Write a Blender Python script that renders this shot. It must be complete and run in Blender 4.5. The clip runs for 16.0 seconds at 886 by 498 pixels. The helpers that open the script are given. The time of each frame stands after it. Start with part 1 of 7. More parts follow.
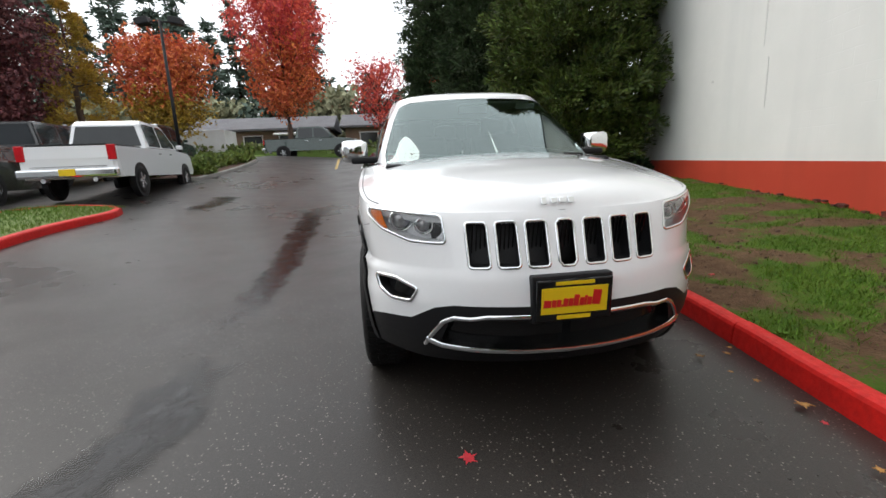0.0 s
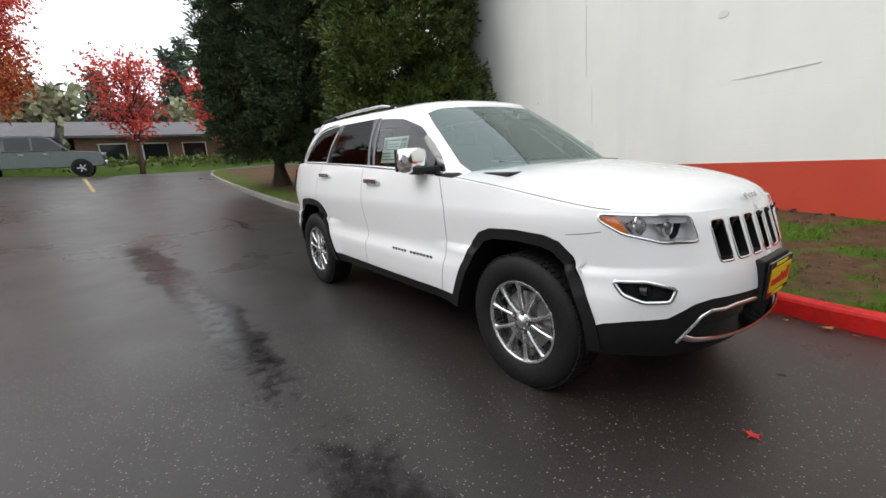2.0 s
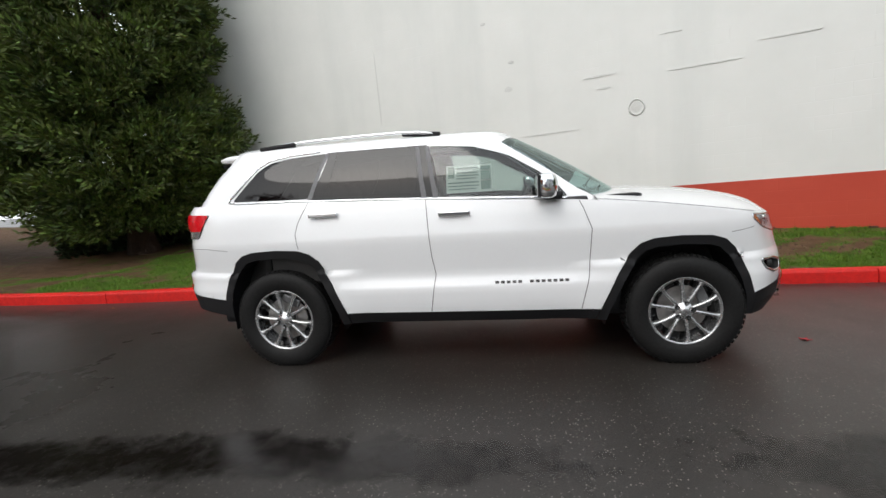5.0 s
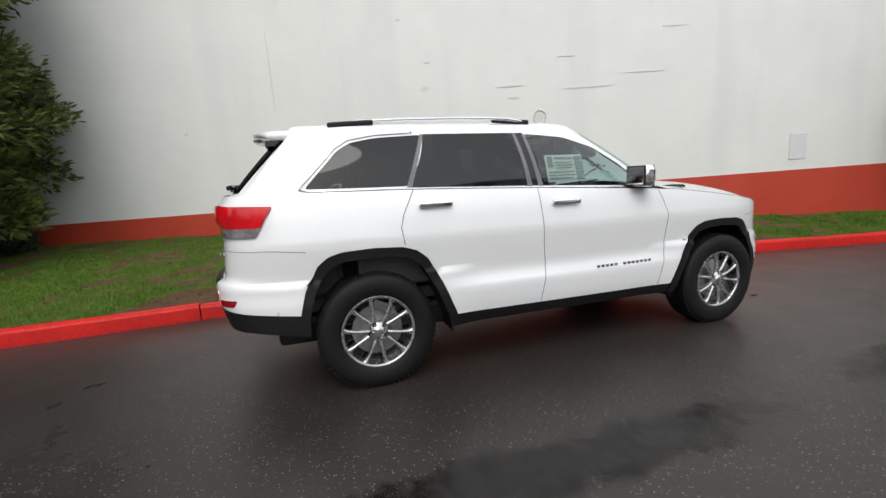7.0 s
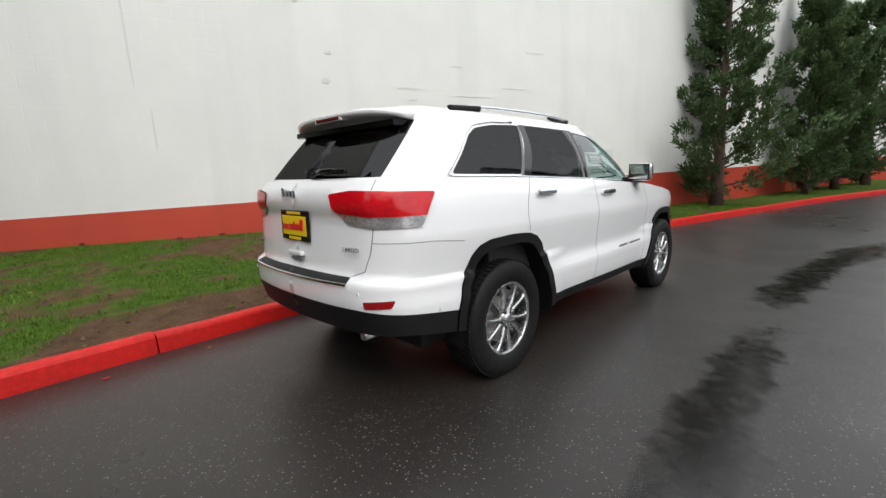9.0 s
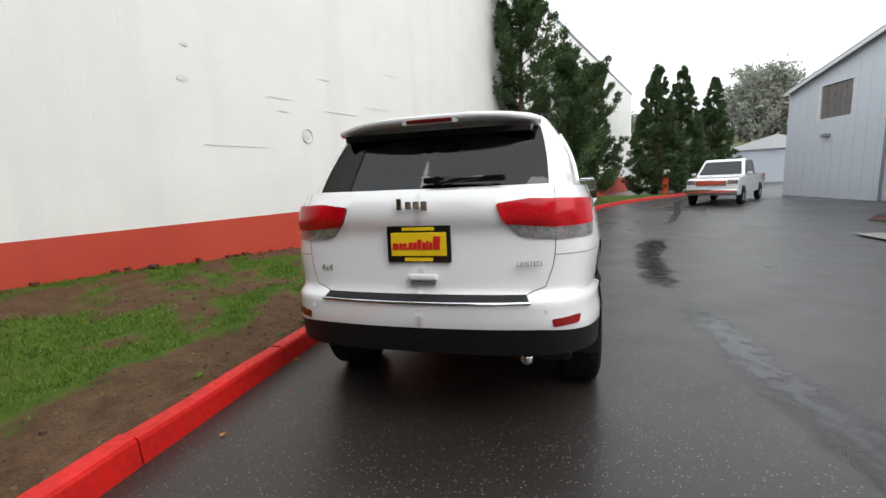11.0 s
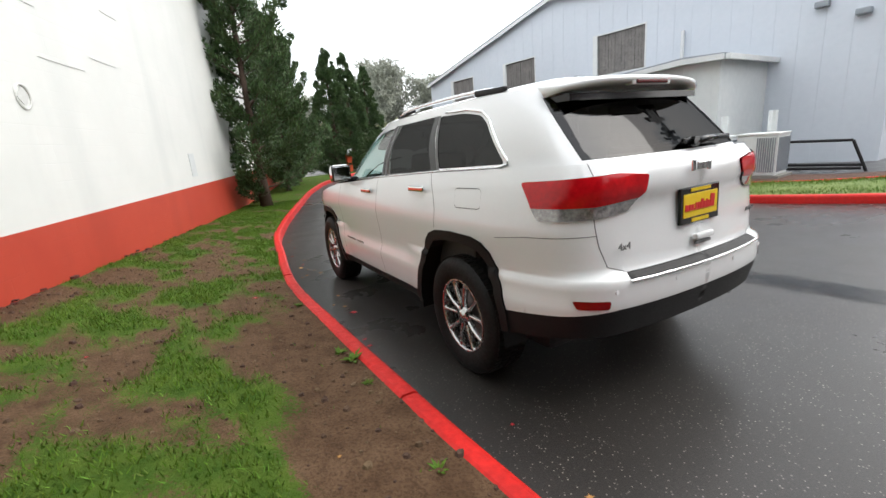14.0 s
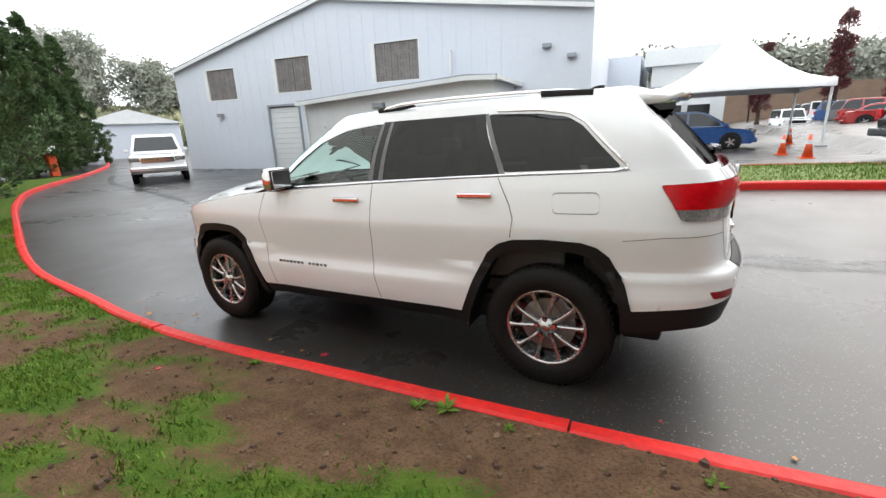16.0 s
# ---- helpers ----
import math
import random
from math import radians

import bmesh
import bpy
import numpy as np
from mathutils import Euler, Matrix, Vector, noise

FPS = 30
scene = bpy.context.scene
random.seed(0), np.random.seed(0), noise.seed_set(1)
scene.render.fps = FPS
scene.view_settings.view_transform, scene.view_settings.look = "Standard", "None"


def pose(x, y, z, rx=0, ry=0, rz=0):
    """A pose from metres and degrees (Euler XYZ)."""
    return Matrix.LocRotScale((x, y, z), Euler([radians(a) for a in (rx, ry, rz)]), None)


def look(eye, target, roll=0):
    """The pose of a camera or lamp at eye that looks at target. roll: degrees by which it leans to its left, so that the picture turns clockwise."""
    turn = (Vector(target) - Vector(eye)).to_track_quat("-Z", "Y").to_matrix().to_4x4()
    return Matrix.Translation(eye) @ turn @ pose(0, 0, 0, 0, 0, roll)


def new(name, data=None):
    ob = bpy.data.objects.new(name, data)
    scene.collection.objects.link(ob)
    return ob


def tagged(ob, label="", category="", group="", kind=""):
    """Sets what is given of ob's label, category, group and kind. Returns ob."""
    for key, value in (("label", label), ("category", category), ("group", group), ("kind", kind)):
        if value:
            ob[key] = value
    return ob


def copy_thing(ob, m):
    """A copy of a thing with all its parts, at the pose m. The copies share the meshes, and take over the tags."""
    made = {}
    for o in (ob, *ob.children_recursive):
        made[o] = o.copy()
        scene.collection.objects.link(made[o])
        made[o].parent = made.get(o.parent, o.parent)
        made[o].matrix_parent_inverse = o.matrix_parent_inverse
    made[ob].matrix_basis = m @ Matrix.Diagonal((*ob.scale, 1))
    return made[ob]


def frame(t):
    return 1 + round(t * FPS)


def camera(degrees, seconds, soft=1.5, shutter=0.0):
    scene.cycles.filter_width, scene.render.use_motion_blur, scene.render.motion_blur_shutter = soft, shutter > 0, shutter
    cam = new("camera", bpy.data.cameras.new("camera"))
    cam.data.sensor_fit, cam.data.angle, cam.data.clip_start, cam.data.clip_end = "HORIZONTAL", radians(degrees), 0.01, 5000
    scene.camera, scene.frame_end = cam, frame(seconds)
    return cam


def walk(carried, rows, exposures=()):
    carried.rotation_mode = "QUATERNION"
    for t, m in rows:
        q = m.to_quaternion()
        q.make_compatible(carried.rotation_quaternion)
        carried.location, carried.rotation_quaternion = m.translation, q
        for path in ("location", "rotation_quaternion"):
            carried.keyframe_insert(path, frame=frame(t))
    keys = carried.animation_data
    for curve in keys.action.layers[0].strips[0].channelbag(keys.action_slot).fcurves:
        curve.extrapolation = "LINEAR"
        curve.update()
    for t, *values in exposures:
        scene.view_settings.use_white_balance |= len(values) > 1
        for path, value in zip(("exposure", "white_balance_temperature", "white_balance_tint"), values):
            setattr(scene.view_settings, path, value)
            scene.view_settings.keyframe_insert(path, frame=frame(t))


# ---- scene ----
cam = camera(91.7, 16.0)
PATH = [
    (0, (4.047, -0.757, 1.157), (2.102, -0.513, 0.763), -2.5),
    (0.5, (3.907, -1.229, 1.169), (2.011, -0.73, 0.773), -3.0),
    (1, (3.685, -1.726, 1.173), (1.856, -1.018, 0.78), -3.5),
    (1.5, (3.383, -2.172, 1.219), (1.683, -1.188, 0.845), -3.3),
    (2, (3.043, -2.608, 1.239), (1.477, -1.427, 0.847), -3.9),
    (2.5, (2.646, -2.916, 1.277), (1.308, -1.493, 0.849), -5.5),
    (3, (2.237, -3.244, 1.313), (1.123, -1.621, 0.958), -6.0),
    (3.2, (2.053, -3.37, 1.327), (0.995, -1.714, 0.96), -5.1),
    (5.3, (-0.005, -3.944, 1.337), (-0.171, -1.974, 1.035), -4.4),
    (5.5, (-0.218, -3.947, 1.349), (-0.304, -1.975, 1.031), -3.4),
    (6, (-0.76, -3.873, 1.373), (-0.623, -1.904, 1.055), -4.6),
    (6.5, (-1.311, -3.769, 1.377), (-0.916, -1.832, 1.075), -4.1),
    (7, (-1.827, -3.573, 1.389), (-1.226, -1.697, 1.045), -4.2),
    (7.5, (-2.324, -3.373, 1.384), (-1.492, -1.591, 1.02), -3.2),
    (8, (-2.778, -3.122, 1.378), (-1.752, -1.441, 1.031), -3.8),
    (8.5, (-3.212, -2.811, 1.388), (-2.013, -1.248, 1.038), -2.9),
    (9, (-3.616, -2.481, 1.393), (-2.215, -1.103, 1.02), -2.6),
    (9.5, (-3.935, -2.078, 1.403), (-2.41, -0.835, 1.047), -3.1),
    (10, (-4.222, -1.651, 1.393), (-2.542, -0.634, 1.016), -3.7),
    (10.2, (-4.307, -1.475, 1.376), (-2.57, -0.547, 1.029), -3.1),
    (12.3, (-4.445, 0.626, 1.433), (-2.496, 0.499, 1.004), -3.4),
    (12.5, (-4.382, 0.804, 1.429), (-2.44, 0.598, 0.999), -3.2),
    (13, (-4.18, 1.315, 1.432), (-2.287, 0.829, 1.011), -3.6),
    (13.5, (-3.943, 1.796, 1.476), (-2.141, 1.053, 1.03), -4.6),
    (14, (-3.64, 2.208, 1.504), (-1.939, 1.277, 1.014), -4.8),
    (14.5, (-3.289, 2.532, 1.558), (-1.746, 1.368, 1.045), -2.5),
    (15, (-2.907, 2.818, 1.596), (-1.578, 1.428, 1.045), -0.6),
    (15.5, (-2.481, 3.026, 1.593), (-1.325, 1.49, 1.039), -1.2),
    (16, (-2.034, 3.253, 1.599), (-1.122, 1.559, 1.051), -2.3),
]
walk(cam, [(t, look(eye, target, roll)) for t, eye, target, roll in PATH],
     [(0, 0.05), (3, 0.0), (5.5, -0.05), (9, 0.05), (10.2, 0.1), (12.5, 0.25), (14, 0.5), (16, 0.7)])


# ---- light ----
world = bpy.data.worlds.new("overcast_sky")
scene.world = world
world.use_nodes = True
wt = world.node_tree
wt.nodes.clear()
w_out = wt.nodes.new("ShaderNodeOutputWorld")
w_bg = wt.nodes.new("ShaderNodeBackground")
w_sky = wt.nodes.new("ShaderNodeTexSky")
w_sky.sky_type = "NISHITA"
w_sky.sun_disc = False
w_sky.sun_elevation = radians(40)
w_sky.sun_rotation = radians(200)
w_sky.dust_density = 4.0
w_mix = wt.nodes.new("ShaderNodeMix")
w_mix.data_type = "RGBA"
w_mix.inputs[0].default_value = 0.86
w_mix.inputs[7].default_value = (9.3, 9.6, 9.9, 1)   # the grey-white cloud deck
wt.links.new(w_sky.outputs[0], w_mix.inputs[6])
wt.links.new(w_mix.outputs[2], w_bg.inputs[0])
w_bg.inputs[1].default_value = 0.17
wt.links.new(w_bg.outputs[0], w_out.inputs[0])
sun = new("sun", bpy.data.lights.new("sun", "SUN"))
sun.data.energy, sun.data.angle, sun.data.color = 1.3, radians(40), (1, 0.97, 0.93)
sun.matrix_world = look((-10, -20, 30), (0, 0, 0))


# ---- materials ----
def shader(name):
    m = bpy.data.materials.new(name)
    m.use_nodes = True
    return m, m.node_tree, m.node_tree.nodes["Principled BSDF"]


def node(tree, kind, **values):
    n = tree.nodes.new(kind)
    for key, v in values.items():
        n.inputs[key.replace("_", " ")].default_value = v
    return n


def noise_node(tree, scale, detail=4.0, rough=0.6):
    coord = tree.nodes.new("ShaderNodeTexCoord")
    n = node(tree, "ShaderNodeTexNoise", Scale=scale, Detail=detail, Roughness=rough)
    tree.links.new(coord.outputs["Object"], n.inputs["Vector"])
    return n


def ramp(tree, source, lo, hi, a, b):
    r = node(tree, "ShaderNodeMapRange", From_Min=lo, From_Max=hi, To_Min=a, To_Max=b)
    tree.links.new(source, r.inputs["Value"])
    return r.outputs[0]


def blend(tree, factor, a, b):
    m = tree.nodes.new("ShaderNodeMix")
    m.data_type = "RGBA"
    tree.links.new(factor, m.inputs[0])
    for slot, v in ((6, a), (7, b)):
        if isinstance(v, (tuple, list)):
            m.inputs[slot].default_value = (*v[:3], 1)
        else:
            tree.links.new(v, m.inputs[slot])
    return m.outputs[2]


def surface(name, a, b=None, rough=0.6, rough_b=None, metal=0.0, big=1.5, small=40.0, bump=0.0, dist=0.01, coat=0.0, spec=0.5):
    """Two colours mixed by coarse and fine noise, with relief."""
    m, t, p = shader(name)
    b = b or tuple(c * 0.8 for c in a)
    n1, n2 = noise_node(t, big), noise_node(t, small, 6)
    add = t.nodes.new("ShaderNodeMath")
    add.operation = "ADD"
    t.links.new(n1.outputs[0], add.inputs[0])
    t.links.new(n2.outputs[0], add.inputs[1])
    f = ramp(t, add.outputs[0], 0.75, 1.25, 0, 1)
    t.links.new(blend(t, f, a, b), p.inputs["Base Color"])
    t.links.new(ramp(t, n2.outputs[0], 0.3, 0.7, rough, rough_b if rough_b is not None else min(1, rough * 1.25)), p.inputs["Roughness"])
    p.inputs["Metallic"].default_value = metal
    p.inputs["Coat Weight"].default_value = coat
    p.inputs["Coat Roughness"].default_value = 0.03
    p.inputs["Specular IOR Level"].default_value = spec
    if bump:
        bp = node(t, "ShaderNodeBump", Strength=bump, Distance=dist)
        t.links.new(n2.outputs[0], bp.inputs["Height"])
        t.links.new(bp.outputs[0], p.inputs["Normal"])
    return m


def varied(m, amount=0.25):
    """Vary a material's colour from piece to piece (islands of one mesh)."""
    t = m.node_tree
    p = t.nodes["Principled BSDF"]
    geo = t.nodes.new("ShaderNodeNewGeometry")
    hsv = t.nodes.new("ShaderNodeHueSaturation")
    src = p.inputs["Base Color"].links[0].from_socket
    t.links.new(src, hsv.inputs["Color"])
    t.links.new(ramp(t, geo.outputs["Random Per Island"], 0, 1, 1 - amount, 1 + amount), hsv.inputs["Value"])
    t.links.new(ramp(t, geo.outputs["Random Per Island"], 0, 1, 0.5 - amount * 0.05, 0.5 + amount * 0.05), hsv.inputs["Hue"])
    t.links.new(hsv.outputs[0], p.inputs["Base Color"])
    return m


def make_asphalt():
    m, t, p = shader("wet_asphalt")
    big, mid, fine = noise_node(t, 0.22, 3), noise_node(t, 1.6, 6), noise_node(t, 140, 5)
    coord = t.nodes.new("ShaderNodeTexCoord")
    stone = node(t, "ShaderNodeTexVoronoi", Scale=96.0)
    t.links.new(coord.outputs["Object"], stone.inputs["Vector"])
    sep = t.nodes.new("ShaderNodeSeparateColor")
    t.links.new(stone.outputs["Color"], sep.inputs[0])
    base = blend(t, ramp(t, mid.outputs[0], 0.35, 0.65, 0, 1), (0.0035, 0.0028, 0.0024), (0.008, 0.0066, 0.0055))
    base = blend(t, ramp(t, fine.outputs[0], 0.3, 0.75, 0, 1), base, (0.030, 0.025, 0.021))
    pale = t.nodes.new("ShaderNodeMath")
    pale.operation = "MULTIPLY"
    t.links.new(ramp(t, sep.outputs[0], 0.89, 0.98, 0, 1), pale.inputs[0])
    t.links.new(ramp(t, stone.outputs["Distance"], 0.48, 0.30, 0, 1), pale.inputs[1])
    base = blend(t, pale.outputs[0], base, (0.20, 0.185, 0.16))
    t.links.new(base, p.inputs["Base Color"])
    wet = t.nodes.new("ShaderNodeMath")
    wet.operation = "MULTIPLY"
    t.links.new(ramp(t, big.outputs[0], 0.35, 0.65, 0.75, 1.2), wet.inputs[0])
    t.links.new(ramp(t, mid.outputs[0], 0.35, 0.7, 0.30, 0.42), wet.inputs[1])
    t.links.new(wet.outputs[0], p.inputs["Coat Roughness"])
    p.inputs["Coat Weight"].default_value = 0.85
    p.inputs["Coat IOR"].default_value = 1.36
    p.inputs["Roughness"].default_value = 0.6
    bp = node(t, "ShaderNodeBump", Strength=0.35, Distance=0.004)
    t.links.new(fine.outputs[0], bp.inputs["Height"])
    t.links.new(bp.outputs[0], p.inputs["Normal"])
    film = node(t, "ShaderNodeBump", Strength=0.10, Distance=0.004)
    t.links.new(fine.outputs[0], film.inputs["Height"])
    t.links.new(film.outputs[0], p.inputs["Coat Normal"])
    p.inputs["Specular IOR Level"].default_value = 0.3
    return m


def make_lawn():
    """Soil where the grass has worn away, turf elsewhere, by the mesh's 'cover'."""
    m, t, p = shader("patchy_turf")
    at = t.nodes.new("ShaderNodeAttribute")
    at.attribute_name = "cover"
    fine, mid = noise_node(t, 60, 6), noise_node(t, 7, 5)
    soil = blend(t, ramp(t, mid.outputs[0], 0.3, 0.7, 0, 1), (0.075, 0.042, 0.023), (0.15, 0.092, 0.054))
    soil = blend(t, ramp(t, fine.outputs[0], 0.45, 0.75, 0, 1), soil, (0.048, 0.026, 0.014))
    turf = blend(t, ramp(t, mid.outputs[0], 0.35, 0.65, 0, 1), (0.04, 0.085, 0.009), (0.075, 0.12, 0.016))
    f = t.nodes.new("ShaderNodeMath")
    f.operation = "ADD"
    t.links.new(at.outputs["Fac"], f.inputs[0])
    t.links.new(ramp(t, fine.outputs[0], 0.3, 0.7, -0.35, 0.35), f.inputs[1])
    t.links.new(blend(t, ramp(t, f.outputs[0], 0.35, 0.65, 0, 1), soil, turf), p.inputs["Base Color"])
    p.inputs["Roughness"].default_value = 0.85
    p.inputs["Specular IOR Level"].default_value = 0.12
    bp = node(t, "ShaderNodeBump", Strength=0.8, Distance=0.03)
    t.links.new(fine.outputs[0], bp.inputs["Height"])
    t.links.new(bp.outputs[0], p.inputs["Normal"])
    return m


def make_wall_paint(name, a, b, wash):
    """Painted block wall: faint courses, patches and streaks."""
    m, t, p = shader(name)
    coord = t.nodes.new("ShaderNodeTexCoord")
    brick = node(t, "ShaderNodeTexBrick", Scale=1.0, Mortar_Size=0.006, Mortar_Smooth=0.6, Brick_Width=0.4, Row_Height=0.2)
    swap = t.nodes.new("ShaderNodeVectorRotate")
    swap.rotation_type = "X_AXIS"
    swap.inputs["Angle"].default_value = radians(-90)
    t.links.new(coord.outputs["Object"], swap.inputs["Vector"])
    t.links.new(swap.outputs[0], brick.inputs["Vector"])
    mid, fine, tall = noise_node(t, 0.9, 6), noise_node(t, 35, 5), t.nodes.new("ShaderNodeMapping")
    tall.inputs["Scale"].default_value = (1.2, 1.2, 0.12)
    t.links.new(coord.outputs["Object"], tall.inputs["Vector"])
    streak = node(t, "ShaderNodeTexNoise", Scale=1.3, Detail=5.0)
    t.links.new(tall.outputs[0], streak.inputs["Vector"])
    col = blend(t, ramp(t, mid.outputs[0], 0.3, 0.7, 0, 1), a, b)
    col = blend(t, ramp(t, streak.outputs[0], 0.5, 0.8, 0, 0.5), col, wash)
    t.links.new(col, p.inputs["Base Color"])
    p.inputs["Roughness"].default_value = 0.55
    fade = t.nodes.new("ShaderNodeMath")
    fade.operation = "MULTIPLY"
    t.links.new(brick.outputs["Fac"], fade.inputs[0])
    t.links.new(ramp(t, mid.outputs[0], 0.45, 0.62, 0.0, -1.0), fade.inputs[1])
    tot = t.nodes.new("ShaderNodeMath")
    tot.operation = "MULTIPLY_ADD"
    tot.inputs[1].default_value = 0.25
    t.links.new(fine.outputs[0], tot.inputs[0])
    t.links.new(fade.outputs[0], tot.inputs[2])
    bp = node(t, "ShaderNodeBump", Strength=0.35, Distance=0.006)
    t.links.new(tot.outputs[0], bp.inputs["Height"])
    t.links.new(bp.outputs[0], p.inputs["Normal"])
    return m


def make_glass(name, tint, rough=0.0, ior=1.5, sheen=(1, 1, 1), share=None):
    m, t, p = shader(name)
    t.nodes.remove(p)
    out = t.nodes["Material Output"]
    clear = t.nodes.new("ShaderNodeBsdfTransparent")
    clear.inputs[0].default_value = (*tint, 1)
    gloss = t.nodes.new("ShaderNodeBsdfGlossy")
    gloss.inputs["Roughness"].default_value = rough
    gloss.inputs["Color"].default_value = (*sheen, 1)
    fres = t.nodes.new("ShaderNodeFresnel")
    fres.inputs[0].default_value = ior
    mix = t.nodes.new("ShaderNodeMixShader")
    if share is None:
        t.links.new(fres.outputs[0], mix.inputs[0])
    else:
        mix.inputs[0].default_value = share
    t.links.new(clear.outputs[0], mix.inputs[1])
    t.links.new(gloss.outputs[0], mix.inputs[2])
    t.links.new(mix.outputs[0], out.inputs[0])
    return m


ASPHALT = make_asphalt()
LAWN = make_lawn()
WHITE_WALL = make_wall_paint("white_block_paint", (0.70, 0.71, 0.68), (0.76, 0.765, 0.735), (0.60, 0.62, 0.60))
RED_WALL = make_wall_paint("red_block_paint", (0.44, 0.045, 0.022), (0.50, 0.06, 0.03), (0.34, 0.04, 0.02))
KERB_RED = surface("worn_red_kerb_paint", (0.60, 0.014, 0.010), (0.40, 0.010, 0.008), 0.42, 0.6, small=25, bump=0.6, dist=0.006, spec=0.3)
CONCRETE = surface("wet_concrete", (0.24, 0.23, 0.21), (0.15, 0.145, 0.13), 0.5, 0.75, small=30, bump=0.5, dist=0.004)
BLUE_SIDING = surface("pale_blue_steel_siding", (0.61, 0.65, 0.71), (0.57, 0.615, 0.675), 0.45, 0.55, big=0.5, small=6)
PALE_SIDING = surface("pale_grey_siding", (0.67, 0.695, 0.69), (0.61, 0.64, 0.64), 0.45, 0.55, big=0.5, small=6)
GREY_DOOR = surface("grey_door_paint", (0.25, 0.26, 0.26), (0.22, 0.23, 0.235), 0.5, big=1, small=12)
TRIM_WHITE = surface("white_trim_paint", (0.72, 0.73, 0.73), (0.62, 0.64, 0.64), 0.45, small=15)
DARK_GUTTER = surface("grey_metal_flashing", (0.30, 0.33, 0.36), (0.24, 0.26, 0.29), 0.4, metal=0.3)
CURTAIN = surface("dusty_hanging_strips", (0.22, 0.205, 0.19), (0.13, 0.12, 0.115), 0.6, big=3, small=14)
WIN_GLASS = surface("dim_window_glass", (0.035, 0.035, 0.035), (0.02, 0.02, 0.02), 0.08, 0.12)
BARK = surface("brown_bark", (0.10, 0.065, 0.045), (0.055, 0.035, 0.025), 0.9, big=4, small=30, bump=0.8, dist=0.02)
FOL_CEDAR = varied(surface("cedar_foliage", (0.014, 0.032, 0.007), (0.125, 0.165, 0.024), 0.6, big=2.4, small=6), 0.5)
FOL_DARK = varied(surface("dark_conifer_foliage", (0.016, 0.036, 0.012), (0.055, 0.085, 0.026), 0.65, big=1.6, small=5), 0.5)
FOL_CYPRESS = varied(surface("cypress_foliage", (0.035, 0.075, 0.022), (0.07, 0.115, 0.032), 0.6, big=1.2, small=6), 0.45)
# fir green lightened and greyed to paint in the haze of distance
FOL_FIR = varied(surface("haze_paled_fir_foliage", (0.075, 0.11, 0.085), (0.11, 0.15, 0.115), 0.8, big=0.5, small=3), 0.3)
FOL_RED = varied(surface("scarlet_maple_leaves", (0.58, 0.04, 0.045), (0.68, 0.12, 0.07), 0.6, big=0.5, small=3), 0.3)
FOL_PURPLE = varied(surface("dark_purple_leaves", (0.15, 0.03, 0.035), (0.10, 0.035, 0.035), 0.6, big=0.5, small=3), 0.3)
FOL_ORANGE = varied(surface("orange_maple_leaves", (0.58, 0.17, 0.04), (0.55, 0.09, 0.04), 0.6, big=0.5, small=3), 0.3)
FOL_GOLD = varied(surface("golden_leaves", (0.42, 0.24, 0.025), (0.30, 0.22, 0.03), 0.6, big=0.5, small=3), 0.3)
FOL_SHRUB = varied(surface("shrub_leaves", (0.07, 0.12, 0.02), (0.16, 0.19, 0.03), 0.6, big=2, small=8), 0.4)
# distance haze is painted into these two: leaf colours paled towards the sky
FOL_HILL = varied(surface("haze_paled_wood_leaves", (0.27, 0.29, 0.18), (0.32, 0.31, 0.19), 0.9, big=0.2, small=1), 0.1)
FOL_HAZE = varied(surface("haze_paled_tree_leaves", (0.30, 0.32, 0.27), (0.35, 0.36, 0.30), 0.9, big=0.2, small=1), 0.08)
GRASS = varied(surface("wet_grass_blades", (0.055, 0.125, 0.010), (0.12, 0.185, 0.022), 0.5, big=1, small=10, spec=0.2), 0.35)
SOIL = surface("red_brown_mulch", (0.10, 0.045, 0.028), (0.055, 0.028, 0.02), 0.8, big=2, small=40, bump=1.0, dist=0.02)
YELLOW_LINE = surface("worn_yellow_line_paint", (0.55, 0.36, 0.06), (0.28, 0.2, 0.08), 0.4, small=20)
TAR = surface("black_crack_sealant", (0.012, 0.012, 0.012), (0.02, 0.02, 0.02), 0.2, 0.35)
ROOF_SHINGLE = surface("grey_shingle", (0.16, 0.16, 0.17), (0.11, 0.11, 0.12), 0.8, big=1, small=20, bump=0.6)
HOUSE_WALL = surface("brown_house_siding", (0.24, 0.16, 0.11), (0.17, 0.12, 0.09), 0.8, big=1, small=14)


# ---- mesh helpers ----
def mesh_data(name, verts, faces, material, smooth=False):
    me = bpy.data.meshes.new(name)
    me.from_pydata([tuple(v) for v in verts], [], faces)
    me.materials.append(material)
    if smooth:
        me.polygons.foreach_set("use_smooth", [True] * len(me.polygons))
    me.update()
    return me


def solid(name, verts, faces, material, parent=None, label="", smooth=False):
    ob = new(name, mesh_data(name, verts, faces, material, smooth))
    if parent:
        ob.parent = parent
    return tagged(ob, label)


def part(name, bm, material, parent=None, label="", smooth=False, around=None):
    """Link a bmesh as one mesh object under a thing or a part. around: an open sheet faces away from this point."""
    bmesh.ops.recalc_face_normals(bm, faces=bm.faces)
    if around is not None:
        for f in bm.faces:
            if f.normal.dot(f.calc_center_median() - around) < 0:
                f.normal_flip()
    me = bpy.data.meshes.new(name)
    bm.to_mesh(me)
    bm.free()
    me.materials.append(material)
    if smooth:
        me.polygons.foreach_set("use_smooth", [True] * len(me.polygons))
    ob = new(name, me)
    if parent:
        ob.parent = parent
    return tagged(ob, label)


def empty(name, m=None):
    ob = new(name)
    if m is not None:
        ob.matrix_basis = m
    return ob


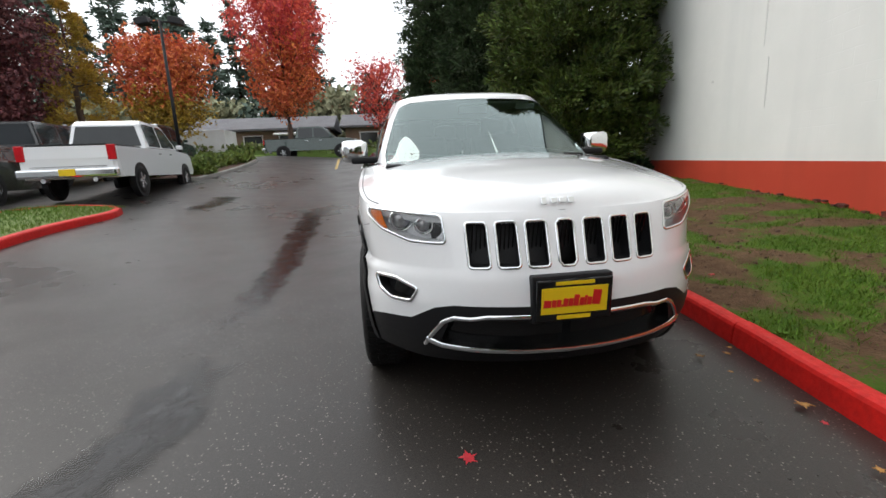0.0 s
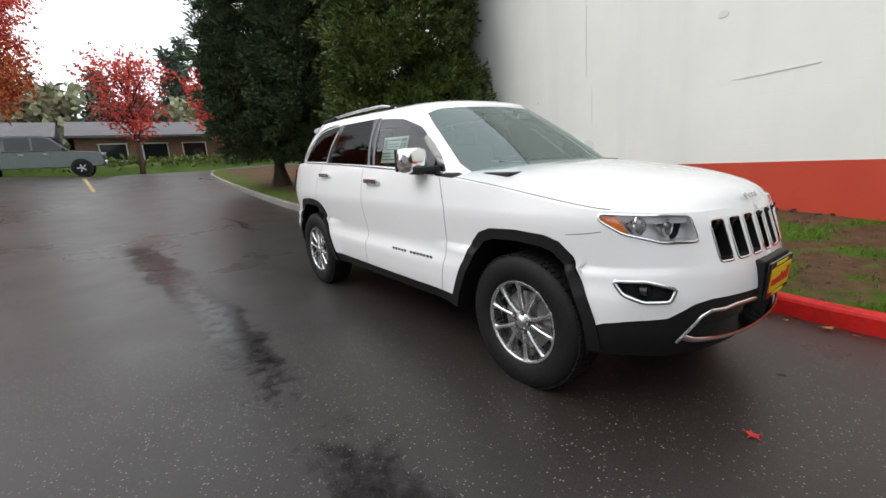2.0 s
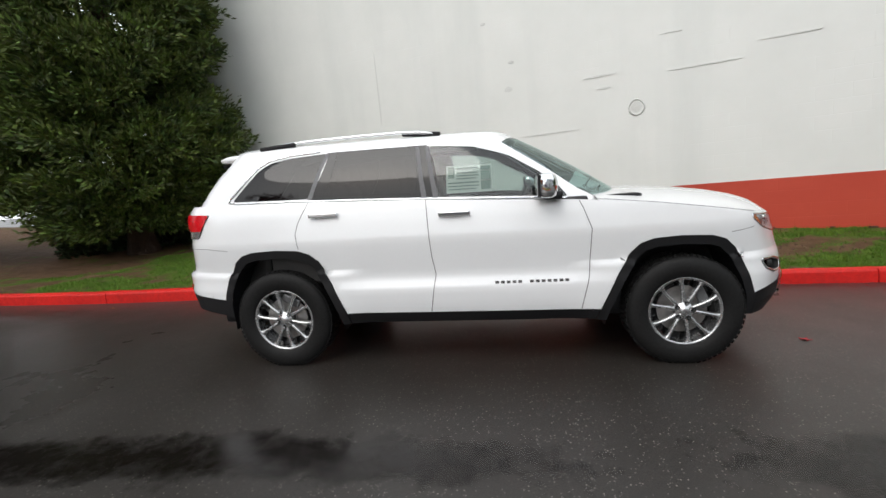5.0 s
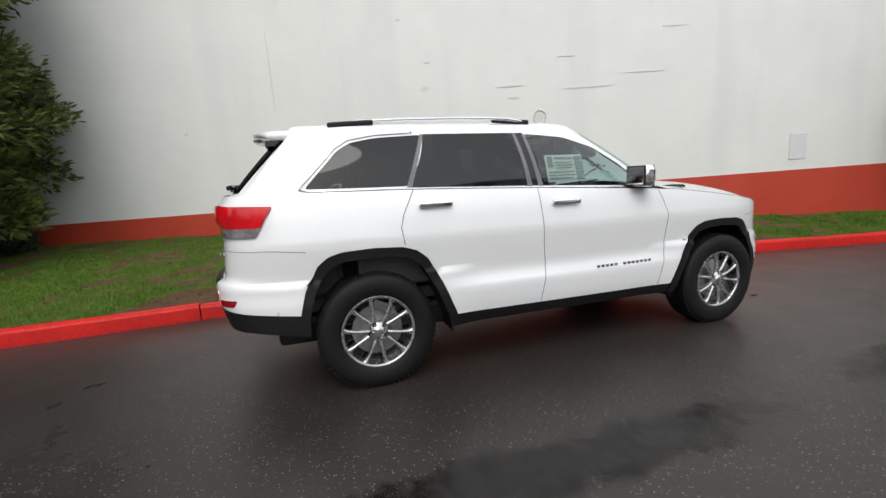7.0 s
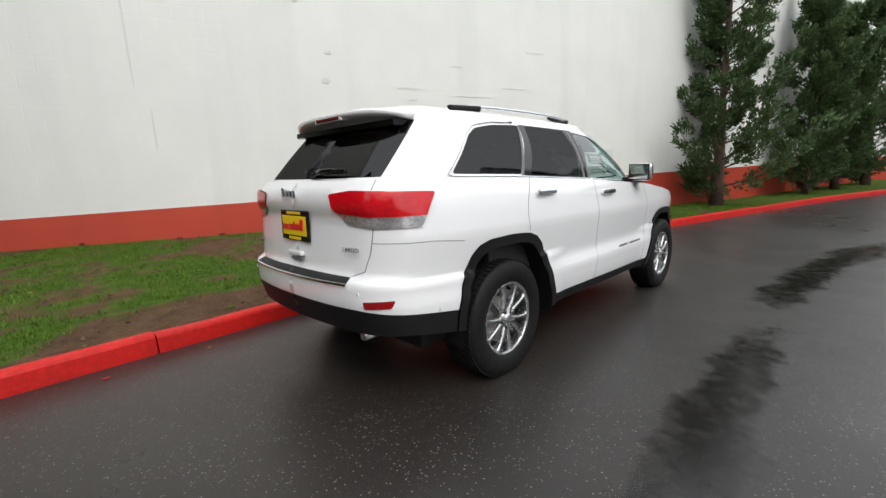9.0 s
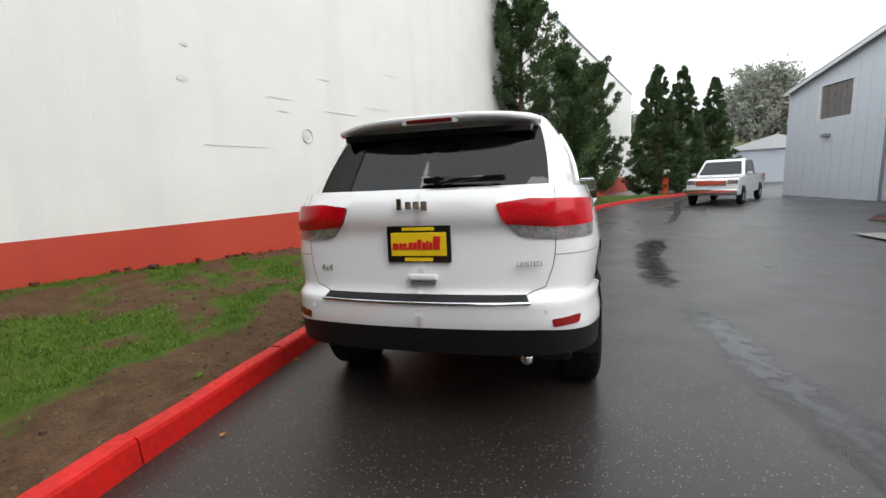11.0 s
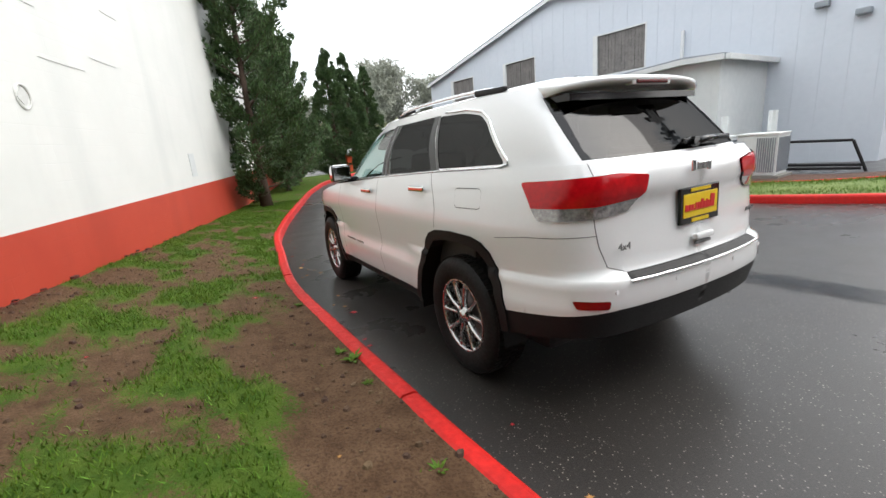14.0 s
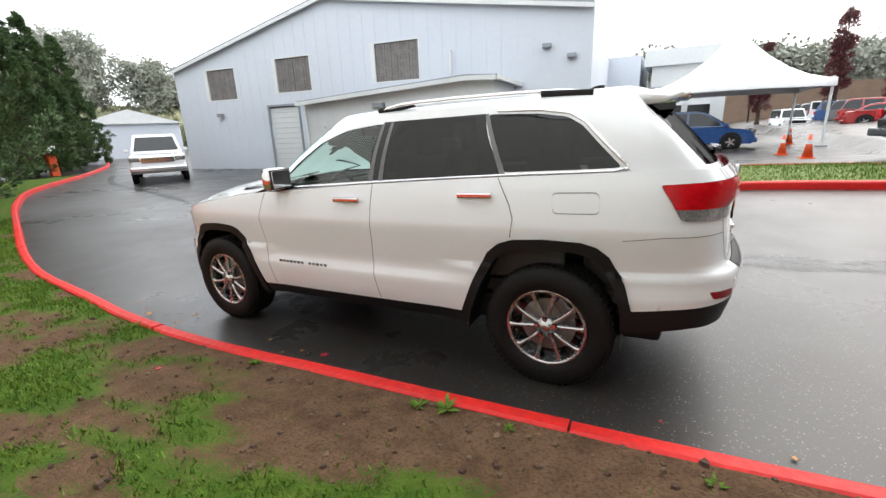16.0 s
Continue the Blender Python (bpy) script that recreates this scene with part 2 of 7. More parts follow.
def add_box(bm, size, at=(0, 0, 0), bevel=0.0, turn=None):
    m = Matrix.Translation(at) @ (turn or Matrix.Identity(4)) @ Matrix.Diagonal((*size, 1))
    made = bmesh.ops.create_cube(bm, size=1, matrix=m)["verts"]
    if bevel:
        edges = list({e for v in made for e in v.link_edges})
        bmesh.ops.bevel(bm, geom=edges, offset=bevel, segments=2, affect="EDGES", profile=0.6)
    return bm


def box(size, at=(0, 0, 0), bevel=0.0, turn=None):
    return add_box(bmesh.new(), size, at, bevel, turn)


def add_tube(bm, a, b, ra, rb=None, sides=12, caps=True):
    a, b = Vector(a), Vector(b)
    rb = ra if rb is None else rb
    m = Matrix.Translation((a + b) / 2) @ (b - a).to_track_quat("Z", "Y").to_matrix().to_4x4()
    bmesh.ops.create_cone(bm, cap_ends=caps, segments=sides, radius1=ra, radius2=max(rb, 1e-4), depth=(b - a).length, matrix=m)
    return bm


def tube(a, b, ra, rb=None, sides=12):
    return add_tube(bmesh.new(), a, b, ra, rb, sides)


def sweep(points, radius, sides=8):
    """A round bar along a polyline."""
    bm = bmesh.new()
    rings = []
    pts = [Vector(p) for p in points]
    for i, p in enumerate(pts):
        way = (pts[min(i + 1, len(pts) - 1)] - pts[max(i - 1, 0)]).normalized()
        side = way.cross(Vector((0, 0, 1)))
        side = side.normalized() if side.length > 1e-3 else Vector((1, 0, 0))
        up = side.cross(way)
        r = radius[i] if isinstance(radius, (list, tuple)) else radius
        rings.append([bm.verts.new(p + (side * math.cos(k * math.tau / sides) + up * math.sin(k * math.tau / sides)) * r) for k in range(sides)])
    for a, b in zip(rings, rings[1:]):
        for k in range(sides):
            bm.faces.new((a[k], a[(k + 1) % sides], b[(k + 1) % sides], b[k]))
    bm.faces.new(rings[0])
    bm.faces.new(rings[-1])
    return bm


def prism(outline, depth, axis="y"):
    """A flat outline (u, v) given thickness along an axis."""
    bm = bmesh.new()
    def at(u, v, d):
        return {"y": (u, d, v), "x": (d, u, v), "z": (u, v, d)}[axis]
    a = [bm.verts.new(at(u, v, depth[0])) for u, v in outline]
    b = [bm.verts.new(at(u, v, depth[1])) for u, v in outline]
    bm.faces.new(a)
    bm.faces.new(list(reversed(b)))
    n = len(a)
    for i in range(n):
        bm.faces.new((a[i], a[(i + 1) % n], b[(i + 1) % n], b[i]))
    return bm


def curve_points(points, step=0.25):
    """A smooth polyline through the given points (Catmull-Rom)."""
    p = [Vector(q) for q in points]
    p = [2 * p[0] - p[1]] + p + [2 * p[-1] - p[-2]]
    out = []
    for i in range(1, len(p) - 2):
        n = max(1, int((p[i + 1] - p[i]).length / step))
        for k in range(n):
            t = k / n
            out.append(0.5 * (2 * p[i] + (p[i + 1] - p[i - 1]) * t + (2 * p[i - 1] - 5 * p[i] + 4 * p[i + 1] - p[i + 2]) * t * t + (3 * p[i] - p[i - 1] - 3 * p[i + 1] + p[i + 2]) * t ** 3))
    return out + [p[-2]]


def interp(x, xs, ys):
    return float(np.interp(x, xs, ys))


def ground_z(x, y=0.0):
    """The lot falls gently past the car, climbs to the street behind it and to the bays across the drive."""
    k = max(0.0, min(1.0, (1 - x) / 5))
    rise = 0.07 * k * k * (3 - 2 * k) * min(max(0.0, -3 - y), 4.5) * (max(0.0, min(1.0, (y + 15) / 5)) if x > -8 else 1.0)
    if x > 6:
        return -0.162
    if x > -4:
        gutter = 0.05 * max(0.0, 1 - abs(x - 2.4) / 2.4) * max(0.0, min(1.0, (y - 0.95) / 0.3))
        return -0.027 * x + rise - gutter
    d = min(-4 - x, 19.5)
    return 0.108 + 0.027 * d + 0.07 * (d * d / 18 if d < 9 else d - 4.5) + rise



# ---- the setting ----
def ground_sheet():
    xs = sorted({*np.linspace(-40, 40, 161).round(3), -2000, -600, -200, -90, -60, 60, 90, 200, 600, 2000})
    ys = sorted({*np.linspace(-40, 40, 161).round(3), -2000, -600, -200, -90, -60, 60, 90, 200, 600, 2000})
    v = [(x, y, ground_z(x, y)) for x in xs for y in ys]
    n = len(ys)
    f = [(i * n + j, (i + 1) * n + j, (i + 1) * n + j + 1, i * n + j + 1) for i in range(len(xs) - 1) for j in range(n - 1)]
    return tagged(solid("road", v, f, ASPHALT, smooth=True), "dark wet asphalt drive with pale aggregate", "road", kind="structure")


road = ground_sheet()

# the long painted wall: its face runs along this line
WALL_A, WALL_DIR = Vector((0.147, 4.264)), Vector((2.359, -0.686)).normalized()


def wall_y(x):
    return WALL_A.y + (x - WALL_A.x) * WALL_DIR.y / WALL_DIR.x


def wall_point(x, out=0.0):
    """A point of the wall's face at world x, moved out from it."""
    return Vector((x, wall_y(x), 0)) + Vector((WALL_DIR.y, -WALL_DIR.x, 0)) * out


wall_turn = Matrix.Rotation(math.atan2(WALL_DIR.y, WALL_DIR.x), 4, "Z")
X0, X1, WALL_TOP = -8.2, 39.0, 8.2
w_len = (X1 - X0) / WALL_DIR.x


def wall_slab(name, z0, z1, material, label, proud=0.0):
    ob = part(name, box((w_len, 0.3 + proud, z1 - z0), (w_len / 2, 0.15 - proud / 2, (z0 + z1) / 2)), material)
    ob.matrix_basis = Matrix.Translation(wall_point(X0)) @ wall_turn
    return tagged(ob, label, "wall", kind="structure")


wall_slab("wall_upper", 0.98, WALL_TOP, WHITE_WALL, "tall white painted block wall with patched courses")
wall_slab("wall_lower", -0.8, 0.98, RED_WALL, "red painted band along the foot of the block wall", 0.004)
cap = part("wall_cap", box((w_len, 0.40, 0.12), (w_len / 2, 0.15, WALL_TOP + 0.06), 0.01), DARK_GUTTER)
cap.matrix_basis = Matrix.Translation(wall_point(X0)) @ wall_turn
tagged(cap, "grey metal coping on the block wall", "coping", kind="structure")
back = part("wall_end", box((0.3, 14, WALL_TOP + 0.8), (0.15, 7.3, WALL_TOP / 2 - 0.4)), WHITE_WALL)
back.matrix_basis = Matrix.Translation(wall_point(X0)) @ wall_turn
tagged(back, "white painted end wall of the block building", "wall", kind="structure")
far_wing = part("wall_wing", box((9, 0.3, 6.0), (4.5, 0.15, 2.2)), BLUE_SIDING)
far_wing.matrix_basis = Matrix.Translation(wall_point(X1, -0.6)) @ wall_turn
tagged(far_wing, "pale lower wing beyond the block wall", "wall", kind="structure")

# kerb line, road edge
KERB = curve_points([Vector(p) for p in ((-22.8, 6.5), (-22.6, 3.6), (-21.6, 1.9), (-19.5, 1.25), (-15.6, 1.1), (-11.5, 1.12), (-8, 1.13), (-6.2, 1.14), (-4.4, 1.20), (-3.4, 1.26),
                                         (-2.5, 1.32), (-1.7, 1.36), (-0.6, 1.40), (0.5, 1.43), (1.4, 1.41), (2.3, 1.33), (3.2, 1.22), (4.8, 1.03), (6.5, 0.64),
                                         (8, 0.20), (9.7, -0.33), (12, -1.05), (14.2, -1.8), (17.6, -3.2), (20.5, -5.0), (24, -7.6), (28, -10.2), (33, -13), (44, -18))], 0.14)


def side_of(path, i):
    way = (path[min(i + 1, len(path) - 1)] - path[max(i - 1, 0)]).normalized()
    return Vector((-way.y, way.x))


KERB_H = 0.15
_rs = random.Random(5)


def kerb_stone(path, material, height, flip=1, width=0.128):
    """One cast length of kerb: battered face, rounded nose, top and back."""
    prof = [(0.0, -0.1), (0.006, 0.03), (0.014, height - 0.03), (0.024, height - 0.010), (0.044, height), (width - 0.02, height + 0.003), (width, height - 0.008), (width, -0.1)]
    rows = []
    for i, p in enumerate(path):
        n = side_of(path, i) * flip
        wob = 0.006 * noise.noise((p.x * 2.2, p.y * 2.2, 3.1))
        rows.append([(p.x + n.x * (u + wob), p.y + n.y * (u + wob), ground_z(p.x, max(p.y, -3)) + v + (wob if v > 0.05 else 0)) for u, v in prof])
    m = len(prof)
    verts = [q for r in rows for q in r]
    faces = [(i * m + j, (i + 1) * m + j, (i + 1) * m + j + 1, i * m + j + 1) for i in range(len(rows) - 1) for j in range(m - 1)]
    faces += [tuple(range(m)), tuple(reversed(range((len(rows) - 1) * m, len(rows) * m)))]
    if flip > 0:
        faces = [tuple(reversed(f)) for f in faces]
    return verts, faces


def kerb(name, path, joints, material, label, flip=1, height=KERB_H):
    root = tagged(empty(name), label, "kerb", kind="structure")
    cuts = [0] + [min(range(len(path)), key=lambda i: (path[i] - Vector(j)).length) for j in joints] + [len(path) - 1]
    for a, b in zip(cuts, cuts[1:]):
        if b - a < 1:
            continue
        run = [p.copy() for p in path[a:b + 1]]
        if len(run) > 2:
            run[-1] = run[-1] + (run[-2] - run[-1]).normalized() * 0.012
        v, f = kerb_stone(run, material, height + _rs.uniform(-0.006, 0.006), flip)
        solid("kerb_stone", v, f, material, root)
    return root


split = min(range(len(KERB)), key=lambda i: abs(KERB[i].x + 7.2) + (0 if KERB[i].y < 3 else 9))
kerb("kerb_grey", KERB[:split + 1], [(-20, 1.3), (-16, 1.1), (-12, 1.12)], CONCRETE, "bare weathered concrete kerb round the lawn")
kerb("kerb", KERB[split:], [(-5.2, 1.22), (-3.0, 1.3), (-1.78, 1.4), (1.7, 1.45), (4.2, 1.15), (7.2, 0.4), (10.2, -0.5), (13.2, -1.5), (16.5, -2.8), (20.5, -5)], KERB_RED,
     "bright red painted concrete kerb, chipped and wet")


def lawn_z(p, n, v):
    """Height of the lawn a share v of the way from the kerb to the wall."""
    low = ground_z(p.x, 1.3) + KERB_H - 0.012
    high = interp(p.x, (-22, -8, -4, 0, 4, 9, 12, 20, 40), (1.6, 0.62, 0.60, 0.47, 0.27, 0.05, -0.04, -0.03, -0.03))
    return low + (max(high, low) - low) * v ** 1.2 + 0.02 * noise.noise((n.x * 1.5, n.y * 1.5, 0)) * min(1, v * 6)


def cover_at(x, y):
    """How grassy the lawn is at a spot, 0 bare soil to 1 turf."""
    u, w = x * 0.9 + y * 0.45, y * 0.9 - x * 0.45
    c = 0.56 + 0.35 * noise.noise((u * 0.75 + 4, w * 1.3, 7)) + 0.6 * noise.noise((u * 1.5, w * 2.6, 1)) + 0.35 * noise.noise((x * 4, y * 4, 5)) + 0.4 * noise.noise((x * 9, y * 9, 2))
    if x < -6.5 and y > 2.2:
        c -= 0.5
    c = 0.5 + (c - 0.5) * 1.8
    # bare strip trodden along the kerb, and thin turf up by the wall
    edge = y - interp(x, (-4.4, -1.7, 0.5, 2.3, 4.8), (1.2, 1.36, 1.43, 1.33, 1.03))
    bare = max(0.0, 1 - max(0.0, edge - 0.45) / 0.4) * interp(x, (-4.2, -2.8, 0.8, 2.2), (0, 1, 1, 0))
    return c - 0.75 * bare + interp(x, (-9, -5, -3.4, -2, 1, 5, 9, 14), (0.05, 0.2, 0.12, 0.0, -0.05, -0.08, 0.35, 0.6))


def lawn_strip():
    verts, faces, cover, cols = [], [], [], 46
    path = [p for p in KERB if p.x > -21.5 or p.y < 2.0]
    path = [p for p in path if p.x < 24]
    rows = 0
    for i, p in enumerate(path):
        n2 = side_of(path, i)
        inner = p + n2 * 0.112
        if p.x < X0 - 0.5:
            far = Vector((p.x, 9.5))
        else:
            far = Vector((p.x + 0.25, wall_y(p.x + 0.25) + 0.05))
        for j in range(cols + 1):
            v = j / cols
            q = inner.lerp(far, v)
            verts.append((q.x, q.y, lawn_z(Vector((q.x, q.y)), q, v)))
            cover.append(max(0, min(1, cover_at(q.x, q.y))))
        rows += 1
    m = cols + 1
    for i in range(rows - 1):
        for j in range(cols):
            faces.append((i * m + j, (i + 1) * m + j, (i + 1) * m + j + 1, i * m + j + 1))
    ob = solid("lawn", verts, faces, LAWN, smooth=True)
    at = ob.data.attributes.new("cover", "FLOAT", "POINT")
    at.data.foreach_set("value", cover)
    tagged(ob, "patchy lawn strip with bare brown soil beside the wall", "lawn", kind="structure")
    return verts, cover, rows, m


LAWN_V, LAWN_C, LAWN_ROWS, LAWN_COLS = lawn_strip()

# the pale blue steel shed and its low annex
F_A, F_DIR = Vector((4.0, -13.8, 0)), Vector((16, 1.6, 0)).normalized()
shed_m = Matrix.Translation(F_A) @ Matrix.Rotation(math.atan2(F_DIR.y, F_DIR.x), 4, "Z")   # x along the front, y into... the lot is +y


def build_shed():
    """Gabled steel shed; local x runs along its front, +y comes out to the lot."""
    root = tagged(empty("steel_shed", shed_m), "pale blue steel shed with a shallow gable roof", "building")
    z0, x_l, x_r, ridge = -0.4, 18.2, -3.1, 8.2
    eave_l, eave_r, top = 4.88, 5.45, 7.15
    # front wall in strips round its openings
    holes = [(3.7, 6.05, 3.52, 5.15), (9.25, 11.5, 3.42, 5.02), (13.9, 16.05, 3.3, 4.85), (10.2, 12.0, -0.4, 2.85)]
    def roof_at(x):
        return interp(x, (x_r, ridge, x_l), (eave_r, top, eave_l))
    xs = sorted({x_l, x_r, ridge, *[h[0] for h in holes], *[h[1] for h in holes]})
    bm = bmesh.new()
    for a, b in zip(xs, xs[1:]):
        mid = (a + b) / 2
        gaps = sorted([(h[2], h[3]) for h in holes if h[0] < mid < h[1]])
        lo = z0
        for g0, g1 in gaps + [(None, None)]:
            if g0 is None:
                quad = [(a, lo), (b, lo), (b, roof_at(b)), (a, roof_at(a))]
            else:
                quad = [(a, lo), (b, lo), (b, g0), (a, g0)]
            if quad[3][1] - quad[0][1] > 0.02:
                bm = bmesh.new()
                f = [bm.verts.new((u, d, v)) for d in (0, -0.2) for u, v in quad]
                bm.faces.new(f[:4])
                bm.faces.new(reversed(f[4:]))
                for i in range(4):
                    bm.faces.new((f[i], f[(i + 1) % 4], f[4 + (i + 1) % 4], f[4 + i]))
                part("wall_panel", bm, BLUE_SIDING, root)
            lo = g1 if g1 is not None else lo
    # ribs of the siding
    x = x_r + 0.3
    while x < x_l:
        for lo, hi in [(z0, roof_at(x) - 0.12)]:
            cut = [h for h in holes if h[0] - 0.03 < x < h[1] + 0.03]
            spans = [(lo, hi)]
            for h in cut:
                spans = [s for a, b in spans for s in ((a, min(b, h[2])), (max(a, h[3]), b)) if s[1] - s[0] > 0.05]
            for a, b in spans:
                part("siding_rib", box((0.03, 0.006, b - a), (x, 0.005, (a + b) / 2)), BLUE_SIDING, root)
        x += 0.61
    for a, b in (((x_r, eave_r), (ridge, top)), ((ridge, top), (x_l, eave_l))):
        bm = prism([(a[0], a[1]), (b[0], b[1]), (b[0], b[1] + 0.14), (a[0], a[1] + 0.14)], (-34, 0.22))
        part("roof", bm, DARK_GUTTER, root)
        bm = prism([(a[0], a[1] - 0.1), (b[0], b[1] - 0.1), (b[0], b[1] + 0.05), (a[0], a[1] + 0.05)], (0.225, 0.26))
        part("fascia", bm, TRIM_WHITE, root, "pale roof edge trim")
    part("side_wall", box((0.2, 34, eave_r - z0), (x_r + 0.1, -17.2, (eave_r + z0) / 2)), BLUE_SIDING, root)
    part("side_wall", box((0.2, 34, eave_l - z0), (x_l - 0.1, -17.2, (eave_l + z0) / 2)), BLUE_SIDING, root)
    for n, (a, b, c, d) in enumerate(holes[:3]):
        win = empty("window")
        win.parent = root
        tagged(win, "wide window with dusty vertical strips inside")
        part("pane", box((b - a, 0.02, d - c), ((a + b) / 2, -0.10, (c + d) / 2)), WIN_GLASS, win)
        k, r = a + 0.07, random.Random(n)
        while k < b - 0.08:
            wd = r.uniform(0.11, 0.15)
            part("blind_strip", box((wd, 0.012, d - c - 0.12), (k + wd / 2, -0.07 + r.uniform(-0.008, 0.008), (c + d) / 2), 0, Matrix.Rotation(r.uniform(-0.12, 0.12), 4, "Z")), CURTAIN, win)
            k += wd + 0.012
        bm = bmesh.new()
        for s in ((b - a, 0.06, 0.05, (a + b) / 2, c + 0.025), (b - a, 0.06, 0.05, (a + b) / 2, d - 0.025)):
            add_box(bm, s[:3], (s[3], -0.02, s[4]))
        for xx, wd in ((a + 0.03, 0.06), (b - 0.11, 0.22)):
            add_box(bm, (wd, 0.06, d - c - 0.1), (xx, -0.02, (c + d) / 2))
        part("frame", bm, TRIM_WHITE, win)
    door = empty("garage_door")
    door.parent = root
    for i in range(13):
        part("slat", box((1.8, 0.05, 0.235), (11.1, -0.09 + 0.01 * (i % 2), z0 + 0.14 + i * 0.245), 0.012), PALE_SIDING, door)
    bm = add_box(box((0.09, 0.06, 3.25), (10.16, 0.03, 1.22)), (0.09, 0.06, 3.25), (12.04, 0.03, 1.22))
    part("door_frame", add_box(bm, (1.97, 0.06, 0.09), (11.1, 0.03, 2.89)), DARK_GUTTER, root)
    for x, z in ((9.4, 2.95), (15.2, 2.6), (-1.5, 4.3), (-2.4, 3.9)):
        part("wall_lamp", box((0.32, 0.22, 0.16), (x, 0.12, z), 0.03), DARK_GUTTER, root, "dark wall pack lamp")
    part("vent_pipe", tube((2.3, 0.12, 3.6), (2.3, 0.12, 4.5), 0.06), TRIM_WHITE, root)
    return root


build_shed()


def build_annex():
    root = tagged(empty("annex", shed_m), "low pale grey annex with a wide grey door", "building")
    a, b, y, z0, top = -0.3, 7.3, 3.2, -0.4, 2.86
    door = (1.12, 2.58, 2.1)
    bm = bmesh.new()
    def wall_top(x):
        return interp(x, (a, 0.6, b), (3.02, 3.05, 2.62))
    for x0, x1, lo in ((a, door[0], z0), (door[0], door[1], door[2]), (door[1], b, z0)):
        f = [bm.verts.new((u, d, v)) for d in (y, y - 0.18) for u, v in ((x0, lo), (x1, lo), (x1, wall_top(x1)), (x0, wall_top(x0)))]
        bm.faces.new(f[:4])
        bm.faces.new(reversed(f[4:]))
        for i in range(4):
            bm.faces.new((f[i], f[(i + 1) % 4], f[4 + (i + 1) % 4], f[4 + i]))
    part("wall", bm, PALE_SIDING, root)
    part("side_wall", box((0.18, y - 0.2, 3.4), (a + 0.09, (y - 0.2) / 2 + 0.01, 1.3)), PALE_SIDING, root)
    part("side_wall", box((0.18, y - 0.2, 3.0), (b - 0.09, (y - 0.2) / 2 + 0.01, 1.1)), PALE_SIDING, root)
    part("roof", prism([(a - 0.15, 3.06), (0.6, 3.10), (b + 0.15, 2.66), (b + 0.15, 2.74), (0.6, 3.2), (a - 0.15, 3.14)], (0.02, y + 0.22)), DARK_GUTTER, root)
    part("gutter", prism([(a - 0.18, 2.96), (0.6, 3.0), (b + 0.18, 2.56), (b + 0.18, 2.70), (0.6, 3.14), (a - 0.18, 3.10)], (y + 0.225, y + 0.33)), TRIM_WHITE, root, "white box gutter")
    part("gutter", box((0.12, y + 0.2, 0.14), (a - 0.25, (y + 0.2) / 2 + 0.02, 3.03), 0.01), TRIM_WHITE, root, "white box gutter")
    x = a + 0.2
    while x < b:
        if not door[0] - 0.12 < x < door[1] + 0.12:
            part("siding_rib", box((0.03, 0.006, wall_top(x) - z0 - 0.1), (x, y + 0.008, (wall_top(x) + z0) / 2 - 0.05)), PALE_SIDING, root)
        x += 0.4
    leaf = empty("door")
    leaf.parent = root
    part("door_leaf", box((door[1] - door[0], 0.06, door[2] + 0.1), ((door[0] + door[1]) / 2, y - 0.1, door[2] / 2 - 0.05), 0.004), GREY_DOOR, leaf)
    for s in ((0.09, 0.06, door[2] + 0.15, door[0] - 0.045, door[2] / 2), (0.09, 0.06, door[2] + 0.15, door[1] + 0.045, door[2] / 2), (door[1] - door[0] + 0.2, 0.06, 0.09, (door[0] + door[1]) / 2, door[2] + 0.05)):
        part("door_frame", box(s[:3], (s[3], y + 0.01, s[4]), 0.006), TRIM_WHITE, leaf)
    part("wall_lamp", box((0.42, 0.24, 0.17), (3.9, y + 0.13, 2.42), 0.03), DARK_GUTTER, root, "dark wall pack lamp")
    part("downpipe", box((0.08, 0.07, 2.6), (b - 0.1, y + 0.06, 1.2), 0.01), TRIM_WHITE, root)
    part("camera_dome", box((0.12, 0.1, 0.12), (6.4, y + 0.06, 1.75), 0.04), TRIM_WHITE, root)
    return root


build_annex()



# ---- the white car ----
from mathutils.geometry import delaunay_2d_cdt

PAINT = surface("white_car_paint", (0.80, 0.81, 0.82), (0.785, 0.795, 0.805), 0.22, 0.26, big=2, small=60, coat=1.0)
BLACK_PLASTIC = surface("grained_black_plastic", (0.010, 0.010, 0.011), (0.007, 0.007, 0.008), 0.45, 0.6, small=150, bump=0.25, dist=0.002, spec=0.3)
GLOSS_BLACK = surface("gloss_black_trim", (0.008, 0.008, 0.009), (0.006, 0.006, 0.006), 0.08, 0.1)
RUBBER = surface("black_tyre_rubber", (0.009, 0.009, 0.009), (0.006, 0.006, 0.006), 0.55, 0.75, small=60, bump=0.2, dist=0.003, spec=0.25)
CHROME = surface("chrome", (0.82, 0.83, 0.84), (0.78, 0.79, 0.80), 0.06, 0.1, metal=1.0)
ALLOY = surface("polished_alloy", (0.58, 0.585, 0.59), (0.50, 0.505, 0.51), 0.2, 0.3, metal=0.95, small=30)
ALLOY_DARK = surface("grey_alloy_pocket", (0.20, 0.205, 0.21), (0.16, 0.165, 0.17), 0.35, metal=0.8)
DISC = surface("brake_disc_steel", (0.38, 0.37, 0.36), (0.30, 0.29, 0.28), 0.35, metal=0.9)
DARK_GAP = surface("dark_panel_gap", (0.20, 0.20, 0.205), (0.15, 0.15, 0.155), 0.7)
TINT = make_glass("tinted_privacy_glass", (0.028, 0.026, 0.025), 0.0, 1.36, share=0.045)
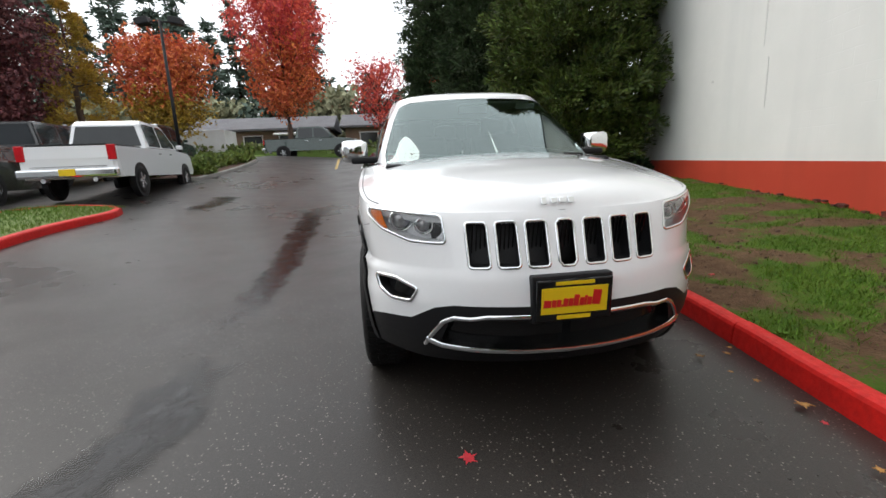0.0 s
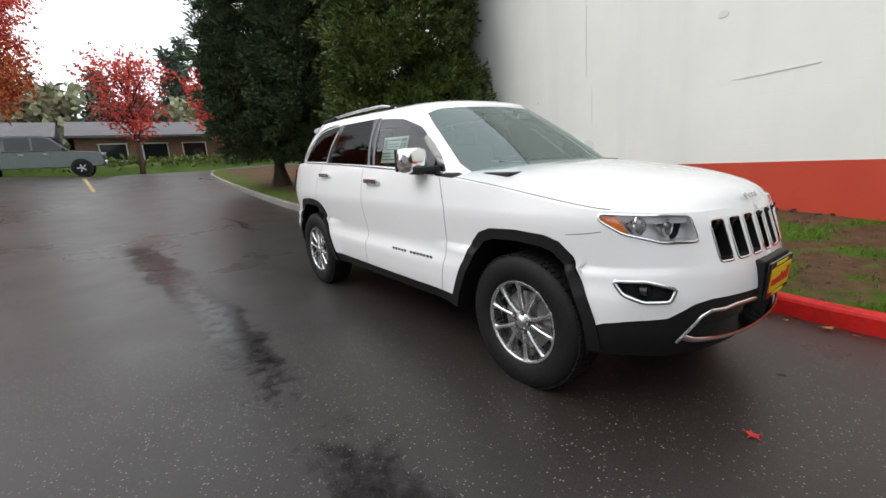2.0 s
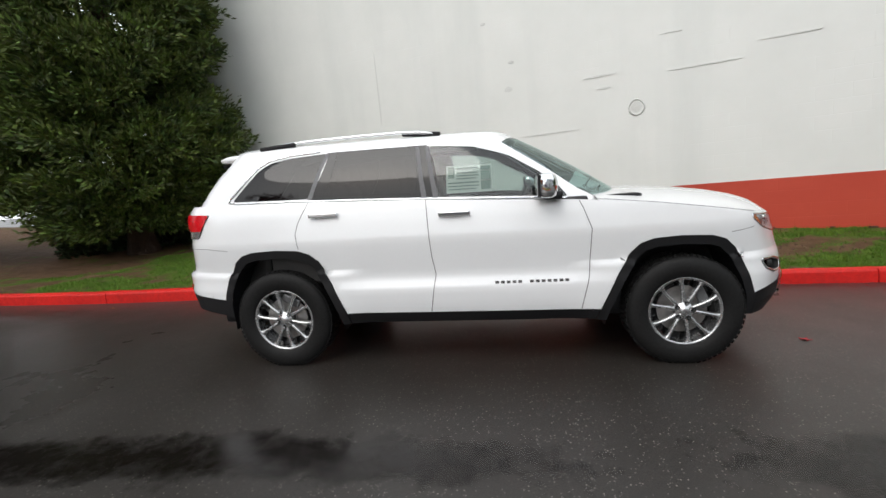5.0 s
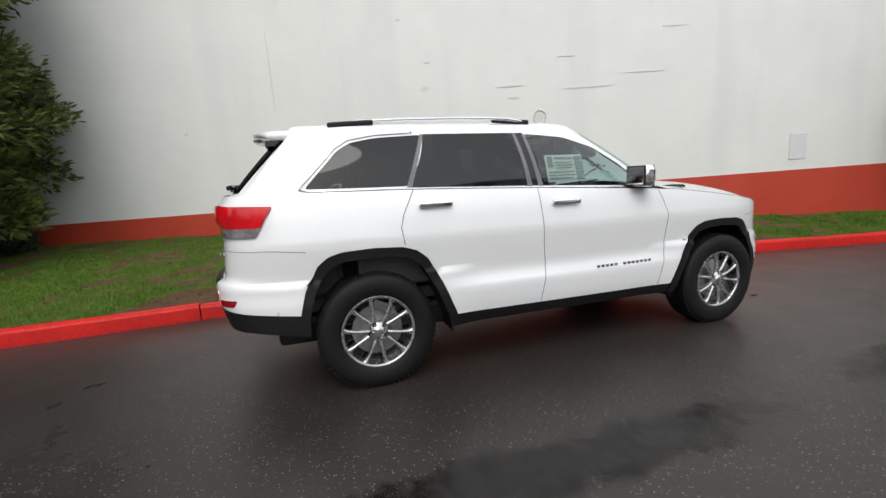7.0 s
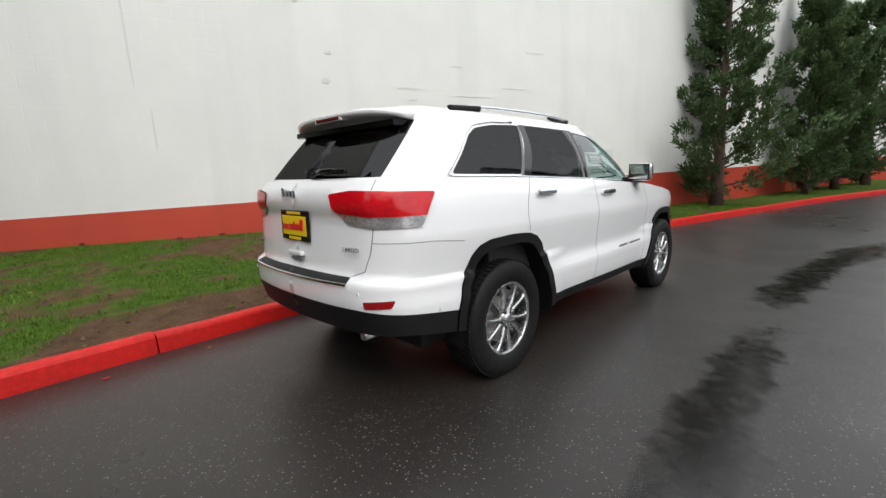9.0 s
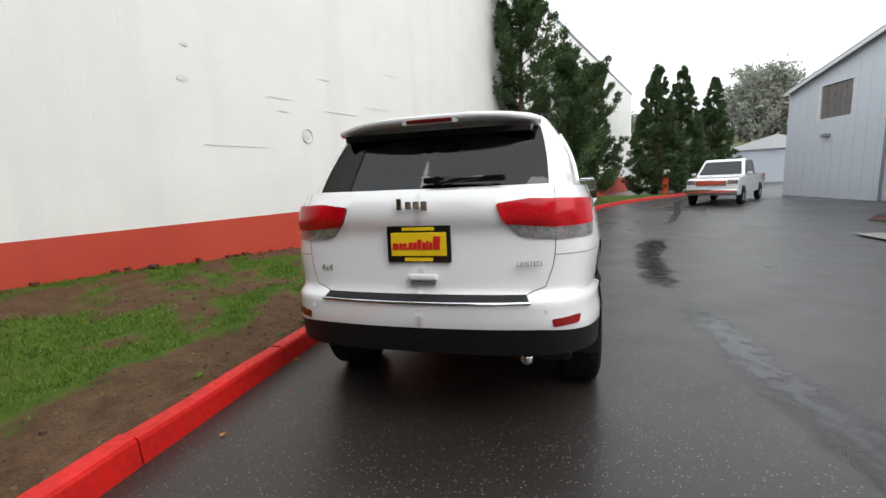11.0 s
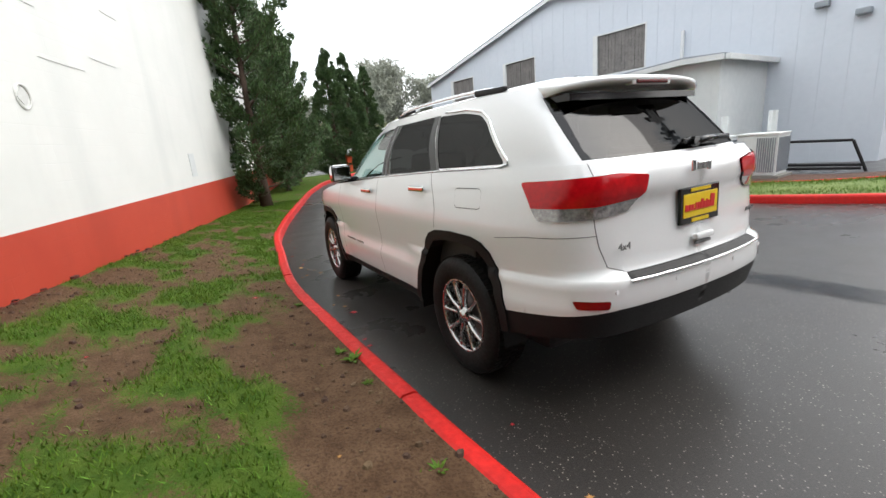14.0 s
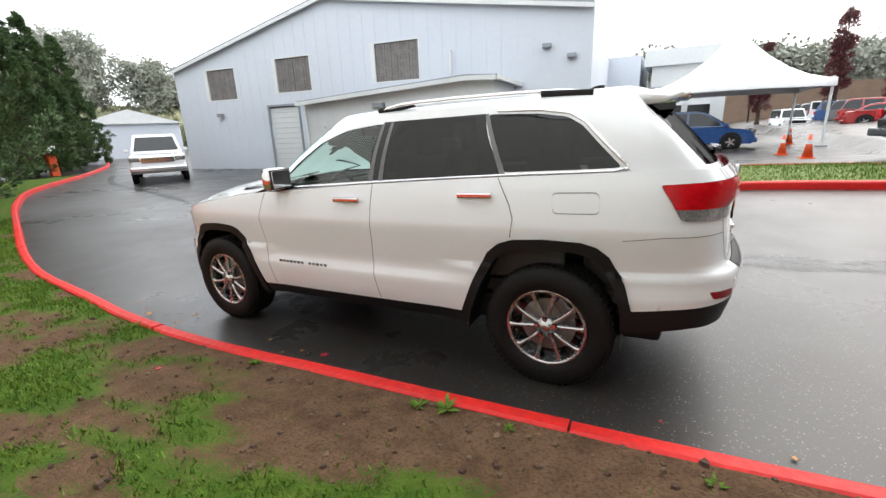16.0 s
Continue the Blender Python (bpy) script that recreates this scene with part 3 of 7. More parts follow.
CLEAR = make_glass("clear_green_glass", (0.62, 0.72, 0.69), 0.0, 1.7)
SCREEN_GLASS = make_glass("raked_green_screen_glass", (0.62, 0.78, 0.75), 0.0, 2.4, (0.82, 0.97, 0.95))
LENS = make_glass("clear_lamp_lens", (0.93, 0.93, 0.93))
RED_LENS = surface("red_lamp_lens", (0.42, 0.003, 0.008), (0.60, 0.006, 0.012), 0.12, 0.18, big=9, small=40)
SMOKE_LENS = surface("clear_reverse_lens", (0.50, 0.49, 0.49), (0.16, 0.155, 0.155), 0.15, 0.2, metal=0.5, big=14, small=60, coat=1.0)
LAMP_BOWL = surface("bright_lamp_bowl", (0.85, 0.86, 0.88), (0.70, 0.71, 0.73), 0.25, 0.4, metal=0.3, big=20, small=60)
DIM_RED = surface("unlit_dark_red_lens", (0.13, 0.006, 0.008), (0.10, 0.006, 0.008), 0.15)
DEEP_RED = surface("deep_red_reflector", (0.26, 0.003, 0.006), (0.20, 0.003, 0.005), 0.2)
AMBER = surface("amber_lens", (0.85, 0.22, 0.02), (0.7, 0.16, 0.02), 0.15, coat=1.0)
PLATE_YELLOW = surface("yellow_plate", (0.82, 0.58, 0.01), (0.78, 0.54, 0.01), 0.35)
PLATE_RED = surface("red_lettering", (0.62, 0.015, 0.015), (0.58, 0.015, 0.015), 0.4)
SEAT = surface("black_leather", (0.022, 0.021, 0.021), (0.03, 0.029, 0.028), 0.45, small=40, bump=0.2)
PAPER = surface("white_price_sheet", (0.75, 0.78, 0.76), (0.70, 0.74, 0.72), 0.6)
PRINT = surface("grey_green_print", (0.25, 0.34, 0.30), (0.2, 0.28, 0.25), 0.6)
SILVER_GREY = surface("grey_badge_metal", (0.26, 0.26, 0.27), (0.22, 0.22, 0.22), 0.25, metal=0.8)

CAR_M = pose(0, 0, 0, 0, math.degrees(math.atan(0.027)), 0)
suv = tagged(empty("suv", CAR_M), "white four-door sport utility car parked by the red kerb", "car")

# plan outline of the lower body, front centre to rear centre
_plan = curve_points([Vector(p) for p in ((2.33, 0), (2.315, 0.22), (2.268, 0.43), (2.19, 0.60), (2.08, 0.735), (1.94, 0.846), (1.74, 0.902), (1.46, 0.93), (1.0, 0.945), (0.3, 0.957),
                                          (-0.5, 0.957), (-1.1, 0.95), (-1.46, 0.94), (-1.8, 0.915), (-2.04, 0.878), (-2.225, 0.805), (-2.335, 0.66), (-2.38, 0.45), (-2.40, 0.22), (-2.405, 0))], 0.03)
_px, _py = np.array([p.x for p in _plan]), np.array([p.y for p in _plan])
_ps = np.concatenate([[0], np.cumsum(np.hypot(np.diff(_px), np.diff(_py)))])
_tx, _ty = np.gradient(_px, _ps), np.gradient(_py, _ps)
_tl = np.hypot(_tx, _ty)
_nx, _ny = _ty / _tl, -_tx / _tl
_nx[0], _ny[0], _nx[-1], _ny[-1] = 1, 0, -1, 0
S_END = float(_ps[-1])
_FZ = ((0.28, 0.33, 0.40, 0.50, 0.60, 0.70, 0.76, 0.86, 0.96, 1.0, 1.06), (-0.10, -0.05, 0.0, 0.02, 0.025, 0.012, -0.01, -0.045, -0.078, -0.10, -0.16))
_RZ = ((0.38, 0.44, 0.55, 0.62, 0.735, 0.752, 0.768, 0.86, 1.06, 1.10, 1.13, 1.22, 1.30), (-0.07, 0.0, 0.035, 0.055, 0.06, 0.05, 0.0, -0.005, -0.02, -0.015, 0.005, 0.0, -0.06))
_BZ = ((0.34, 0.40, 0.47, 0.56, 0.605, 0.625, 0.66, 0.70, 0.82, 0.93, 0.975, 1.0, 1.10, 1.20, 1.30), (-0.06, -0.028, -0.012, -0.004, 0.0, -0.004, -0.030, -0.034, -0.018, -0.004, 0.0, -0.004, -0.020, -0.045, -0.085))


def eased(table, soft):
    """A profile table with its corners rounded off."""
    z = np.arange(table[0][0], table[0][-1] + 1e-6, 0.004)
    v = np.interp(z, *table)
    k = np.exp(-0.5 * (np.arange(-12, 13) * 0.004 / soft) ** 2)
    return z, np.convolve(np.pad(v, 12, mode="edge"), k / k.sum(), "valid")


_FZ, _RZ, _BZ = eased(_FZ, 0.016), eased(_RZ, 0.006), eased(_BZ, 0.011)


def body(s, z, off=0.0):
    """A point of the lower body's skin (left side), off metres proud of it."""
    x, y, nx, ny = (interp(s, _ps, a) for a in (_px, _py, _nx, _ny))
    side = interp(z, *_BZ) + off
    end = interp(z, *(_FZ if nx > 0 else _RZ)) + off
    door = max(0.0, min(1.0, (x + 1.0) * 4)) * max(0.0, min(1.0, (0.95 - x) * 4))
    if z < 0.75:
        side += (1 - door) * (0.006 - min(0, interp(z, *_BZ)) * 0.6) * ny
    return Vector((x + nx * end, max(0.0, y + ny * side), z))


_SA = np.linspace(0, S_END, 500)


def s_of_x(x, z=0.8):
    xs = np.array([body(s, z).x for s in _SA[::4]])
    return float(np.interp(-x, -xs, _SA[::4]))


def s_front(y, z=0.8):
    ys = np.maximum.accumulate(np.array([body(s, z).y for s in _SA[:150]]))
    return float(np.interp(y, ys, _SA[:150]))


def s_rear(y, z=0.8):
    ss = _SA[::-1][:150]
    ys = np.maximum.accumulate(np.array([body(s, z).y for s in ss]))
    return float(np.interp(y, ys, ss))


def belt_z(x):
    """Top edge of the lower body along the side."""
    return interp(x, (-2.4, -1.8, -1.19, -0.3, 0.74, 0.95, 1.3, 1.6, 1.9, 2.05, 2.15, 2.4), (1.285, 1.285, 1.272, 1.238, 1.18, 1.163, 1.12, 1.074, 1.024, 1.008, 0.998, 0.992))


def top_z(s):
    return belt_z(interp(s, _ps, _px))


# greenhouse, from the belt to the roof edge
_g0 = [(1.16, 0), (1.14, 0.3), (1.06, 0.55), (0.95, 0.70), (0.80, 0.795), (0.55, 0.828), (0.0, 0.838), (-0.6, 0.838), (-1.2, 0.832), (-1.62, 0.815), (-1.93, 0.78), (-2.15, 0.71), (-2.25, 0.60), (-2.295, 0.4), (-2.31, 0)]
_g1 = [(0.36, 0), (0.34, 0.3), (0.25, 0.50), (0.13, 0.590), (-0.04, 0.632), (-0.28, 0.648), (-0.6, 0.66), (-0.9, 0.662), (-1.2, 0.655), (-1.5, 0.637), (-1.72, 0.607), (-1.84, 0.57), (-1.90, 0.50), (-1.935, 0.3), (-1.945, 0)]
_gu = np.arange(len(_g0)) / (len(_g0) - 1)


def _smooth_table(pts):
    v = [Vector(p) for p in pts]
    v = [2 * v[0] - v[1]] + v + [2 * v[-1] - v[-2]]
    v[0] = Vector((v[2].x, -v[2].y))
    v[-1] = Vector((v[-3].x, -v[-3].y))
    out = []
    for i in range(1, len(v) - 2):
        for k in range(12):
            t = k / 12
            out.append(0.5 * (2 * v[i] + (v[i + 1] - v[i - 1]) * t + (2 * v[i - 1] - 5 * v[i] + 4 * v[i + 1] - v[i + 2]) * t * t + (3 * v[i] - v[i - 1] - 3 * v[i + 1] + v[i + 2]) * t ** 3))
    out.append(v[-2])
    return np.array([p.x for p in out]), np.array([p.y for p in out])


_G0, _G1 = _smooth_table(_g0), _smooth_table(_g1)
_GU = np.linspace(0, 1, len(_G0[0]))
G_TOP = 1.690


def g_low(u):
    x = interp(u, _GU, _G0[0])
    return interp(x, (-2.4, -1.8, -1.19, -0.3, 0.74, 0.95, 1.2), (1.285, 1.285, 1.272, 1.238, 1.18, 1.19, 1.225))


def cabin(u, z, off=0.0):
    """A point of the glasshouse's skin (left side)."""
    lo = g_low(u)
    v = (z - lo) / (G_TOP - lo)
    x0, y0, x1, y1 = interp(u, _GU, _G0[0]), interp(u, _GU, _G0[1]), interp(u, _GU, _G1[0]), interp(u, _GU, _G1[1])
    x, y = x0 + (x1 - x0) * v, y0 + (y1 - y0) * v
    e = 0.004
    tx = interp(u + e, _GU, _G0[0]) - interp(u - e, _GU, _G0[0])
    ty = interp(u + e, _GU, _G0[1]) - interp(u - e, _GU, _G0[1])
    n = math.hypot(tx, ty) or 1
    bulge = (0.03 if u < 0.8 else 0.010) * math.sin(math.pi * max(0, min(1, v))) + off
    return Vector((x + ty / n * bulge, max(0.0, y - tx / n * bulge) if u > 0.001 and u < 0.999 else 0.0, z))


_UA = np.linspace(0, 1, 300)


def u_of_x(x, z):
    xs = np.array([cabin(u, z).x for u in _UA[::3]])
    return float(np.interp(-x, -xs, _UA[::3]))


def u_front(y, z):
    ys = np.maximum.accumulate(np.array([cabin(u, z).y for u in _UA[:110]]))
    return float(np.interp(y, ys, _UA[:110]))


def u_rear(y, z):
    us = _UA[::-1][:90]
    ys = np.maximum.accumulate(np.array([cabin(u, z).y for u in us]))
    return float(np.interp(y, ys, us))


def inside(p, poly):
    x, y, hit = p[0], p[1], False
    for (x1, y1), (x2, y2) in zip(poly, poly[1:] + poly[:1]):
        if (y1 > y) != (y2 > y) and x < (x2 - x1) * (y - y1) / (y2 - y1) + x1:
            hit = not hit
    return hit


def dense(poly, step):
    out = []
    for a, b in zip(poly, poly[1:] + poly[:1]):
        n = max(1, int(math.hypot(b[0] - a[0], b[1] - a[1]) / step))
        out += [(a[0] + (b[0] - a[0]) * k / n, a[1] + (b[1] - a[1]) * k / n) for k in range(n)]
    return out


def rounded(poly, r, n=4):
    """Round a polygon's corners."""
    out = []
    m = len(poly)
    for i in range(m):
        p, a, b = Vector(poly[i]), Vector(poly[i - 1]), Vector(poly[(i + 1) % m])
        ra = min(r, (a - p).length * 0.45)
        rb = min(r, (b - p).length * 0.45)
        pa, pb = p + (a - p).normalized() * ra, p + (b - p).normalized() * rb
        for k in range(n + 1):
            t = k / n
            q = pa * (1 - t) ** 2 + p * 2 * t * (1 - t) + pb * t * t
            out.append((q.x, q.y))
    return out


def skin(grid, regions, place, step):
    """Cut a sheet (2D points) along the regions' outlines. regions: [(name, polygon)], the first that holds a triangle takes it; "-" only cuts."""
    pts, edges = [], []
    for name, poly in regions:
        d = dense(poly, step)
        base = len(pts)
        pts += d
        edges += [(base + i, base + (i + 1) % len(d)) for i in range(len(d))]
    pts += grid
    v, _, f, *_ = delaunay_2d_cdt([Vector(p) for p in pts], edges, [], 0, 1e-5)
    out = {}
    for tri in f:
        c = (sum(v[i].x for i in tri) / 3, sum(v[i].y for i in tri) / 3)
        for name, poly in regions:
            if name != "-" and inside(c, poly):
                out.setdefault(name, []).append(tuple(tri))
                break
    return [tuple(p) for p in v], out


def sheet(name, flat, tris, place, material, parent, label="", off=0.0, thick=0.0, mirror=True, both=True):
    """Link a region of a skin as a mesh, on both flanks of the car."""
    used = sorted({i for t in tris for i in t})
    idx = {k: n for n, k in enumerate(used)}
    pos = [place(*flat[k], off) for k in used]
    fs = [tuple(idx[i] for i in t) for t in tris]
    a, b, c = (pos[i] for i in fs[0])
    made = []
    if both == "one":
        # both halves joined across the centre line
        n = len(pos)
        verts = pos + [Vector((p.x, -p.y, p.z)) for p in pos]
        faces = fs + [tuple(n + i for i in reversed(t)) for t in fs]
        bm = bmesh.new()
        bv = [bm.verts.new(p) for p in verts]
        for f in faces:
            bm.faces.new([bv[i] for i in f])
        bmesh.ops.remove_doubles(bm, verts=bm.verts, dist=0.0006)
        return [part(name, bm, material, parent, label, True, Vector((-0.5, 0, 0.8)))]
    for s in (1, -1):
        bm = bmesh.new()
        bv = [bm.verts.new((p.x, p.y * s, p.z)) for p in pos]
        for f in fs:
            bm.faces.new([bv[i] for i in (f if s > 0 else f[::-1])])
        made.append(part(name, bm, material, parent, label, True, Vector((-0.5, 0, 0.8))))
    return made


def ribbon(name, line, place, width, material, parent, off=0.002, label="", closed=False, ends="both"):
    """A narrow strip along a line of the skin: seams, chrome mouldings."""
    pts = list(line)
    for s in (1, -1):
        bm = bmesh.new()
        rows = []
        n = len(pts)
        for i, p in enumerate(pts):
            a, b = (pts[(i - 1) % n], pts[(i + 1) % n]) if closed else (pts[max(i - 1, 0)], pts[min(i + 1, n - 1)])
            tx, ty = b[0] - a[0], b[1] - a[1]
            l = math.hypot(tx, ty) or 1
            nx, ny = -ty / l * width / 2, tx / l * width / 2
            q = [place(p[0] + nx, p[1] + ny, off * 0.3), place(p[0], p[1], off), place(p[0] - nx, p[1] - ny, off * 0.3)]
            rows.append([bm.verts.new((v.x, v.y * s, v.z)) for v in q])
        for i in range(n if closed else n - 1):
            a, b = rows[i], rows[(i + 1) % n]
            for k in range(2):
                bm.faces.new((a[k], a[k + 1], b[k + 1], b[k]))
        part(name, bm, material, parent, label, smooth=True)


def pocket(name, poly, place, depth, material, parent, label="", back=None, step=0.02, flat_back=True):
    """The walls and back of a recess behind an opening in the skin."""
    d = dense(poly, step)
    cx, cy = sum(p[0] for p in d) / len(d), sum(p[1] for p in d) / len(d)
    made = []
    for s in (1, -1):
        bm = bmesh.new()
        rim = [bm.verts.new((q.x, q.y * s, q.z)) for q in (place(*p, 0.0) for p in d)]
        low = [bm.verts.new((q.x, q.y * s, q.z)) for q in (place(cx + (p[0] - cx) * 0.94, cy + (p[1] - cy) * 0.94, -depth) for p in d)]
        n = len(d)
        for i in range(n):
            bm.faces.new((rim[i], rim[(i + 1) % n], low[(i + 1) % n], low[i]))
        f = bm.faces.new(low)
        bmesh.ops.triangulate(bm, faces=[f])
        made.append(part(name, bm, material, parent, label))
    return made


def sx(pts):
    return [(s_of_x(x, z), z) for x, z in pts]


def sf(pts):
    return [(s_front(y, z), z) for y, z in pts]


def sr(pts):
    return [(s_rear(y, z), z) for y, z in pts]


# wheel openings, in side view
ARCH_R = [(-1.93, 0.30), (-1.925, 0.53), (-1.883, 0.69), (-1.80, 0.84), (-1.735, 0.893), (-1.65, 0.918), (-1.45, 0.928), (-1.27, 0.918), (-1.18, 0.888), (-1.11, 0.83), (-1.02, 0.66), (-0.93, 0.44), (-0.89, 0.30)]
ARCH_F = [(0.86, 0.30), (0.905, 0.42), (1.004, 0.635), (1.10, 0.80), (1.165, 0.862), (1.25, 0.892), (1.43, 0.902), (1.62, 0.892), (1.70, 0.866), (1.77, 0.80), (1.85, 0.63), (1.895, 0.50), (1.90, 0.30)]


def shrink(curve, cx, cz, k):
    return [(cx + (x - cx) * k, 0.30 if z <= 0.3 else cz + (z - cz) * k) for x, z in curve]


ARCH_RI, ARCH_FI = shrink(ARCH_R, -1.44, 0.40, 0.885), shrink(ARCH_F, 1.42, 0.38, 0.885)

HEAD = rounded(sf([(0.525, 0.988), (0.512, 0.868), (0.66, 0.872), (0.79, 0.918)]) + sx([(1.885, 0.985), (1.885, 1.012)]) + sf([(0.76, 1.004), (0.64, 0.996)]), 0.025)
AMB = sf([(0.79, 0.918)]) + sx([(1.885, 0.985), (1.885, 1.012)]) + sf([(0.80, 1.006), (0.77, 0.918)])
FOG = rounded(sf([(0.645, 0.665), (0.675, 0.605), (0.76, 0.603), (0.815, 0.64), (0.83, 0.70), (0.74, 0.70)]), 0.02)
SLOTS = [rounded([(c - 0.049, 0.765), (c + 0.049, 0.765), (c + 0.047, 0.957), (c - 0.047, 0.957)], 0.02) for c in (0.130, 0.260, 0.390)]
SLOT0 = [(-0.001, 0.765), (0.025, 0.765), (0.041, 0.785), (0.040, 0.940), (0.025, 0.957), (-0.001, 0.957)]
FASCIA = [(-0.01, 0.60)] + sf([(0.50, 0.606), (0.58, 0.59), (0.68, 0.525), (0.80, 0.51)]) + sx([(1.93, 0.49), (1.89, 0.47), (1.88, 0.27)]) + [(-0.01, 0.27)]
INTAKE = rounded(sf([(0.0, 0.385), (0.40, 0.40), (0.56, 0.415), (0.52, 0.53), (0.35, 0.54), (0.0, 0.535)])[1:-1] + [(-0.0, 0.535), (-0.0, 0.385)], 0.012, 2)
SILL = sx([(0.93, 0.415), (-0.93, 0.428), (-0.90, 0.33), (0.88, 0.33)])
VALANCE = sx([(-1.90, 0.545), (-2.1, 0.565)]) + sr([(0.75, 0.585), (0.60, 0.60)]) + [(S_END + 0.01, 0.60), (S_END + 0.01, 0.36)] + sx([(-1.90, 0.36)])
REFL = rounded(sr([(0.785, 0.658), (0.775, 0.618), (0.655, 0.610), (0.648, 0.650)]), 0.012)
TAIL = rounded(sx([(-2.02, 1.218), (-2.10, 1.085), (-2.128, 1.038)]) + sr([(0.66, 1.032), (0.50, 1.05), (0.415, 1.135), (0.39, 1.212), (0.55, 1.232)]), 0.018)
TAIL_LOW = sx([(-2.04, 1.098), (-2.16, 0.98)]) + sr([(0.6, 0.98), (0.36, 1.03), (0.40, 1.112), (0.66, 1.090)])
PAD = sr([(0.545, 0.735), (0.53, 0.766)]) + [(S_END + 0.01, 0.766), (S_END + 0.01, 0.735)]
DOOR_F = sx([(0.775, 0.415), (0.83, 0.66), (0.85, 0.98), (0.80, 1.12), (0.74, 1.30), (-0.28, 1.30), (-0.27, 1.1), (-0.255, 0.84), (-0.235, 0.70), (-0.283, 0.42)])
DOOR_R = sx([(-0.283, 0.42), (-0.235, 0.70), (-0.255, 0.84), (-0.27, 1.1), (-0.28, 1.30), (-1.17, 1.30), (-1.25, 1.12), (-1.273, 1.04), (-1.258, 0.915), (-1.11, 0.83), (-1.02, 0.66), (-0.93, 0.44), (-0.93, 0.42)])
GATE = sr([(0.66, 1.30), (0.655, 0.90), (0.62, 0.80), (0.53, 0.766)]) + [(S_END + 0.01, 0.766), (S_END + 0.01, 1.30)]
NOSE = [(-0.01, 1.1), (-0.01, 0.2)] + sx([(1.86, 0.2), (1.89, 0.55), (1.85, 0.63), (1.82, 0.74)]) + sx([(1.90, 0.90), (1.90, 1.10)])
STERN = sx([(-1.90, 0.2), (-1.84, 0.78), (-2.0, 0.93)]) + sr([(0.80, 0.955), (0.62, 0.86)]) + [(S_END + 0.01, 0.80), (S_END + 0.01, 0.2)]
DOMAIN_TOP = [(float(s), top_z(float(s))) for s in np.linspace(0, S_END, 160)]
BOUND = DOMAIN_TOP + [(S_END, 0.455), (s_of_x(-2.2), 0.455), (s_of_x(-1.9), 0.415), (s_of_x(-1.4), 0.345), (s_of_x(1.85), 0.335), (s_of_x(2.15), 0.30), (0, 0.29)]
OUTSIDE = [(-1, top_z(0)), ] + DOMAIN_TOP + [(S_END + 1, 1.285), (S_END + 1, 3), (-1, 3)]
UNDER = [(-1, 0.29), (0, 0.29), (s_of_x(2.15), 0.30), (s_of_x(1.85), 0.335), (s_of_x(-1.4), 0.345), (s_of_x(-1.9), 0.415), (s_of_x(-2.2), 0.455), (S_END, 0.455), (S_END + 1, 0.455), (S_END + 1, -1), (-1, -1)]

REGIONS = [("outside", OUTSIDE), ("under", UNDER), ("void", sx(ARCH_RI)), ("void", sx(ARCH_FI)), ("cladding_r", sx(ARCH_R)), ("cladding_f", sx(ARCH_F)),
           ("headlight", HEAD), ("fog", FOG), ("slot", SLOT0), *[("slot", p) for p in SLOTS], ("intake", INTAKE), ("fascia", FASCIA), ("sill", SILL), ("reflector", REFL),
           ("valance", VALANCE), ("-", TAIL_LOW), ("-", AMB), ("tail", TAIL), ("pad", PAD), ("gate", GATE), ("front_door", DOOR_F), ("rear_door", DOOR_R), ("nose", NOSE), ("stern", STERN), ("wing", BOUND)]
REGIONS = [r for r in REGIONS if r[1]]
_zr = [0.31, 0.345, 0.38, 0.41, 0.44, 0.47, 0.515, 0.56, 0.60, 0.625, 0.66, 0.70, 0.735, 0.752, 0.768, 0.80, 0.84, 0.88, 0.93, 0.975, 1.0, 1.03, 1.06, 1.10, 1.13, 1.17, 1.21, 1.25]
_sr = list(np.arange(0, 1.35, 0.03)) + list(np.arange(1.35, S_END - 1.35, 0.06)) + list(np.arange(S_END - 1.35, S_END + 0.001, 0.03))
flat, cut = skin([(float(min(s, S_END)), z) for s in _sr for z in _zr], REGIONS, body, 0.03)

mid_s = s_of_x(0.3)
cut["fender"] = [t for t in cut["wing"] if flat[t[0]][0] < mid_s]
cut["quarter"] = [t for t in cut["wing"] if flat[t[0]][0] >= mid_s]
for key, name, label in (("front_door", "front_door", ""), ("rear_door", "rear_door", ""), ("fender", "front_fender", ""), ("quarter", "quarter_panel", "")):
    for ob in sheet(name, flat, cut[key], body, PAINT, suv, label):
        pass
sheet("front_bumper", flat, cut["nose"], body, PAINT, suv, both="one")
sheet("rear_bumper", flat, cut["stern"], body, PAINT, suv, both="one")
tailgate = sheet("tailgate", flat, cut["gate"], body, PAINT, suv, both="one")[0]
sheet("front_fascia", flat, cut["fascia"], body, BLACK_PLASTIC, suv, "black plastic lower fascia", both="one")
sheet("rear_valance", flat, cut["valance"], body, BLACK_PLASTIC, suv, "black plastic rear valance", both="one")
sheet("sill", flat, cut["sill"], body, BLACK_PLASTIC, suv, "black plastic sill")
sheet("step_pad", flat, cut["pad"], body, BLACK_PLASTIC, suv, "black ribbed bumper step pad", off=0.004, both="one")
sheet("arch_cladding", flat, cut["cladding_r"], body, BLACK_PLASTIC, suv, "black plastic wheel arch trim", off=0.012)
sheet("arch_cladding", flat, cut["cladding_f"], body, BLACK_PLASTIC, suv, "black plastic wheel arch trim", off=0.012)
sheet("reflector", flat, cut["reflector"], body, DEEP_RED, suv, "red bumper reflector", off=0.004)
upper = [t for t in cut["tail"] if not inside(tuple(sum(flat[i][k] for i in t) / 3 for k in (0, 1)), TAIL_LOW)]
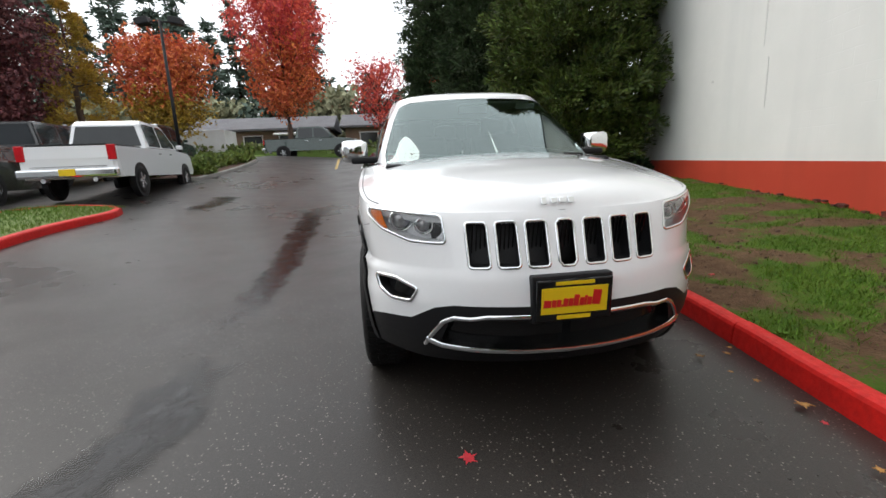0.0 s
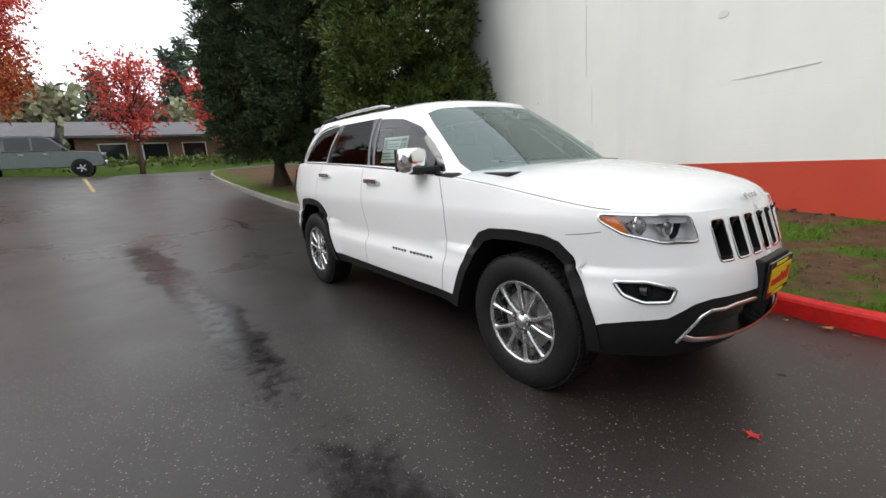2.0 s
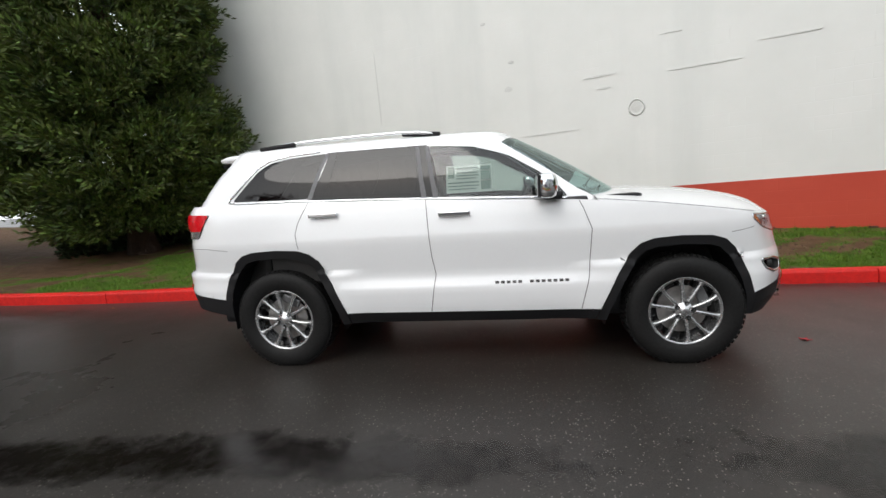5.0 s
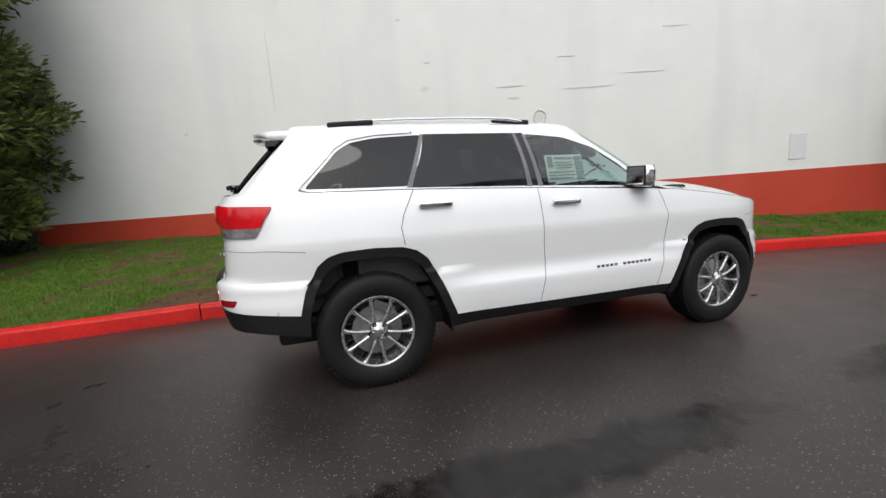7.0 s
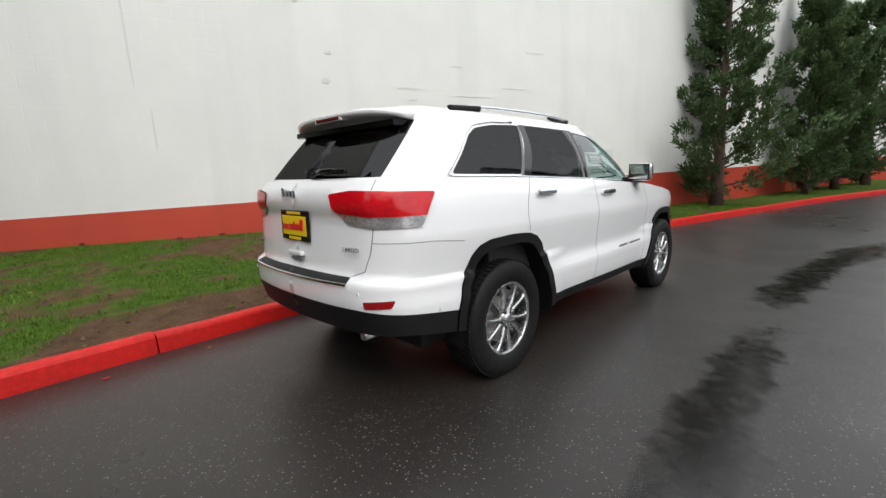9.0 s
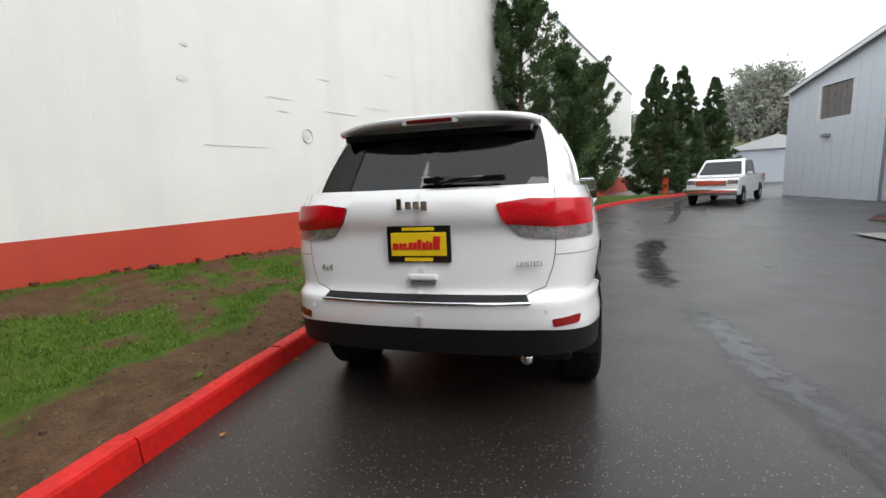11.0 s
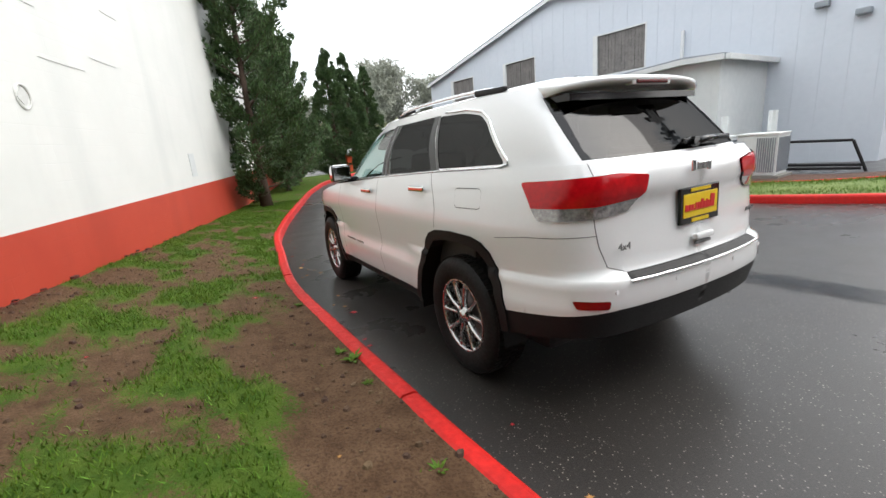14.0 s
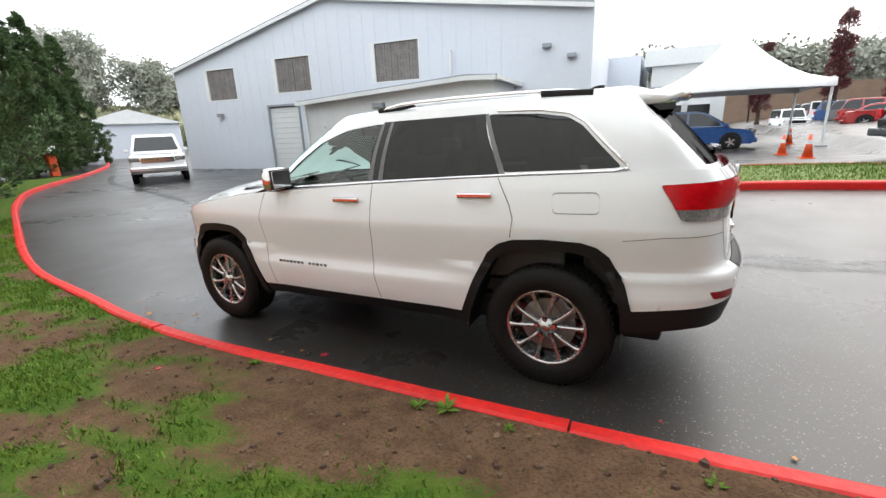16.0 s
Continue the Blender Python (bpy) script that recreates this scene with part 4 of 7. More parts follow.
lower = [t for t in cut["tail"] if t not in set(upper)]
sheet("tail_lamp", flat, upper, body, RED_LENS, suv, "red tail lamp lens", off=0.012)
sheet("reverse_lamp", flat, lower, body, SMOKE_LENS, suv, "clear reversing lamp lens", off=0.010)
lens = sheet("headlight", flat, cut["headlight"], body, LENS, suv, "clear headlight lens")
for ob in lens:
    ob.visible_shadow = False
pocket("headlight_housing", HEAD, body, 0.07, LAMP_BOWL, suv, "grey reflective headlight housing")
for side in (1, -1):
    for y, z, r in ((0.735, 0.955, 0.045), (0.63, 0.935, 0.034)):
        c = body(s_front(y, z), z, -0.055)
        bm = bmesh.new()
        bmesh.ops.create_uvsphere(bm, u_segments=16, v_segments=8, radius=r, matrix=Matrix.Translation((c.x, c.y * side, c.z)))
        part("projector", bm, SMOKE_LENS, suv, "round headlight projector", smooth=True)
        ring = [(c.x + 0.02, c.y * side + math.cos(k * math.tau / 20) * r * 1.2, c.z + math.sin(k * math.tau / 20) * r * 1.1) for k in range(21)]
        part("bezel", sweep(ring, 0.006, 6), CHROME, suv, "chrome projector ring", smooth=True)
amb = [t for t in cut["headlight"] if inside(tuple(sum(flat[i][k] for i in t) / 3 for k in (0, 1)), AMB)]
sheet("side_marker", flat, amb, body, AMBER, suv, "amber side marker", off=-0.012)
ribbon("headlight_surround", dense(HEAD, 0.03), body, 0.012, CHROME, suv, 0.006, closed=True)

# seven-slot grille
for poly in [[(-0.04, 0.765), (0.04, 0.765), (0.04, 0.957), (-0.04, 0.957)]]:
    c = body(0, 0.86)
    bm = prism(rounded([(-0.042, 0.765), (0.042, 0.765), (0.040, 0.957), (-0.040, 0.957)], 0.02), (c.x - 0.07, c.x - 0.05), "x")
    part("grille_mesh", bm, BLACK_PLASTIC, suv, "black grille mesh")
for poly in SLOTS:
    pocket("grille_slot", poly, body, 0.06, BLACK_PLASTIC, suv, "black grille opening")
    ribbon("grille_ring", dense(poly, 0.02), body, 0.011, CHROME, suv, 0.006, "chrome grille ring", closed=True)
ribbon("grille_ring", [(0.0, 0.765), (0.025, 0.765), (0.041, 0.785), (0.040, 0.940), (0.025, 0.957), (0.0, 0.957)], body, 0.011, CHROME, suv, 0.006, "chrome grille ring")
bm = bmesh.new()
for c in (-0.390, -0.260, -0.130, 0, 0.130, 0.260, 0.390):
    for k in range(4):
        q = body(abs(c), 0.86, -0.045)
        y = math.copysign(q.y, c) + (k - 1.5) * 0.019
        add_box(bm, (0.008, 0.004, 0.185), (q.x, y, 0.861), 0, Matrix.Rotation(0.28, 4, "Y"))
part("grille_mesh", bm, GLOSS_BLACK, suv, "thin black grille bars")

# fog lamps and lower intake
pocket("fog_pocket", FOG, body, 0.05, BLACK_PLASTIC, suv, "black fog lamp recess")
ribbon("fog_surround", dense(FOG, 0.02), body, 0.016, CHROME, suv, 0.010, "chrome fog lamp surround", closed=True)
for side in (1, -1):
    q = body(s_front(0.735, 0.65), 0.65, -0.035)
    part("fog_lamp", tube((q.x - 0.02, q.y * side, q.z), (q.x + 0.012, q.y * side, q.z), 0.036, 0.034, 18), WIN_GLASS, suv, "round dark fog lamp")
pocket("intake", INTAKE, body, 0.05, GLOSS_BLACK, suv, "black lower air intake")
line = sf([(0.001, 0.372), (0.2, 0.375), (0.40, 0.386), (0.55, 0.402), (0.615, 0.43)])
ribbon("lower_moulding", dense(line, 0.03)[:len(dense(line, 0.03)) * 4 // 8], body, 0.030, CHROME, suv, 0.02, "chrome lower moulding")
line = sf([(0.001, 0.552), (0.2, 0.555), (0.36, 0.556), (0.43, 0.545), (0.50, 0.548), (0.545, 0.525), (0.59, 0.46), (0.622, 0.395)])
d = []
for a, b in zip(line, line[1:]):
    d += [(a[0] + (b[0] - a[0]) * k / 6, a[1] + (b[1] - a[1]) * k / 6) for k in range(6)]
ribbon("upper_moulding", d + [line[-1]], body, 0.020, CHROME, suv, 0.014, "chrome bumper moulding")
line = sf([(0.001, 0.372), (0.2, 0.375), (0.40, 0.386), (0.55, 0.402), (0.615, 0.43)])

# seams
def seam(name, pts, place=body, width=0.006):
    d = []
    for a, b in zip(pts, pts[1:]):
        n = max(1, int(math.hypot(b[0] - a[0], b[1] - a[1]) / 0.03))
        d += [(a[0] + (b[0] - a[0]) * k / n, a[1] + (b[1] - a[1]) * k / n) for k in range(n)]
    ribbon(name, d + [pts[-1]], place, width, DARK_GAP, suv, 0.0015)


seam("door_gap", sx([(0.775, 0.42), (0.83, 0.66), (0.85, 0.98), (0.80, 1.12), (0.775, 1.17)]))
seam("door_gap", sx([(-0.283, 0.43), (-0.235, 0.70), (-0.255, 0.84), (-0.27, 1.1), (-0.278, 1.235)]))
seam("door_gap", sx([(-1.17, 1.27), (-1.25, 1.12), (-1.273, 1.04), (-1.258, 0.93)]))
seam("tailgate_gap", sr([(0.66, 1.285), (0.655, 0.90), (0.62, 0.80), (0.53, 0.768)]))
seam("bumper_gap", sx([(-1.86, 0.935), (-2.06, 0.955)]) + sr([(0.80, 0.955), (0.66, 0.955)]), width=0.004)
seam("bumper_gap", sx([(1.74, 0.905), (1.82, 0.915), (1.90, 0.93)]), width=0.004)
FUEL = rounded(sx([(-1.49, 1.185), (-1.735, 1.185), (-1.745, 1.075), (-1.50, 1.075)]), 0.03)
d = dense(FUEL, 0.03)
bm = bmesh.new()
rows = [[bm.verts.new(body(p[0], p[1] + w, 0.0015)) for w in (-0.0025, 0.0025)] for p in d]
for i in range(len(d)):
    bm.faces.new((*rows[i], *reversed(rows[(i + 1) % len(d)])))
part("fuel_door_gap", bm, DARK_GAP, suv)
ribbon("step_moulding", sr([(0.55, 0.733), (0.40, 0.731), (0.25, 0.730), (0.12, 0.729), (0.0, 0.729)]), body, 0.016, CHROME, suv, 0.012, "chrome strip on the rear bumper")

# hood
_fy = np.array([body(s, top_z(float(s))).y for s in _SA])
_fx = np.array([body(s, top_z(float(s))).x for s in _SA])
XF0 = float(_fx[0])
HOOD_C = ((0.93, 1.10, 1.35, 1.6, 1.86, 2.02, 2.12, 2.19, XF0), (1.226, 1.224, 1.212, 1.19, 1.15, 1.118, 1.09, 1.058, 0.994))
hood_bm = bmesh.new()
hx = [XF0 - 0.001, XF0 - 0.008, XF0 - 0.02, XF0 - 0.04, XF0 - 0.07, XF0 - 0.11, XF0 - 0.16] + list(np.linspace(XF0 - 0.22, 0.90, 24))
cols, rows = 28, []
for x in hx:
    Y = float(np.interp(-x, -_fx[:250], _fy[:250]))
    ze = belt_z(x) if x < 2.15 else float(np.interp(-x, -_fx[:250], [top_z(float(s)) for s in _SA[:250]]))
    row = []
    for j in range(cols + 1):
        w = -1 + 2 * j / cols
        y = Y * math.sin(w * math.pi / 2)
        xf = float(np.interp(abs(y), np.maximum.accumulate(_fy[:140]), _fx[:140]))
        zc = interp(x + (XF0 - xf) * 0.75, *HOOD_C)
        k = min(1.0, abs(y) / max(Y, 1e-4))
        bulge = 0.012 * max(0, 1 - abs(y) / 0.46) ** 0.5 if abs(y) < 0.46 else 0
        z = ze + max(0, zc - ze) * (1 - k ** 3.2) + bulge * min(1, (XF0 - x) * 3)
        row.append(hood_bm.verts.new((x, y, z)))
    skirt = [hood_bm.verts.new((x - 0.01, s * max(0, Y - 0.012), ze - 0.05)) for s in (-1, 1)]
    rows.append([skirt[0], *row, skirt[1]])
for a, b in zip(rows, rows[1:]):
    for j in range(cols + 2):
        hood_bm.faces.new((a[j], a[j + 1], b[j + 1], b[j]))
HOOD_EDGES = {j: [tuple(r[j].co) for r in rows if r[j].co.x < 1.96] for j in (3, cols - 1)}
part("hood", hood_bm, PAINT, suv, smooth=True)
part("cowl", box((0.5, 1.5, 0.05), (0.98, 0, 1.165), 0.02), BLACK_PLASTIC, suv, "black cowl panel")
for j in (3, cols - 1):
    part("hood_gap", sweep(HOOD_EDGES[j], 0.0035, 5), DARK_GAP, suv)

# glasshouse
WIN_F = rounded([(-0.215, 1.25), (0.72, 1.197), (0.645, 1.292), (0.525, 1.388), (0.31, 1.522), (0.06, 1.598), (-0.27, 1.626)], 0.03, 3)
WIN_R = rounded([(-1.075, 1.285), (-0.37, 1.262), (-0.405, 1.63), (-0.97, 1.63)], 0.025, 3)
WIN_Q = rounded([(-1.835, 1.305), (-1.185, 1.293), (-1.05, 1.63), (-1.36, 1.614), (-1.53, 1.585), (-1.615, 1.535)], 0.03, 3)
def ux(pts):
    return [(u_of_x(x, z), z) for x, z in pts]
def uf(pts):
    return [(u_front(y, z), z) for y, z in pts]
def ur(pts):
    return [(u_rear(y, z), z) for y, z in pts]
PILLARS = ux([(-1.19, 1.285), (-0.205, 1.25), (-0.28, 1.635), (-1.04, 1.635)])
SCREEN = [(-0.001, 1.16)] + uf([(0.74, 1.195), (0.745, 1.25), (0.715, 1.35), (0.68, 1.45), (0.64, 1.55), (0.605, 1.62)]) + uf([(0.52, 1.652)]) + [(-0.001, 1.667)]
BACKLIGHT = ur([(0.635, 1.298), (0.585, 1.62)]) + [(1.001, 1.625), (1.001, 1.295)]
G_OUT = [(-1, G_TOP), (2, G_TOP), (2, 3), (-1, 3)]
G_LOWLINE = [(float(u), g_low(float(u)) - 0.03) for u in np.linspace(0, 1, 80)]
G_UNDER = [(-1, 1.0)] + G_LOWLINE + [(2, 1.2), (2, 0), (-1, 0)]
G_ALL = [(0, G_TOP), (1, G_TOP)] + G_LOWLINE[::-1]
G_REG = [("outside", G_OUT), ("under", G_UNDER), ("front_window", ux(WIN_F)), ("rear_window", ux(WIN_R)), ("quarter_window", ux(WIN_Q)), ("pillar", PILLARS),
         ("windscreen", SCREEN), ("backlight", BACKLIGHT), ("frame", G_ALL)]
g_flat, g_cut = skin([(float(u), float(z)) for u in np.linspace(0, 1, 90) for z in np.linspace(1.16, G_TOP, 16)], G_REG, cabin, 0.025)
sheet("cabin_frame", g_flat, g_cut["frame"], cabin, PAINT, suv, both="one")
sheet("pillar_lining", g_flat, g_cut["frame"], cabin, SEAT, suv, "black inner pillar lining", off=-0.022, both="one")
sheet("door_pillar", g_flat, g_cut["pillar"], cabin, GLOSS_BLACK, suv, "gloss black door pillar trim", off=-0.002)
GLASSES = sheet("front_window", g_flat, g_cut["front_window"], cabin, CLEAR, suv, "clear green side glass", off=-0.004)
GLASSES += sheet("rear_window", g_flat, g_cut["rear_window"], cabin, TINT, suv, "dark tinted side glass", off=-0.003)
GLASSES += sheet("quarter_window", g_flat, g_cut["quarter_window"], cabin, TINT, suv, "dark tinted quarter glass", off=-0.003)
GLASSES += sheet("windscreen", g_flat, g_cut["windscreen"], cabin, SCREEN_GLASS, suv, "clear green windscreen", off=-0.003, both="one")
GLASSES += sheet("rear_screen", g_flat, g_cut["backlight"], cabin, TINT, suv, "dark tinted rear screen", off=-0.003, both="one")
for ob in GLASSES:
    ob.visible_shadow = False
# chrome round the side glass
moulding = ux([(0.74, 1.183), (0.3, 1.212), (-0.3, 1.242), (-0.9, 1.268), (-1.3, 1.281), (-1.80, 1.290), (-1.865, 1.302), (-1.85, 1.325), (-1.745, 1.43), (-1.63, 1.55), (-1.54, 1.603), (-1.36, 1.634), (-1.05, 1.648)])
d = []
for a, b in zip(moulding, moulding[1:]):
    n = max(1, int(abs(a[0] - b[0]) / 0.012) + int(abs(a[1] - b[1]) / 0.04))
    d += [(a[0] + (b[0] - a[0]) * k / n, a[1] + (b[1] - a[1]) * k / n) for k in range(n)]
for s in (1, -1):
    part("window_moulding", sweep([(q.x, q.y * s, q.z) for q in (cabin(*p, 0.003) for p in d)], 0.009, 6), CHROME, suv, "bright moulding along the side glass", smooth=True)
for line in ([(-0.215, 1.245), (-0.275, 1.625)], [(-0.30, 1.25), (-0.35, 1.63)], [(-1.18, 1.285), (-1.045, 1.635)]):
    (xa, za), (xb, zb) = line
    seam("window_gap", ux([(xa + (xb - xa) * k / 6, za + (zb - za) * k / 6) for k in range(7)]), cabin, 0.005)

# roof
bm = bmesh.new()
rows = []
edge = [cabin(float(u), G_TOP - 0.004) for u in np.linspace(0, 1, 70)]
for v, rise in ((0, 0), (0.03, 0.012), (0.08, 0.024), (0.18, 0.036), (0.35, 0.050), (0.6, 0.062), (1.0, 0.068)):
    row = []
    for s in (1, -1):
        for p in (edge if s > 0 else edge[::-1]):
            c = Vector((max(-1.70, min(-0.05, p.x)), 0, 0))
            q = Vector((p.x, p.y * s, 0)).lerp(c, v)
            row.append(bm.verts.new((q.x, q.y, G_TOP - 0.004 + rise)))
    rows.append(row)
for a, b in zip(rows, rows[1:]):
    n = len(a)
    for j in range(n):
        bm.faces.new((a[j], a[(j + 1) % n], b[(j + 1) % n], b[j]))
bmesh.ops.remove_doubles(bm, verts=bm.verts, dist=0.0005)
part("roof", bm, PAINT, suv, smooth=True)

# spoiler over the rear screen, with its brake lamp
bm = bmesh.new()
rows = []
for w in np.linspace(-1, 1, 25):
    back = -2.14 + 0.12 * abs(w) ** 3
    drop = 0.035 * abs(w) ** 4
    prof = [(-1.60, 1.737 - 0.05 * w * w), (-1.85, 1.727 - 0.045 * w * w), (back + 0.06, 1.704 - drop), (back, 1.684 - drop), (back + 0.012, 1.660 - drop), (back + 0.10, 1.654 - drop), (-1.90, 1.622 - drop * 0.4)]
    rows.append([bm.verts.new((x, interp(x, (-2.02, -1.85, -1.60), (0.595, 0.565, 0.53)) * w, z)) for x, z in prof])
for a, b in zip(rows, rows[1:]):
    for k in range(len(a) - 1):
        bm.faces.new((a[k], a[k + 1], b[k + 1], b[k]))
bm.faces.new(rows[0])
bm.faces.new(rows[-1])
part("spoiler", bm, PAINT, suv, smooth=True)
part("spoiler_underside", prism([(-1.93, -0.56), (-2.04, -0.54), (-2.06, 0.54), (-1.93, 0.56)], (1.587, 1.622), "z"), GLOSS_BLACK, suv, "black panel under the spoiler")
part("brake_lamp", box((0.03, 0.26, 0.022), (-2.124, 0, 1.662), 0.008), DIM_RED, suv, "dark red high brake lamp")
part("brake_lamp_pocket", box((0.05, 0.32, 0.036), (-2.105, 0, 1.662), 0.012), PAINT, suv)

# rails, mirrors, handles
for s in (1, -1):
    pts = [(x, s * interp(x, (-1.65, -1.0, -0.3, -0.15), (0.585, 0.612, 0.615, 0.60)), z) for x, z in ((-1.68, 1.682), (-1.60, 1.715), (-1.45, 1.732), (-1.2, 1.741), (-0.8, 1.747), (-0.5, 1.746), (-0.36, 1.740), (-0.25, 1.724), (-0.18, 1.704))]
    part("roof_rail", sweep(pts, 0.013, 8), CHROME, suv, "bright roof rail", smooth=True)
    for x, z in ((-1.50, 1.716), (-0.33, 1.726)):
        part("rail_foot", box((0.30, 0.036, 0.036), (x, s * 0.603, z), 0.012, Matrix.Rotation(-0.06 if x < -1 else 0.07, 4, "Y")), BLACK_PLASTIC, suv, "black roof rail foot")
    # mirror
    bm = box((0.13, 0.20, 0.165), (0.56, s * 0.975, 1.285), 0.045)
    for v in bm.verts:
        if v.co.x > 0.58:
            v.co.y += -s * 0.02 if v.co.y * s > 0.97 else 0
            v.co.z -= 0.012 if v.co.z > 1.3 else 0
    mirror = part("mirror_cap", bm, CHROME, suv, "chrome door mirror cap", smooth=True)
    part("mirror_glass", box((0.008, 0.165, 0.125), (0.493, s * 0.975, 1.285), 0.003), CHROME, suv, "mirror glass")
    part("mirror_rim", box((0.02, 0.185, 0.145), (0.503, s * 0.975, 1.285), 0.008), BLACK_PLASTIC, suv)
    part("mirror_stalk", box((0.12, 0.20, 0.05), (0.60, s * 0.90, 1.215), 0.018), BLACK_PLASTIC, suv, "black mirror stalk")
    for x, z in ((-0.075, 1.133), (-1.04, 1.172)):
        q = body(s_of_x(x, z), z, 0.022)
        part("door_handle", box((0.225, 0.026, 0.036), (x, s * q.y, z), 0.011), CHROME, suv, "bright door handle")
        part("handle_cup", box((0.10, 0.004, 0.05), (x, s * (q.y - 0.021), z - 0.002), 0.001), PAINT, suv)
    # name badge, as plain bars
    for i in range(13):
        if i == 5:
            continue
        q = body(s_of_x(0.20 + i * 0.04, 0.632), 0.632, 0.004)
        part("badge_bar", box((0.026, 0.004, 0.020), (0.20 + i * 0.04, s * q.y, 0.632), 0.001), SILVER_GREY, suv)

# rear wiper, badges, handle, plates
part("wiper_arm", sweep([(-2.31, -0.10, 1.325), (-2.315, -0.22, 1.34), (-2.29, -0.40, 1.345)], [0.022, 0.016, 0.008], 8), GLOSS_BLACK, suv, "black rear wiper", smooth=True)
part("wiper_blade", box((0.025, 0.42, 0.03), (-2.30, -0.22, 1.335), 0.008), GLOSS_BLACK, suv)
part("wiper_pivot", tube((-2.265, -0.09, 1.325), (-2.33, -0.09, 1.33), 0.026), GLOSS_BLACK, suv)
for y in (0.62, -0.02):
    part("front_wiper", sweep([(1.10, y, 1.205), (1.02, y - 0.28, 1.222), (0.98, y - 0.55, 1.25)], [0.012, 0.009, 0.006], 6), GLOSS_BLACK, suv, "black windscreen wiper", smooth=True)
for i, (y, w, h) in enumerate(((0.088, 0.030, 0.058), (0.040, 0.034, 0.040), (0.0, 0.034, 0.040), (-0.042, 0.034, 0.048))):
    part("badge_shape", box((0.012, w, h), (-2.42, y, 1.215 + (0.006 if i == 0 else -0.004 if i == 3 else 0)), 0.006), CHROME, suv, "chrome badge shape")
    xx = XF0 + 0.006 - 0.02
    part("badge_shape", box((0.012, w * 0.9, h * 0.62), (2.222, -y * 0.95, 1.036), 0.004, Matrix.Rotation(-0.55, 4, "Y")), CHROME, suv, "chrome badge shape")
part("gate_handle", box((0.03, 0.155, 0.03), (-2.42, -0.02, 0.855), 0.01), PAINT, suv)
part("gate_handle_recess", box((0.012, 0.13, 0.018), (-2.417, -0.02, 0.822), 0.004), DARK_GAP, suv)


def plate(m, label):
    root = empty("plate", m)
    root.parent = suv
    tagged(root, label)
    part("plate_frame", box((0.016, 0.335, 0.185), (0, 0, 0), 0.006), GLOSS_BLACK, root, "black plate frame")
    part("plate_sheet", box((0.006, 0.292, 0.118), (0.008, 0, 0.0), 0.002), PLATE_YELLOW, root, "yellow dealer plate")
    part("frame_mark", box((0.004, 0.17, 0.016), (0.008, 0.0, 0.077), 0.001), PLATE_YELLOW, root)
    part("frame_mark", box((0.004, 0.15, 0.018), (0.008, 0.0, -0.077), 0.001), PLATE_YELLOW, root)
    r = random.Random(3)
    y = 0.118
    for w, h in ((0.042, 0.066), (0.022, 0.036), (0.012, 0.044), (0.022, 0.036), (0.026, 0.05), (0.022, 0.036), (0.024, 0.036), (0.008, 0.010), (0.020, 0.032), (0.022, 0.032), (0.036, 0.032)):
        part("red_bar", box((0.004, w * 0.86, h), (0.0125, y - w / 2, -0.004 + h / 2 - 0.022), 0.001, Matrix.Rotation(-0.10, 4, "X")), PLATE_RED, root)
        y -= w
    return root


plate(Matrix.Translation((2.372, 0.0, 0.632)) @ Matrix.Rotation(0.06, 4, "Y"), "yellow dealer plate with red lettering bars")
plate(Matrix.Translation((-2.402, 0.0, 1.020)) @ Matrix.Rotation(math.pi, 4, "Z"), "yellow dealer plate with red lettering bars")
part("plate_mount", box((0.05, 0.36, 0.21), (2.338, 0, 0.632), 0.012), BLACK_PLASTIC, suv, "black plate holder")


def lettering(text, size, m, material, name):
    cu = bpy.data.curves.new(name, "FONT")
    cu.body, cu.size, cu.extrude, cu.align_x = text, size, 0.002, "CENTER"
    tmp = new("tmp", cu)
    me = bpy.data.meshes.new_from_object(tmp.evaluated_get(bpy.context.evaluated_depsgraph_get()))
    bpy.data.objects.remove(tmp)
    me.materials.clear()
    me.materials.append(material)
    ob = new(name, me)
    ob.parent = suv
    ob.matrix_basis = m
    return ob


face_back = Matrix(((0, 0, -1, 0), (-1, 0, 0, 0), (0, 1, 0, 0), (0, 0, 0, 1)))
lettering("4x4", 0.05, Matrix.Translation((-2.378, 0.54, 0.875)) @ Matrix.Rotation(-0.14, 4, "Z") @ face_back, SILVER_GREY, "drive_badge")
lettering("LIMITED", 0.034, Matrix.Translation((-2.378, -0.545, 0.905)) @ Matrix.Rotation(0.16, 4, "Z") @ face_back, SILVER_GREY, "trim_badge")
part("exhaust_tip", tube((-2.12, -0.52, 0.405), (-2.31, -0.52, 0.41), 0.028, 0.030, 16), CHROME, suv, "chrome exhaust tip", smooth=True)
for y in (0.62, 0.25, -0.25, -0.62):
    q = body(s_rear(abs(y), 0.69), 0.69, 0.001)
    part("parking_sensor", tube((q.x + 0.01, y, 0.69), (q.x - 0.002, y, 0.69), 0.011, None, 12), PAINT, suv)
part("roof_fin", prism([(-1.45, 1.745), (-1.62, 1.745), (-1.62, 1.782), (-1.58, 1.782)], (-0.02, 0.02)), BLACK_PLASTIC, suv, "black roof aerial fin")

